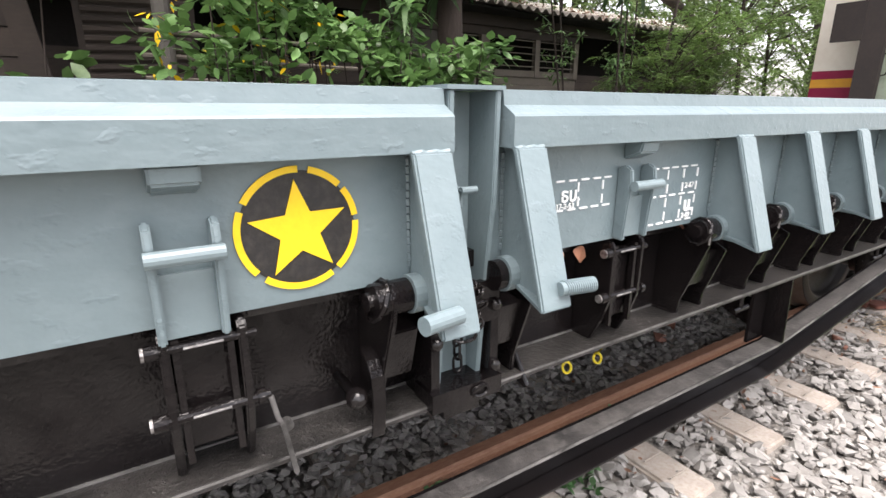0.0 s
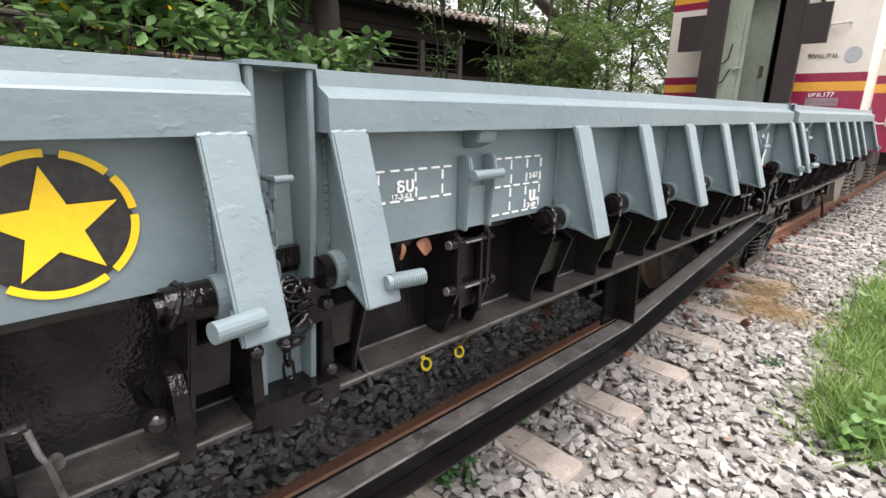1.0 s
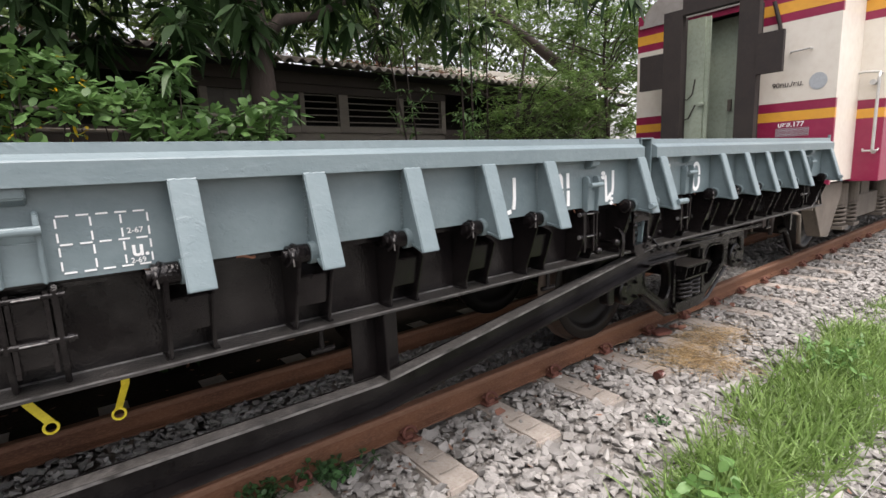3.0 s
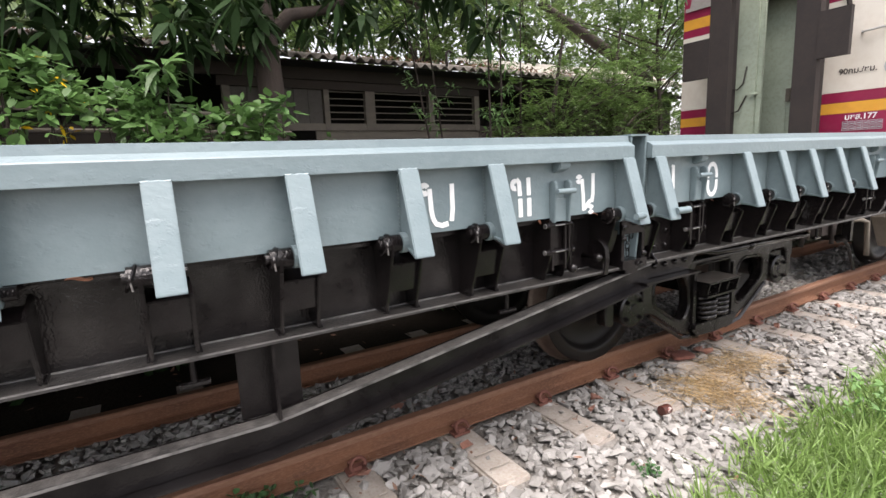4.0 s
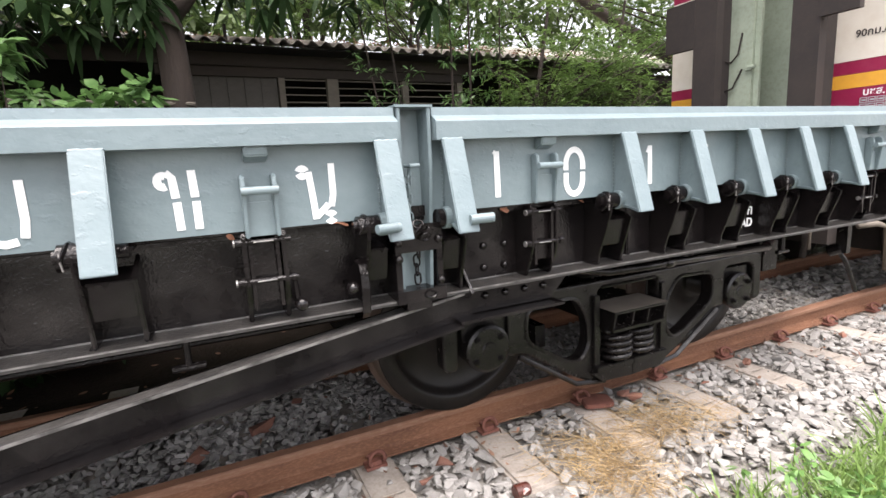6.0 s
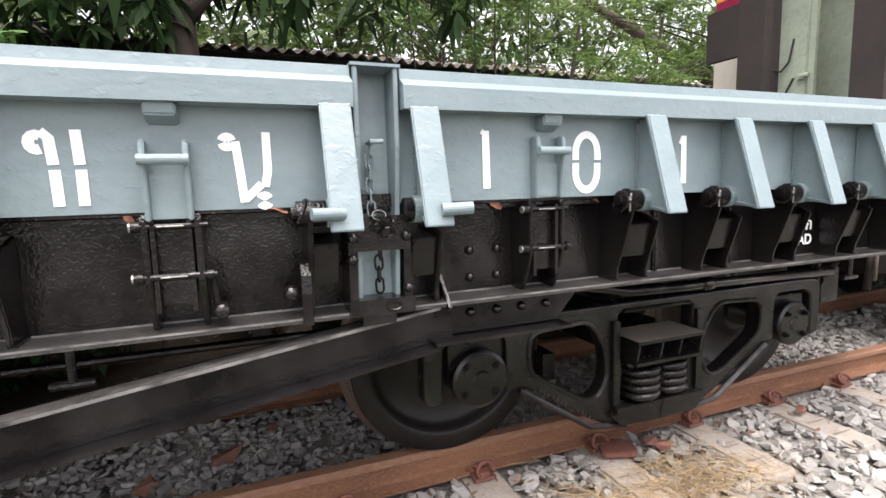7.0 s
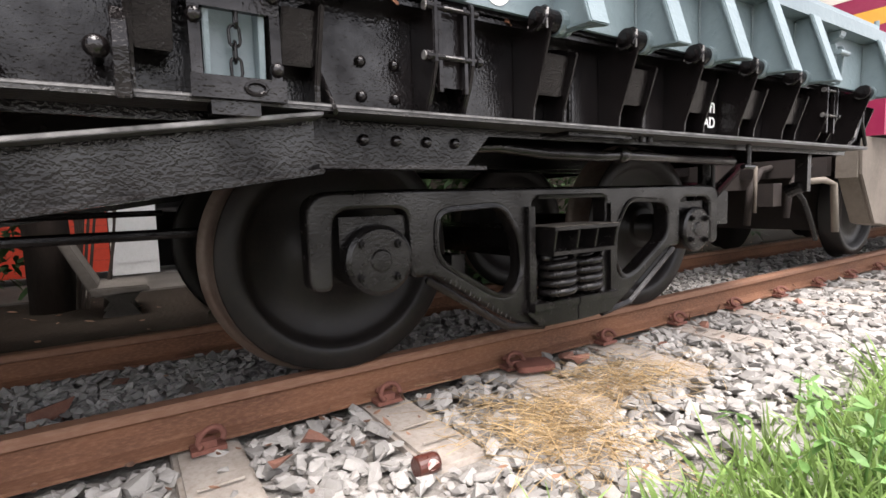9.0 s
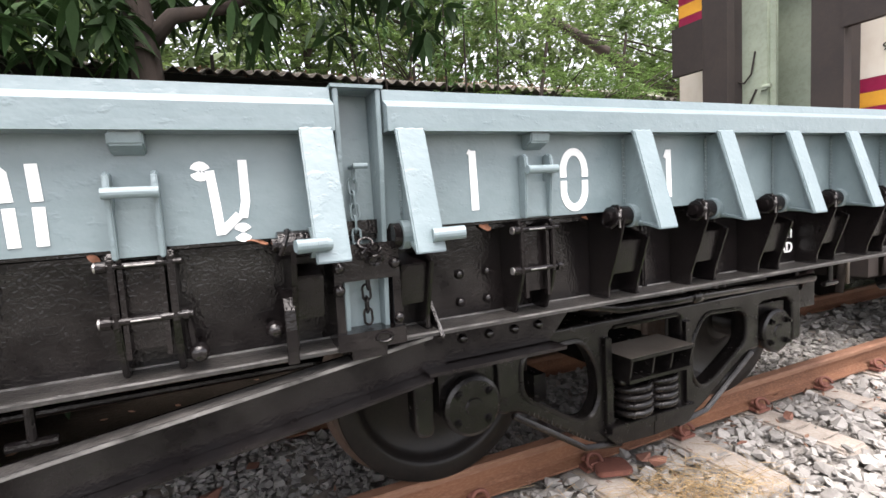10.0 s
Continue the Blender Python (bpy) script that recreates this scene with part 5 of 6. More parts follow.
bm = box(B(), 8.55, 8.70, 0.75, 0.95, 0.42, 0.62)
rod(bm, (8.62, 0.85, 0.62), (8.62, 0.85, 0.80), 0.04, 12)
rod(bm, (8.30, 0.62, 0.78), (8.30, 0.62, 0.40), 0.012, 8)
box(bm, 8.35, 9.0, 0.95, 1.0, 0.40, 0.44)
part("brake_valve", soften(bm, 0.006), M_BOGIE, wagon)
bm = box(B(), 8.955, 9.0, 0.13, 0.19, 1.36, 1.41)
rod(bm, (8.98, 0.15, 1.40), (8.98, 0.15, 1.47), 0.012, 8)
part("corner_catch", bm, M_GREY, wagon)
bm = tube(B(), [(8.84, 0.16, 1.12), (8.84, 0.16, 0.96), (8.78, 0.16, 0.86), (8.72, 0.17, 0.82)], 0.009, 6)
tube(bm, [(8.87, 0.16, 1.12), (8.87, 0.16, 0.95), (8.93, 0.16, 0.83)], 0.009, 6)
part("release_rod", bm, M_BLACK, wagon)

# ---- low house behind the track ----
house = thing("timber_house", (6.5, 6.0, GROUND), "low weathered timber house with slatted windows and corrugated roof", "house")
HY = 5.95


def plank(name, x0, x1, z0, z1, material, y=HY, th=0.03, label=""):
    bm = box(B(), x0, x1, y, y + th, z0, z1)
    return part(name, soften(bm, 0.004, 1), material, house, label)


# upper wall of overlapping boards, leaving the window openings free
WINDOWS = [(6.32, 6.90), (7.06, 8.05), (8.15, 9.0)]
for k in range(8):
    z = 1.02 + 0.12 * k
    plank("board", -1.5, 1.95, z, z + 0.118, M_WOOD, HY - 0.006 * (k % 2))
    plank("board", 2.05, 4.95, z, z + 0.118, M_WOOD, HY - 0.006 * (k % 2))
    plank("board", 9.1, 13.5, z, z + 0.118, M_WOOD, HY - 0.006 * (k % 2))
for k in range(8):
    plank("lower_board", 6.35, 13.5, GROUND + 0.14 * k, GROUND + 0.14 * k + 0.137, M_WOOD, HY + 0.006 * (k % 2))
for k in range(6):
    plank("red_board", 3.4, 5.45, GROUND + 0.11 + 0.13 * k, GROUND + 0.11 + 0.13 * k + 0.127, M_RED, HY + 0.004 * (k % 2), label="bright red painted board" if k == 0 else "")
plank("white_panel", 4.95, 5.45, 0.79, 1.02, M_WHITEP)
plank("white_door", 5.46, 5.93, GROUND + 0.05, 1.02, M_WHITEP, HY - 0.02, 0.03, "white painted panelled door")
plank("white_door_frame", 5.50, 5.89, 0.03, 0.60, M_WHITEP, HY - 0.028, 0.008)
plank("sill_beam", 4.95, 9.1, 1.90, 2.0, M_SLAT, HY - 0.03, 0.06)
plank("lintel", 4.8, 9.1, 2.48, 2.60, M_WOOD, HY - 0.05, 0.06)
for k in range(7):
    plank("apron_board", 6.1, 9.1, 1.02 + 0.126 * k, 1.02 + 0.126 * k + 0.124, M_SLAT if k > 4 else M_WOOD, HY)
for x0, x1 in ((4.86, 4.96), (6.90, 7.06), (9.0, 9.1), (8.05, 8.15), (6.24, 6.32)):
    plank("wall_post", x0, x1, 1.9, 2.5, M_SLAT, HY - 0.04, 0.08)
for k in range(6):
    plank("panel_board", 4.97 + 0.21 * k, 5.175 + 0.21 * k, 1.9 + 0.101, 2.478, M_CONC, HY + 0.004 * (k % 2))
for a, b in WINDOWS:
    for k in range(5):
        plank("window_slat", a, b, 2.06 + 0.098 * k, 2.074 + 0.098 * k, M_SLAT, HY - 0.01, 0.02)
# backing behind the windows, with the room's shade put into its colour
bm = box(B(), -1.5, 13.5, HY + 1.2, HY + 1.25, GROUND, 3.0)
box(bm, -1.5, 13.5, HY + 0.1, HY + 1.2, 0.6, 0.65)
part("dark_back_wall", bm, M_SHADE, house)
bm = box(B(), -1.5, 13.5, HY - 0.10, HY - 0.05, 2.60, 2.76)
part("eave_beam", bm, M_WOOD, house)
# soffit in the same near-black, the shade under the eave painted in
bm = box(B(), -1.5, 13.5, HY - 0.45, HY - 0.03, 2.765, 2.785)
part("soffit", bm, M_SHADE, house)
nx, ny = 620, 9
X = np.linspace(-2.0, 13.6, nx)
Y = np.linspace(5.35, 8.8, ny)
gx, gy = np.meshgrid(X, Y, indexing="ij")
gz = 2.79 + (gy - 5.35) * 0.23 + 0.030 * np.sin(gx * 2 * math.pi / 0.177) + 0.012 * np.sin(gx * 2.3 + gy) + 0.02 * (np.floor((gy - 5.35) / 1.15) == 0)
V = np.stack([gx, gy, gz], -1).reshape(-1, 3)
V2 = V - np.array([0, 0, 0.012])
idx = np.arange(nx * ny).reshape(nx, ny)
q = np.stack([idx[:-1, :-1], idx[1:, :-1], idx[1:, 1:], idx[:-1, 1:]], -1).reshape(-1, 4)
edge = np.stack([idx[:-1, 0], idx[:-1, 0] + nx * ny, idx[1:, 0] + nx * ny, idx[1:, 0]], -1)
roofm = arr("corrugated_roof", np.concatenate([V, V2]), np.concatenate([q, q[:, ::-1] + nx * ny, edge]), M_ROOF, True)
part("corrugated_roof", roofm, None, house, "weathered grey corrugated roof strewn with leaves", at=(0, 0, 0))
bm = tube(B(), [(8.15, 5.5, 2.80), (8.15, 5.5, 3.05), (8.19, 5.5, 3.09), (8.25, 5.5, 3.07)], 0.02, 8)
part("vent_pipe", bm, M_RUBBER, house)
bm = rod(B(), (5.58, 5.4, 2.80), (5.58, 5.4, 2.98), 0.02, 8)
part("vent_pipe", bm, M_RUBBER, house)
house.rotation_euler.z = radians(3.0)

# pale roofed shed beyond it
shed = thing("pale_roofed_shed", (16.0, 9.5, GROUND), "shed with a pale corrugated roof half hidden by trees", "shed")
nx = 300
X = np.linspace(12.2, 19.5, nx)
Y = np.linspace(8.4, 11.5, 5)
gx, gy = np.meshgrid(X, Y, indexing="ij")
gz = 3.35 + (gy - 8.4) * 0.33 + 0.030 * np.sin(gx * 2 * math.pi / 0.25)
V = np.stack([gx, gy, gz], -1).reshape(-1, 3)
idx = np.arange(nx * 5).reshape(nx, 5)
q = np.stack([idx[:-1, :-1], idx[1:, :-1], idx[1:, 1:], idx[:-1, 1:]], -1).reshape(-1, 4)
edge = np.stack([idx[:-1, 0], idx[:-1, 0] + nx * 5, idx[1:, 0] + nx * 5, idx[1:, 0]], -1)
part("roof", arr("roof", np.concatenate([V, V - np.array([0, 0, 0.015])]), np.concatenate([q, q[:, ::-1] + nx * 5, edge]), M_ROOFW, True), None, shed, at=(0, 0, 0))
bm = box(B(), 12.6, 19.0, 9.2, 9.25, GROUND, 3.3)
part("wall", bm, M_WOOD, shed)
for x in (13.0, 14.0, 15.6, 17.5):
    part("post", box(B(), x, x + 0.08, 8.6, 8.68, GROUND, 3.36), M_SLAT, shed)
part("rail_beam", box(B(), 12.6, 19, 8.58, 8.62, 3.0, 3.1), M_WOOD, shed)

# dark lean-to of old sheets at the near end
lean = thing("lean_to", (1.2, 4.6, GROUND), "dark brown lean-to of old boards and ribbed sheets", "lean-to")
for k in range(5):
    bm = box(B(), -0.4, 1.62, 4.55 - 0.01 * k, 4.58 - 0.01 * k, 1.15 + 0.21 * k, 1.35 + 0.21 * k)
    part("board", soften(bm, 0.004, 1), M_WOOD, lean)
bm = prism(B(), [(1.60, 1.0), (1.78, 1.0), (1.62, 2.3), (1.46, 2.3)], 4.48, 4.54, "y")
part("leaning_post", bm, M_WOOD, lean)
sheet = part("ribbed_sheet", box(B(), 1.9, 2.8, 4.72, 4.75, 1.0, 2.45), M_WOOD, lean)
for k in range(13):
    z = 1.45 + 0.075 * k
    part("rib", tube(B(), [(1.95, 4.70 + 0.002 * k, z - 0.02), (2.75, 4.72, z + 0.01)], 0.03, 7), M_WOOD, sheet)
bm = rod(B(), (2.45, 3.75, GROUND), (2.45, 3.75, 2.6), 0.06, 12)
part("grey_post", bm, M_CONC, lean)
for z in (1.62, 1.78, 1.95):
    bm = tube(B(), [(2.3, 3.85, z), (3.2, 3.85, z - 0.02), (5.2, 3.9, z - 0.05)], 0.018, 6)
    part("fence_rail", bm, M_SLAT, lean)

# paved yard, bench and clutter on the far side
# earth strip beyond the track, its dark colour standing in for shade
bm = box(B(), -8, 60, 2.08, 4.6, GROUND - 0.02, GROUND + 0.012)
tagged(part("bare_earth", soften(bm, 0.008), M_EARTH), "earth strip with the trees' shade put into its dark colour", "ground", kind="structure")
bm = box(B(), -1.5, 13, 4.6, 5.93, GROUND - 0.02, GROUND + 0.03)
tagged(part("paved_yard", bm, M_CONC), "grey concrete yard in front of the house", "pavement", kind="structure")
# added dark ground behind the camera, out of view, for darker paint reflections
bm = box(B(), -40, 60, -60, -13.0, GROUND - 0.02, GROUND + 0.04)
tagged(part("grass_verge", bm, M_VERGE), "added unseen dark green ground that darkens reflections", "grass", kind="structure")
bench = thing("bench", (5.5, 3.6, GROUND), "grey concrete garden bench with a sloping back", "bench")
bm = prism(B(), [(5.20, 0.42), (5.26, 0.43), (5.42, 0.09), (5.36, 0.05)], 3.35, 3.82, "y")
part("backrest", soften(bm, 0.01), M_CONC, bench)
bm = prism(B(), [(5.36, 0.085), (5.72, 0.08), (5.73, 0.035), (5.38, 0.02)], 3.32, 3.85, "y")
part("seat", soften(bm, 0.01), M_CONC, bench)
for y in (3.4, 3.7):
    bm = prism(B(), [(5.42, 0.03), (5.68, 0.03), (5.61, -0.05), (5.68, GROUND - 0.02), (5.40, GROUND - 0.02), (5.49, -0.05)], y, y + 0.1, "y")
    part("leg", soften(bm, 0.01), M_CONC, bench)

# ---- foliage helpers ----
rng = np.random.default_rng(7)


def unit(v):
    return v / np.maximum(np.linalg.norm(v, axis=-1, keepdims=True), 1e-9)


def strips(base, d, side, length, width, droop, rows, prof):
    """Bent tapering blades or leaves: base, direction and side (N, 3); length, width, droop (N)."""
    n = len(base)
    rows, prof = np.asarray(rows), np.asarray(prof)
    k = len(rows)
    nrm = np.cross(d, side)
    t = rows[None, :, None]
    mid = base[:, None] + d[:, None] * (t * length[:, None, None]) - np.array([0, 0, 1.0]) * ((t ** 2) * (droop * length)[:, None, None])
    w = side[:, None] * (prof[None, :, None] * width[:, None, None] / 2)
    cup = nrm[:, None] * (prof[None, :, None] * width[:, None, None] * 0.12)
    v = np.stack([mid - w + cup, mid + w + cup], 2).reshape(-1, 3)
    i = np.arange(n)[:, None] * 2 * k + np.arange(k - 1)[None] * 2
    f = np.stack([i, i + 1, i + 3, i + 2], -1).reshape(-1, 4)
    return v, f


def spray(centres, per, spread, length, width, droop, up=0.2, jitter=0.4):
    """Leaves that stand out from cluster centres on all sides."""
    n = len(centres) * per
    c = np.repeat(centres, per, 0)
    d = rng.normal(size=(n, 3))
    d[:, 2] = d[:, 2] * 0.6 + up
    d = unit(d)
    side = unit(np.cross(d, np.array([0, 0, 1.0])) + rng.normal(size=(n, 3)) * jitter)
    side = unit(side - d * (side * d).sum(1, keepdims=True))
    base = c + d * spread * rng.uniform(0.1, 0.8, (n, 1))
    s = rng.uniform(0.6, 1.15, n)
    return strips(base, d, side, length * s, width * s * rng.uniform(0.85, 1.15, n), droop * rng.uniform(0.5, 1.5, n), (0, 0.3, 0.65, 1), (0.10, 0.95, 0.85, 0.06))


def fronds(centres, per, length, pairs, leaf, droop=0.35):
    """Feathery compound leaves: pairs of leaflets along drooping stalks."""
    n = len(centres) * per
    c = np.repeat(centres, per, 0)
    d = rng.normal(size=(n, 3))
    d[:, 2] = d[:, 2] * 0.4 + 0.15
    d = unit(d)
    side = unit(np.cross(d, np.array([0, 0, 1.0])) + 1e-6)
    ls = length * rng.uniform(0.6, 1.2, n)
    bs, ds, ss = [], [], []
    for j in range(pairs):
        t = (j + 1) / pairs
        p = c + d * (ls * t)[:, None] - np.array([0, 0, 1.0]) * (droop * t * t * ls)[:, None]
        for s in (-1, 1):
            dd = unit(side * s + d * 0.45 + rng.normal(size=(n, 3)) * 0.15)
            bs.append(p), ds.append(dd), ss.append(unit(np.cross(dd, np.array([0, 0, 1.0]) + rng.normal(size=(n, 3)) * 0.3)))
    b, dd, sd = np.concatenate(bs), np.concatenate(ds), np.concatenate(ss)
    m = len(b)
    return strips(b, dd, sd, leaf * rng.uniform(0.7, 1.2, m), leaf * 0.36 * np.ones(m), 0.2 * np.ones(m), (0, 0.5, 1), (0.3, 1, 0.15))


def crown(name, meshes, material, parent, label=""):
    vs, fs, o = [], [], 0
    for v, f in meshes:
        vs.append(v), fs.append(f + o)
        o += len(v)
    return part(name, arr(name, np.concatenate(vs), np.concatenate(fs), material, True), None, parent, label, at=(0, 0, 0))


def blob(n, lo, hi, thin=0.0):
    """Clumpy random places in a box, with gaps."""
    out = []
    while len(out) < n:
        p = rng.uniform(lo, hi)
        if noise.noise((p[0] * 1.3, p[1] * 1.3, p[2] * 1.3 + 5)) > thin:
            out.append(p)
    return np.array(out)


def limb(bm, pts, r0, r1):
    k = len(pts)
    tube(bm, pts, [r0 + (r1 - r0) * i / (k - 1) for i in range(k)], 9)


# leafy bush between house and wagon
def bush(x0, x1, y0, y1, zt, n, label, per=7, size=0.105):
    b = thing("leafy_bush", ((x0 + x1) / 2, (y0 + y1) / 2, GROUND), label, "bush", "bushes by the house")
    c = []
    while len(c) < n:
        p = np.array([rng.uniform(x0, x1), rng.uniform(y0, y1), 0])
        top = zt + 0.32 * noise.noise((p[0] * 1.7, 3.3, 0.5)) + 0.12 * noise.noise((p[0] * 5, 1, 2))
        p[2] = top - abs(rng.normal()) * 0.42
        if noise.noise((p[0] * 2.2, p[1] * 2.2, p[2] * 2.2)) > -0.12 and p[2] > 0.6:
            c.append(p)
    c = np.array(c)
    crown("leaves", [spray(c, per, 0.08, size, size * 0.58, 0.25, 0.25)], M_BUSH, b)
    bm = B()
    for p in c[::6]:
        base = (p[0] * 0.6 + (x0 + x1) * 0.2 + 0.1 * math.sin(p[0] * 9), (y0 + y1) / 2 + 0.1, GROUND - 0.02)
        limb(bm, [base, ((base[0] + p[0]) / 2 + 0.05, (base[1] + p[1]) / 2, p[2] * 0.5), tuple(p)], 0.014, 0.004)
    tagged(part("stem_clump", bm, M_BARK, b), kind="stuff")
    return b, c


bush(2.25, 3.4, 2.75, 3.4, 2.12, 150, "bright green bush with oval and yellowing leaves")
bush(3.3, 4.25, 2.8, 3.4, 2.05, 140, "bright green bush with broad oval leaves")
bush(4.1, 4.95, 2.9, 3.5, 1.82, 110, "bright green bush with broad oval leaves", size=0.12)
bush(5.0, 5.6, 3.6, 4.1, 1.82, 60, "small green bush by a tree trunk", size=0.08)
b, c = bush(0.2, 1.9, 3.4, 3.9, 2.55, 60, "bush with long yellow-green leaves", size=0.16)
c = blob(40, (2.3, 2.8, 1.6), (3.6, 3.3, 2.15), -0.5)
yl = thing("yellow_leaf_sprig", (2.9, 3.0, 1.5), "yellowing leaves among the green bush", "leaves")
crown("leaves", [spray(c, 2, 0.05, 0.07, 0.035, 0.4, 0.0)], M_YELLOW, yl)

# long-leaved young mango shoots in front
c = np.array([[3.95, 3.1, 2.05], [4.0, 3.15, 1.85], [4.05, 3.05, 2.15]])
sh = thing("mango_sapling", (4.0, 3.15, GROUND), "mango sapling with long drooping pale green leaves", "sapling")
crown("leaves", [spray(c, 15, 0.06, 0.27, 0.06, 0.75, 0.45)], M_BUSH, sh)
bm = B()
limb(bm, [(4.0, 3.2, GROUND), (4.02, 3.18, 1.0), (4.0, 3.1, 2.1)], 0.02, 0.008)
part("stem", bm, M_BARK, sh)

# mango tree
tree = thing("mango_tree", (5.07, 4.02, GROUND), "old mango tree with dark trunk and long drooping leaves", "tree")
bm = B()
limb(bm, [(5.10, 4.02, GROUND - 0.05), (5.08, 4.02, 1.0), (5.07, 4.0, 2.1), (5.05, 4.0, 2.8), (4.96, 4.05, 3.6), (4.76, 4.2, 4.8)], 0.16, 0.09)
limb(bm, [(5.06, 4.0, 2.62), (5.30, 3.98, 2.90), (5.70, 4.0, 3.0), (6.4, 4.1, 3.4)], 0.085, 0.03)
limb(bm, [(5.02, 4.02, 3.0), (4.6, 4.0, 3.3), (3.8, 3.9, 3.5), (2.9, 3.6, 3.6)], 0.07, 0.02)
limb(bm, [(4.98, 4.03, 3.3), (4.8, 3.9, 3.9), (4.2, 3.4, 4.2)], 0.06, 0.02)
part("trunk", bm, M_BARK, tree, smooth=True)
c1 = blob(200, (1.6, 3.3, 2.55), (5.0, 5.2, 4.2), 0.05)
c2 = blob(75, (5.0, 3.4, 2.85), (8.2, 5.0, 4.4), 0.0)
c3 = blob(300, (-2.0, 3.0, 3.2), (8.0, 6.0, 5.6), 0.0)
# added upper crown, kept out of view, that shades the yard and far rail
c_shade = blob(640, (-2.5, 2.2, 0.0), (10.0, 6.8, 1.3), -0.12)
c_shade[:, 2] += 1.5 + (c_shade[:, 1] + 1.4) * 0.45
c3 = np.concatenate([c3, c_shade])
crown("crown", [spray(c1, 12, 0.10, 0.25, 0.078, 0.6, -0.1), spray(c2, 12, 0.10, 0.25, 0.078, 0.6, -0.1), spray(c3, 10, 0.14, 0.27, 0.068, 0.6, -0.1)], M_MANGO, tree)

# slim saplings and feathery trees before the house
def sapling(x, y, lean_x, h, n, label):
    t = thing("sapling", (x, y, GROUND), label, "sapling", "saplings before the house")
    bm = B()
    limb(bm, [(x, y, GROUND), (x + lean_x * 0.4, y, h * 0.45), (x + lean_x, y + 0.1, h)], 0.022, 0.008)
    part("stem", bm, M_BARK, t)
    u = rng.uniform(0.35, 1.0, n)
    c = np.stack([x + lean_x * u + rng.normal(size=n) * 0.14, y + rng.normal(size=n) * 0.12, h * u], 1)
    crown("leaves", [spray(c, 9, 0.07, 0.10, 0.028, 0.4, 0.1)], M_BUSH, t)


sapling(7.45, 4.6, -0.45, 3.3, 14, "thin leaning sapling with sparse narrow leaves")
sapling(7.75, 4.9, -0.3, 3.6, 14, "thin leaning sapling with sparse narrow leaves")
sapling(8.0, 4.3, 0.1, 3.9, 34, "slim sapling with narrow green leaves")
sapling(8.35, 4.5, 0.12, 4.2, 34, "slim sapling with narrow green leaves")
sapling(9.0, 4.9, 0.2, 4.2, 30, "slim sapling with narrow green leaves")


def feather_tree(x, y, h, lo, hi, n, per, label, mat_leaf=None, size=0.30, leaf=0.055, thin=-0.1):
    t = thing("feathery_tree", (x, y, GROUND), label, "tree", "feathery trees behind the wagon")
    bm = B()
    limb(bm, [(x, y, GROUND - 0.05), (x + 0.05, y, h * 0.3), (x - 0.1, y + 0.05, h * 0.6), (x + 0.1, y, h)], 0.06, 0.02)
    c = blob(n, lo, hi, thin)
    for p in c[::max(len(c) // 30, 1)]:
        z0 = min(max(p[2] - 0.7, 0.5), h)
        limb(bm, [(x, y, z0), ((x + p[0]) / 2, (y + p[1]) / 2, (z0 + p[2]) / 2 + 0.1), tuple(p)], 0.02, 0.005)
    part("trunk", bm, M_BARK, t)
    crown("crown", [fronds(c, per, size, 9, leaf)], mat_leaf or M_FEATHER, t)


feather_tree(9.6, 4.6, 3.2, (8.6, 3.9, 1.35), (11.0, 5.2, 2.75), 170, 5, "feathery green shrub tree with fine compound leaves")
feather_tree(11.4, 5.0, 3.6, (10.3, 4.2, 1.3), (13.0, 5.8, 3.1), 170, 5, "feathery green shrub tree with fine compound leaves")
feather_tree(13.5, 5.6, 6.0, (11.0, 4.4, 3.2), (15.0, 7.0, 6.5), 280, 5, "tall feathery green tree over the roofs", size=0.36, leaf=0.075, thin=-0.02)
feather_tree(9.5, 8.8, 6.0, (6.5, 8.0, 3.7), (12.0, 10.0, 7.0), 300, 5, "tall yellow-green feathery tree behind the house", size=0.40, leaf=0.085, thin=0.0)
feather_tree(17.5, 7.0, 6.0, (15.5, 5.6, 2.0), (21.0, 8.5, 6.5), 300, 5, "bright green feathery tree beyond the sheds", size=0.45, leaf=0.11, thin=-0.15)
feather_tree(15.5, 4.4, 5.0, (14.0, 3.4, 1.6), (17.0, 5.0, 4.6), 180, 5, "bright green feathery tree beside the coach", size=0.36, leaf=0.075)

# big limb and more distant wood
far = thing("distant_tree", (14.5, 9.2, GROUND), "large tree with a thick slanting limb", "tree", "distant trees")
bm = B()
limb(bm, [(13.2, 9.0, 5.3), (14.3, 8.9, 4.82), (15.4, 8.9, 4.36), (17.5, 9.0, 3.6), (18.5, 9.1, GROUND)], 0.09, 0.24)
part("trunk", bm, M_BARK, far, smooth=True)
c = blob(160, (10, 8.5, 4.9), (18, 10.5, 8.0), 0.05)
crown("crown", [spray(c, 14, 0.25, 0.20, 0.075, 0.3, 0.1)], M_FARLEAF, far)


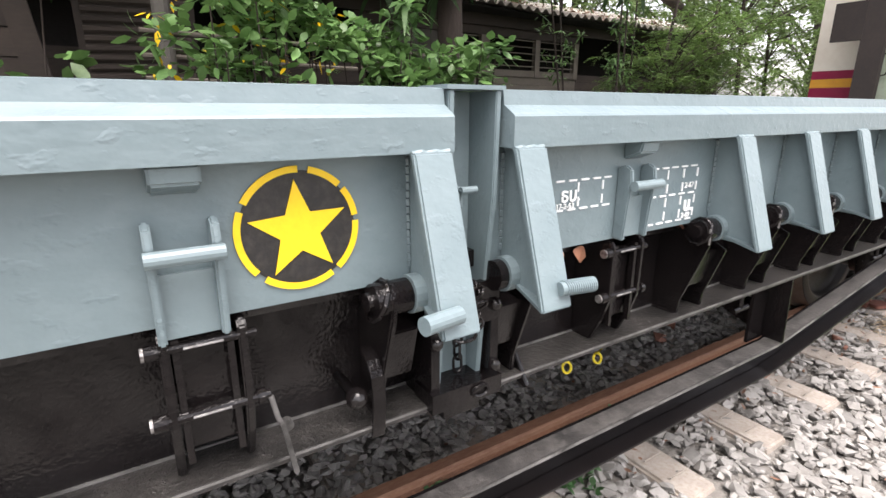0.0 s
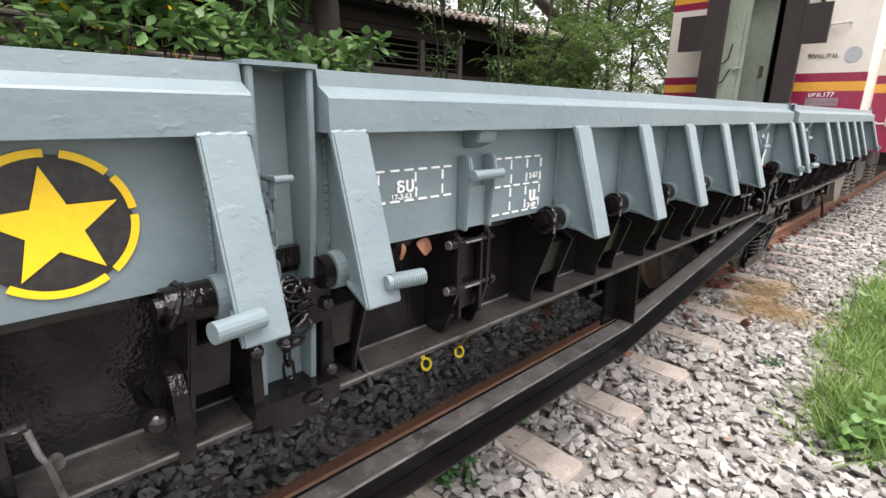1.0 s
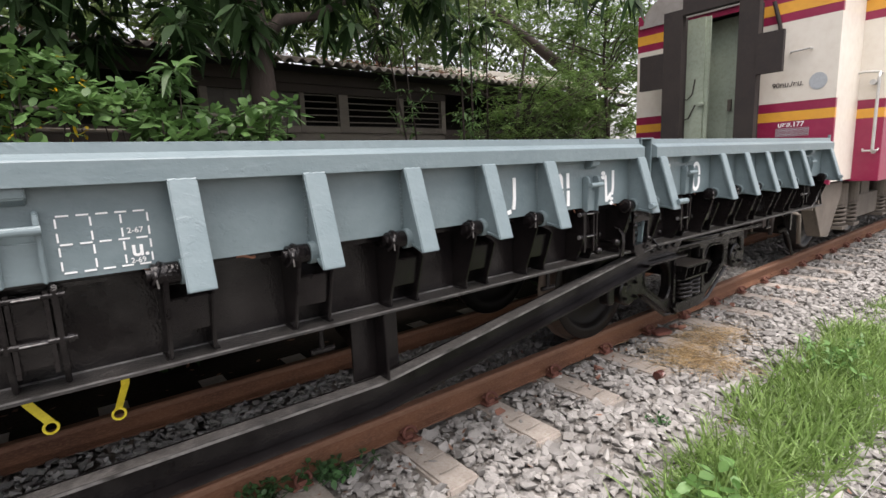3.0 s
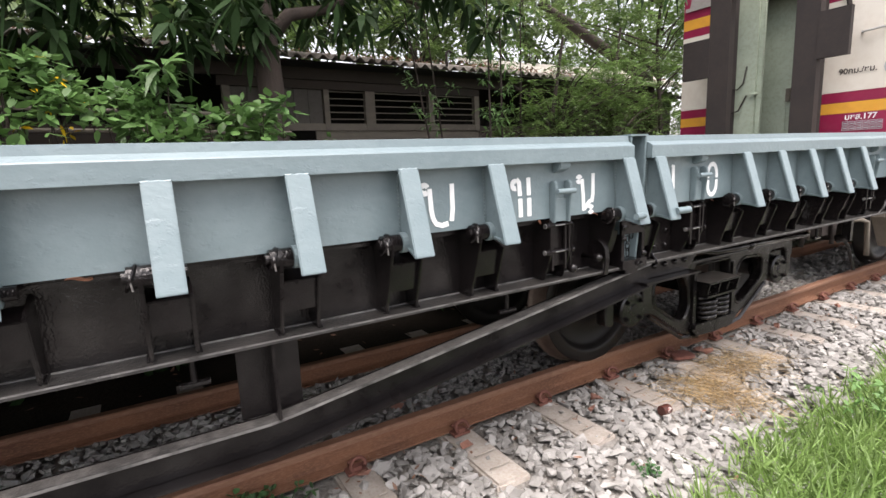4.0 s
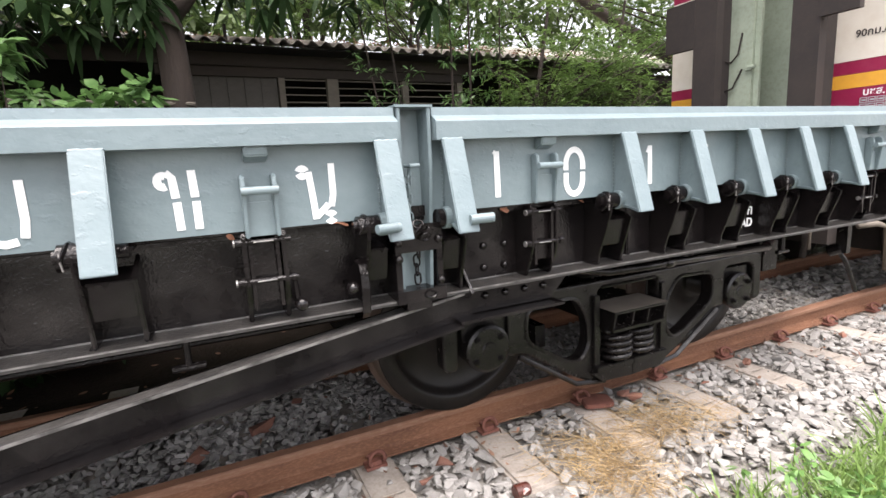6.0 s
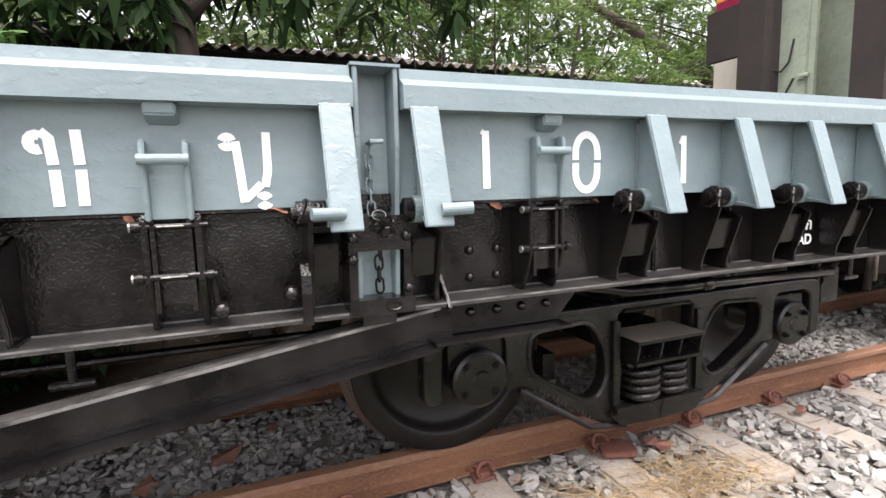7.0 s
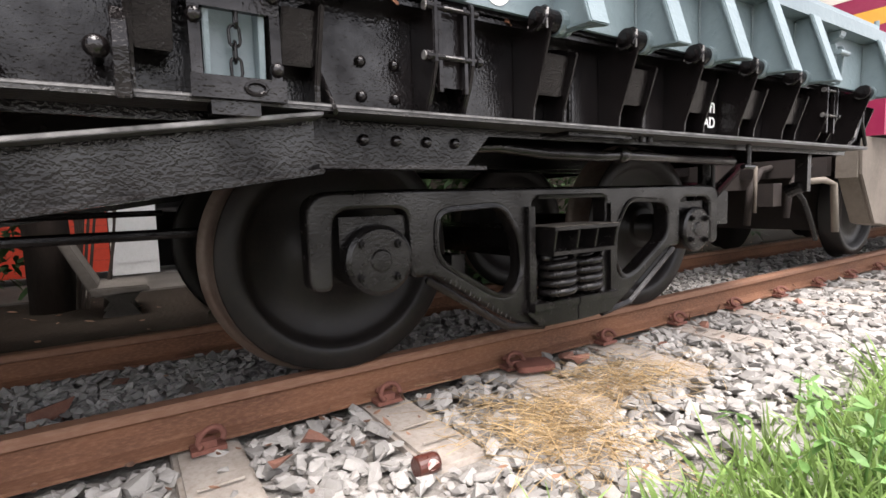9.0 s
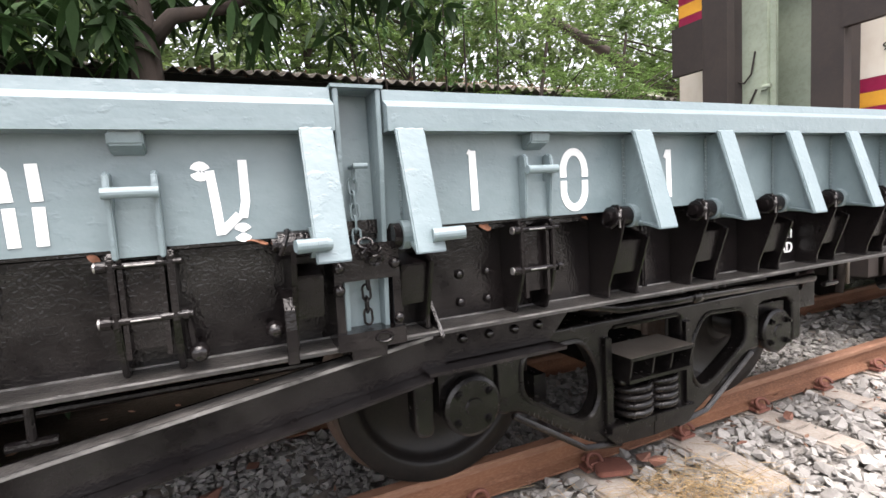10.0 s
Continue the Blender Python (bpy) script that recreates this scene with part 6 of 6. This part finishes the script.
def wood(x, y, h, r, n, label):
    t = thing("distant_tree", (x, y, GROUND), label, "tree", "distant trees")
    bm = B()
    limb(bm, [(x, y, GROUND - 0.1), (x + 0.2, y, h * 0.4), (x - 0.1, y, h * 0.8)], 0.16, 0.06)
    c = []
    while len(c) < n:
        p = rng.normal(size=3) * np.array([r * 0.55, r * 0.45, h * 0.24]) + np.array([x, y, h * 0.62])
        if p[2] > 1.2 and noise.noise((p[0] * 0.8, p[1] * 0.8, p[2] * 0.8)) > -0.08:
            c.append(p)
    c = np.array(c)
    for p in c[::max(n // 18, 1)]:
        limb(bm, [(x, y, max(p[2] * 0.55, 0.8)), tuple((np.array([x, y, p[2] * 0.55]) + p) / 2 + np.array([0, 0, 0.2])), tuple(p)], 0.05, 0.012)
    part("trunk", bm, M_BARK, t)
    crown("crown", [spray(c, 16, 0.36, 0.27, 0.12, 0.3, 0.1)], M_FARLEAF, t)


for x, y, h, r, n in ((-3, 10, 8, 3, 170), (1, 11, 8, 3, 190), (4.5, 11.5, 7.5, 3, 190), (8, 12.5, 8, 3, 200), (12, 13, 8.5, 3.2, 210), (16.5, 13.5, 9, 3.4, 210), (21, 12, 9, 3.6, 200),
                      (27, 10, 9, 4, 180), (35, 8, 9.5, 4.5, 170), (46, 7, 10, 5, 160), (60, 6, 11, 6, 150), (78, 6.5, 12, 7, 150)):
    wood(x, y, h, r, n * 2 if x < 30 else n, "tall leafy tree behind the railway yard")

# invented trees behind the camera, out of view, to darken the low sky in reflections
for x, y, h, r, n in ((-16, -33, 5, 4, 120), (-8, -34, 5.5, 4, 120), (0, -33, 5, 4, 120), (8, -34, 5.5, 4, 120), (16, -35, 5, 4, 120), (24, -36, 5, 4, 120)):
    wood(x, y, h, r, n, "added unseen tree behind the camera that shapes reflections")

# low undergrowth at the far side of the track
ug = thing("undergrowth", (4.4, 4.5, GROUND), "dark leafy undergrowth by the house wall", "plants", kind="stuff")
c = np.concatenate([blob(46, (4.0, 4.6, 0.0), (5.15, 5.4, 0.75), -0.3), blob(110, (-1, 3.2, 0), (4.6, 4.4, 1.2), -0.2), blob(80, (6.6, 4.2, 0), (13, 5.2, 1.6), -0.2)])
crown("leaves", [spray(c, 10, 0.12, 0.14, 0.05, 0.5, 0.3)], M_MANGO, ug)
# dense low leaves, added to screen light from the far rail and wagon underside
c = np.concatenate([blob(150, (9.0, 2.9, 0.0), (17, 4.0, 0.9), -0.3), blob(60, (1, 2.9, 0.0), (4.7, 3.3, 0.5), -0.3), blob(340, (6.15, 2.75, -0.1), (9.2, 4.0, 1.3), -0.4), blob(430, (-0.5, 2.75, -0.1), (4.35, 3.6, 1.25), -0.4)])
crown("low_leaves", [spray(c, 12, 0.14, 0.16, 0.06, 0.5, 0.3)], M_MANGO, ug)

# distant building beyond the train
bld = thing("office_building", (95, -4.5, GROUND), "pale distant building with a small roof tower", "building")
part("wall", box(B(), 90, 110, -14, 1.2, GROUND, 6.2), M_WHITEP, bld)
part("roof", prism(B(), [(-14.5, 6.2), (1.7, 6.2), (-6.4, 9.5)], 89.5, 110.5), M_ROOFC, bld)
part("tower", box(B(), 92, 94, -2.5, -0.5, 7.2, 11.0), M_WHITEP, bld)
for i in range(9):
    for j in range(2):
        part("window", box(B(), 89.96, 90.02, -13 + 1.55 * i, -12.2 + 1.55 * i, 0.9 + 2.7 * j, 2.3 + 2.7 * j), M_GLASSD, bld)

# ---- ground cover ----
PITCH = 0.612
SL0 = 5.757
SLEEPERS = [SL0 + PITCH * k for k in range(-12, 40)]


def blades(cx, cy, n, h, w, material, name, label, lean=0.5):
    """One patch of grass: n blades round the given places."""
    k = rng.integers(0, len(cx), n)
    base = np.stack([np.array(cx)[k] + rng.normal(size=n) * 0.10, np.array(cy)[k] + rng.normal(size=n) * 0.08, np.full(n, GROUND - 0.01)], 1)
    d = rng.normal(size=(n, 3)) * lean
    d[:, 2] = 1.0
    d = unit(d)
    side = unit(np.cross(d, rng.normal(size=(n, 3))))
    L = h * rng.uniform(0.35, 1.15, n)
    v, f = strips(base, d, side, L, w * rng.uniform(0.6, 1.3, n), rng.uniform(0.1, 0.75, n), (0, 0.25, 0.5, 0.75, 1), (0.7, 1, 0.9, 0.6, 0.05))
    ob = part(name, arr(name, v, f, material, True), at=(0, 0, 0))
    return tagged(ob, label, "grass", kind="stuff")


def path_pts(pts, n, wid):
    out_x, out_y = [], []
    for i in range(n):
        s = rng.integers(0, len(pts) - 1)
        t = rng.uniform()
        out_x.append(pts[s][0] * (1 - t) + pts[s + 1][0] * t + rng.normal() * 0.08)
        out_y.append(pts[s][1] * (1 - t) + pts[s + 1][1] * t + rng.uniform(-wid, wid))
    return out_x, out_y


gx_, gy_ = path_pts([(5.05, -0.62), (5.6, -0.58), (6.5, -0.58), (7.4, -0.55), (8.3, -0.54)], 170, 0.22)
blades(gx_, gy_, 11000, 0.27, 0.0085, M_GRASS, "grass_patch", "lush bright green grass growing in the ballast")
gx_, gy_ = path_pts([(8.8, -0.42), (9.6, -0.48), (10.6, -0.62)], 60, 0.17)
blades(gx_, gy_, 2600, 0.15, 0.010, M_GRASS, "grass_patch", "low green weeds and grass beside the track")
gx_, gy_ = path_pts([(12.6, -0.80), (14.0, -0.92)], 40, 0.22)
blades(gx_, gy_, 2000, 0.2, 0.012, M_GRASS, "grass_patch", "low green weeds and grass beside the track")
for a in ((16.0, -0.9), (19.5, -0.8), (24.5, -0.6), (31, -0.8)):
    gx_, gy_ = path_pts([a, (a[0] + 1.6, a[1] - 0.1)], 30, 0.25)
    blades(gx_, gy_, 900, 0.28, 0.02, M_GRASS, "grass_patch", "distant green grass tuft beside the track")
gx_, gy_ = path_pts([(6.1, -0.26), (6.5, -0.30), (7.0, -0.30)], 14, 0.05)
blades(gx_, gy_, 130, 0.24, 0.013, M_GRASS, "grass_patch", "sparse tall green grass blades in the ballast", 0.35)


def weed(x, y, n, size, h, material, label, per=5, wide=0.62):
    c = np.stack([x + rng.normal(size=n) * h * 0.6, y + rng.normal(size=n) * h * 0.5, GROUND + rng.uniform(0.03, h, n)], 1)
    t = thing("broadleaf_weed", (x, y, GROUND), label, "weed", "weeds beside the track")
    crown("leaves", [spray(c, per, size * 0.4, size, size * wide, 0.35, 0.55)], material, t)
    bm = B()
    for p in c:
        limb(bm, [(x + (p[0] - x) * 0.3, y + (p[1] - y) * 0.3, GROUND - 0.01), tuple(p)], 0.004, 0.002)
    tagged(part("stem_clump", bm, material, t), kind="stuff")


weed(5.06, -0.60, 16, 0.085, 0.20, M_WEED, "pale green broad-leaved weed among the grass")
weed(5.22, -0.68, 9, 0.08, 0.17, M_WEED, "pale green broad-leaved weed among the grass")
weed(7.0, -0.46, 16, 0.06, 0.22, M_WEED, "pale green weed with toothed leaves in the grass", 7, 0.36)
weed(7.2, -0.5, 14, 0.055, 0.25, M_WEED, "pale green weed with toothed leaves in the grass", 7, 0.36)
for x, y, n in ((2.95, 0.80, 26), (3.25, 0.74, 30), (3.50, 0.66, 34), (3.75, 0.78, 16), (4.0, 0.78, 14), (4.15, 0.70, 8)):
    weed(x, y, int(n * 1.7), 0.042, 0.10, M_CREEP, "dark green creeping weed beside the rail", 6)
weed(4.3, -0.50, 8, 0.035, 0.08, M_CREEP, "small green creeping weed in the ballast", 5)
weed(5.7, -0.05, 10, 0.03, 0.06, M_CREEP, "small green creeping weed in the ballast", 5)

# straw
def straw(cx, cy, n, rx, ry, label):
    b = np.stack([cx + rng.normal(size=n) * rx, cy + rng.normal(size=n) * ry, GROUND + 0.035 + np.abs(rng.normal(size=n)) * 0.016], 1)
    d = rng.normal(size=(n, 3))
    d[:, 2] *= 0.12
    d = unit(d)
    side = unit(np.cross(d, rng.normal(size=(n, 3))))
    v, f = strips(b, d, side, rng.uniform(0.05, 0.16, n), np.full(n, 0.0019), rng.uniform(-0.1, 0.25, n), (0, 0.35, 0.7, 1), (1, 1, 1, 0.6))
    tagged(part("straw_heap", arr("straw_heap", v, f, M_STRAW), at=(0, 0, 0)), label, "straw", kind="stuff")


straw(6.72, 0.30, 848, 0.15, 0.12, "loose golden dry straw on the ballast")
straw(6.68, 0.10, 574, 0.11, 0.12, "loose golden dry straw on the ballast")
straw(7.15, 0.38, 519, 0.15, 0.10, "loose golden dry straw on the ballast")
straw(7.35, 0.33, 355, 0.16, 0.12, "loose golden dry straw on the ballast")

# signal wires along the track
for i in range(8):
    y = -0.93 - 0.045 * i
    pts = [(2.0 + 0.5 * j, y - 0.028 * (2.0 + 0.5 * j - 4.4) + 0.01 * math.sin(j * 1.3 + i), -0.06 + 0.02 * math.sin(j * 0.35 + i)) for j in range(60)]
    bm = tube(B(), pts, 0.0019, 5)
    tagged(part("signal_wire", bm, M_GALV), "thin grey steel signal wire strung along the ground", "wire", "signal wires")

# litter
bm = B()
prism(bm, [(-0.16, -0.03), (0.16, -0.04), (0.17, 0.03), (0.05, 0.045), (-0.16, 0.03)], 0, 0.05, "z")
box(bm, -0.10, -0.06, 0.03, 0.075, 0.0, 0.045)
box(bm, 0.02, 0.05, 0.04, 0.08, 0.0, 0.04)
junk = part("plastic_bracket", soften(bm, 0.006), M_PLASTIC, at=Vector((5.2, -1.13, GROUND + 0.02)), turn=Matrix.Rotation(radians(12), 4, "Z"))
tagged(junk, "broken dark grey plastic bracket lying on the ballast", "litter")
v, f = spray(np.array([[4.42, -0.83, GROUND + 0.02], [4.50, -0.86, GROUND + 0.015]]), 10, 0.03, 0.07, 0.05, 0.1, 0.1)
tagged(part("pink_wrapper", arr("pink_wrapper", v, f, M_PINK), at=(0, 0, 0)), "torn pink plastic wrapper on the stones", "litter")
can = thing("drink_can", (6.24, 0.25, GROUND + 0.02), "crushed brown drinks can lying on the ballast", "can")
bm = tube(B(), [(6.205, 0.255, -0.11), (6.21, 0.255, -0.11), (6.265, 0.25, -0.107), (6.272, 0.25, -0.107)], [0.026, 0.031, 0.028, 0.024], 18)
part("body", bm, M_CAN, can)
bm = B()
k = 18
ring = [bm.verts.new((6.245 + 0.018 * math.cos(6.2832 * i / k), 0.2235, -0.101 + 0.014 * math.sin(6.2832 * i / k))) for i in range(k)]
bm.faces.new(ring)
ret = bmesh.ops.extrude_face_region(bm, geom=bm.faces[:])
bmesh.ops.translate(bm, verts=[v for v in ret["geom"] if isinstance(v, bmesh.types.BMVert)], vec=(0, 0.01, 0))
part("label", bm, M_CANLABEL, can)

# rust plate and broken brick pieces
bm = prism(B(), rounded([(6.93, 0.66), (7.10, 0.60), (7.14, 0.72), (7.00, 0.78)], 0.04), GROUND + 0.035, GROUND + 0.06, "z")
tagged(part("rusty_plate", soften(bm, 0.004), M_CLIP), "flat rusty steel plate lying by the rail", "scrap")
for x, y, s in ((7.2, 0.66, 0.06), (7.28, 0.62, 0.05), (3.62, 0.72, 0.05), (5.1, 0.62, 0.05), (4.55, 0.70, 0.045), (6.02, 0.60, 0.05), (5.9, 0.50, 0.04), (5.0, 1.25, 0.07), (5.3, 1.35, 0.08), (5.55, 1.6, 0.06), (8.2, 0.6, 0.05), (9.2, 0.55, 0.06), (7.75, 0.55, 0.05)):
    bm = B()
    for _ in range(12):
        bm.verts.new((rng.normal() * s * 0.5, rng.normal() * s * 0.35, rng.normal() * s * 0.22))
    bmesh.ops.convex_hull(bm, input=bm.verts)
    bmesh.ops.delete(bm, geom=[v for v in bm.verts if not v.link_faces], context="VERTS")
    tagged(part("brick_lump", bm, M_BRICK, at=Vector((x, y, GROUND + 0.05))), "broken lump of reddish brick in the ballast", "rubble", "rubble by the rail")

# scattered dead leaves
n = 420
b = np.stack([rng.uniform(2.0, 10.0, n), np.where(rng.uniform(size=n) < 0.65, rng.normal(0.66, 0.22, n), rng.uniform(-1.6, 2.6, n)), np.full(n, GROUND + 0.055)], 1)
d = rng.normal(size=(n, 3))
d[:, 2] *= 0.25
d = unit(d)
side = unit(np.cross(d, np.array([0, 0, 1.0]) + rng.normal(size=(n, 3)) * 0.3))
v, f = strips(b, d, side, rng.uniform(0.02, 0.05, n), rng.uniform(0.008, 0.018, n), rng.uniform(-0.2, 0.2, n), (0, 0.3, 0.65, 1), (0.1, 1, 0.85, 0.08))
tagged(part("dead_leaves", arr("dead_leaves", v, f, M_LEAFD), at=(0, 0, 0)), "scattered brown dead leaves and bits on the ballast", "leaves", kind="stuff")
n = 420
b = np.stack([rng.uniform(0.0, 14.0, n), rng.uniform(2.4, 5.0, n), np.full(n, GROUND + 0.03)], 1)
d = rng.normal(size=(n, 3))
d[:, 2] *= 0.25
d = unit(d)
side = unit(np.cross(d, np.array([0, 0, 1.0]) + rng.normal(size=(n, 3)) * 0.3))
v, f = strips(b, d, side, rng.uniform(0.03, 0.08, n), rng.uniform(0.010, 0.025, n), rng.uniform(-0.2, 0.2, n), (0, 0.3, 0.65, 1), (0.1, 1, 0.85, 0.08))
tagged(part("leaf_litter", arr("leaf_litter", v, f, M_LEAFD), at=(0, 0, 0)), "dead leaves fallen on the dark earth", "leaves", kind="stuff")
c = np.stack([rng.uniform(-2, 13.4, 500), rng.uniform(5.4, 7.6, 500)], 1)
z = 2.83 + (c[:, 1] - 5.35) * 0.23
v, f = spray(np.column_stack([c, z]), 3, 0.05, 0.09, 0.03, 0.2, 0.1)
tagged(part("roof_litter", arr("roof_litter", v, f, M_LEAFD), at=(0, 0, 0)), "dead leaves and twigs lying on the old roof", "leaves", kind="stuff")

# ---- sleepers with clips ----
bm = prism(B(), [(-0.115, -0.12), (0.115, -0.12), (0.095, 0.0), (-0.095, 0.0)], 0.25, 2 * MID_Y - 0.25, "y")
for v in bm.verts:
    if v.co.z > -0.05 and (v.co.y < 0.4 or v.co.y > 2.4):
        v.co.z -= 0.015
        v.co.y += 0.03 if v.co.y < 1 else -0.03
soften(bm, 0.012, 2)
box(bm, -0.06, 0.06, 0.39, 0.395, -0.004, 0.0015)
box(bm, -0.06, 0.06, 0.52, 0.525, -0.004, 0.0015)
SLEEPER = mesh_of(bm, "sleeper", M_SLEEPER)
bm = B()
pts = []
for i in range(20):
    a = -0.6 + 4.4 * i / 19
    pts.append((0.036 * math.cos(a) + 0.008, -0.028 + 0.030 * math.sin(a) - 0.008, 0.020 + 0.020 * math.sin(a * 1.1 + 0.4)))
tube(bm, pts, 0.0095, 8)
tube(bm, [(-0.03, 0.0, 0.018), (0.0, 0.012, 0.024), (0.036, 0.006, 0.020)], 0.0095, 8)
CLIP = mesh_of(bm, "rail_clip", M_CLIP, True)
bm = box(B(), -0.05, 0.05, -0.055, 0.03, -0.004, 0.010)
box(bm, -0.022, 0.022, -0.048, -0.016, 0.008, 0.032)
PAD = mesh_of(soften(bm, 0.004), "clip_shoulder", M_CLIP)
for x in SLEEPERS:
    s = part("sleeper", SLEEPER, None, None, at=(x, 0, RAILTOP - 0.14))
    tagged(s, "weathered concrete railway sleeper bedded in ballast", "sleeper", "sleepers of the track")
    for y in (RAIL_Y[0] - 0.068, RAIL_Y[1] + 0.068):
        t = Matrix.Rotation(math.pi, 4, "Z") if y > 1.5 else Matrix()
        if x < 14:
            p = part("clip_shoulder", PAD, None, s, at=(x, y, RAILTOP - 0.138), turn=t)
            part("rail_clip", CLIP, None, p, at=(x, y, RAILTOP - 0.122), turn=t)

# ---- ballast stones ----
ROCKS = []
for k in range(14):
    bm = B()
    sc = Vector((rng.uniform(0.8, 1.25), rng.uniform(0.6, 0.95), rng.uniform(0.34, 0.6)))
    for _ in range(11):
        p = Vector(rng.normal(size=3)).normalized()
        q = max(abs(p.x), abs(p.y), abs(p.z)) ** 0.75
        bm.verts.new((p.x * sc.x / q * 0.5, p.y * sc.y / q * 0.5, p.z * sc.z / q * 0.5))
    bmesh.ops.convex_hull(bm, input=bm.verts)
    bmesh.ops.delete(bm, geom=[v for v in bm.verts if not v.link_faces], context="VERTS")
    bmesh.ops.triangulate(bm, faces=bm.faces)
    bm.verts.index_update()
    ROCKS.append((np.array([v.co[:] for v in bm.verts]), np.array([[v.index for v in f.verts] for f in bm.faces])))
    bm.free()


def free_of_track(x, y):
    ph = (x - SL0 + PITCH / 2) % PITCH - PITCH / 2
    on_sleeper = (np.abs(ph) < 0.105) & (y > 0.22) & (y < 0.87)
    on_rail = (np.abs(y - RAIL_Y[0]) < 0.075) | (np.abs(y - RAIL_Y[1]) < 0.075)
    return ~on_rail & (~on_sleeper | (rng.uniform(size=len(x)) < 0.05))


def turns(n, tilt):
    a = rng.uniform(0, 2 * math.pi, n)
    bx, by = rng.normal(size=n) * tilt, rng.normal(size=n) * tilt
    ca, sa, cb, sb, cc, sc = np.cos(a), np.sin(a), np.cos(bx), np.sin(bx), np.cos(by), np.sin(by)
    Rz = np.stack([np.stack([ca, -sa, 0 * a], -1), np.stack([sa, ca, 0 * a], -1), np.stack([0 * a, 0 * a, 1 + 0 * a], -1)], 1)
    Rx = np.stack([np.stack([1 + 0 * a, 0 * a, 0 * a], -1), np.stack([0 * a, cb, -sb], -1), np.stack([0 * a, sb, cb], -1)], 1)
    Ry = np.stack([np.stack([cc, 0 * a, sc], -1), np.stack([0 * a, 1 + 0 * a, 0 * a], -1), np.stack([-sc, 0 * a, cc], -1)], 1)
    return Rz @ Rx @ Ry


def stones(x0, x1, y0, y1, density, s0, s1, lift):
    n = int((x1 - x0) * (y1 - y0) * density)
    x, y = rng.uniform(x0, x1, n), rng.uniform(y0, y1, n)
    ok = free_of_track(x, y)
    x, y = x[ok], y[ok]
    n = len(x)
    s = s0 + (s1 - s0) * rng.beta(1.6, 2.4, n)
    z = GROUND + lift + rng.uniform(-0.006, 0.014, n) + np.where(y > 0.9, 0.012, 0.0)
    return np.stack([x, y, z], 1), s, turns(n, 0.32)


def stone_mesh(sets):
    vs, fs, o = [], [], 0
    for pos, s, R in sets:
        which = rng.integers(0, len(ROCKS), len(pos))
        for k, (rv, rf) in enumerate(ROCKS):
            m = which == k
            if not m.any():
                continue
            v = np.einsum("nij,vj->nvi", R[m], rv) * s[m][:, None, None] + pos[m][:, None]
            c = len(rv)
            f = rf[None] + (np.arange(m.sum()) * c)[:, None, None] + o
            vs.append(v.reshape(-1, 3)), fs.append(f.reshape(-1, 3))
            o += m.sum() * c
    return np.concatenate(vs), np.concatenate(fs)


near = stones(1.6, 10.0, -2.4, 0.79, 540, 0.038, 0.096, 0.008)
under = stones(1.6, 10.0, 0.91, 2.20, 900, 0.030, 0.075, 0.014)
mid = stones(10.0, 18.0, -2.6, 2.5, 330, 0.045, 0.095, 0.01)
left = stones(-1.0, 1.6, -2.4, 2.5, 220, 0.035, 0.065, 0.005)
away = stones(18.0, 42.0, -3.2, 1.0, 150, 0.06, 0.11, 0.01)
side_ = stones(4.0, 18.0, -4.2, -2.4, 260, 0.045, 0.09, 0.008)
# the stones nearest to the bogie stand alone
pick = (near[0][:, 0] > 5.4) & (near[0][:, 0] < 7.6) & (near[0][:, 1] > 0.05) & (near[0][:, 1] < 0.62)
sel = np.flatnonzero(pick)[:300]
rest = np.ones(len(near[0]), bool)
rest[sel] = False
fill = stones(1.6, 10.0, -2.4, 0.79, 380, 0.016, 0.036, 0.010)
V, F = stone_mesh([fill, (near[0][rest], near[1][rest], near[2][rest]), under, mid, left, away, side_])
ballast = part("ballast", arr("ballast", V, F, M_STONE), at=(0, 0, 0))
tagged(ballast, "bed of pale grey crushed stone ballast", "ballast", kind="stuff")
SHARED = []
for rv, rf in ROCKS:
    SHARED.append(arr("stone", rv, rf, M_STONEP))
for i in sel:
    m = Matrix(near[2][i].tolist()).to_4x4() @ Matrix.Diagonal((*(near[1][i],) * 3, 1))
    part("stone", SHARED[int(i) % len(SHARED)], None, ballast, at=Vector(near[0][i]), turn=m)
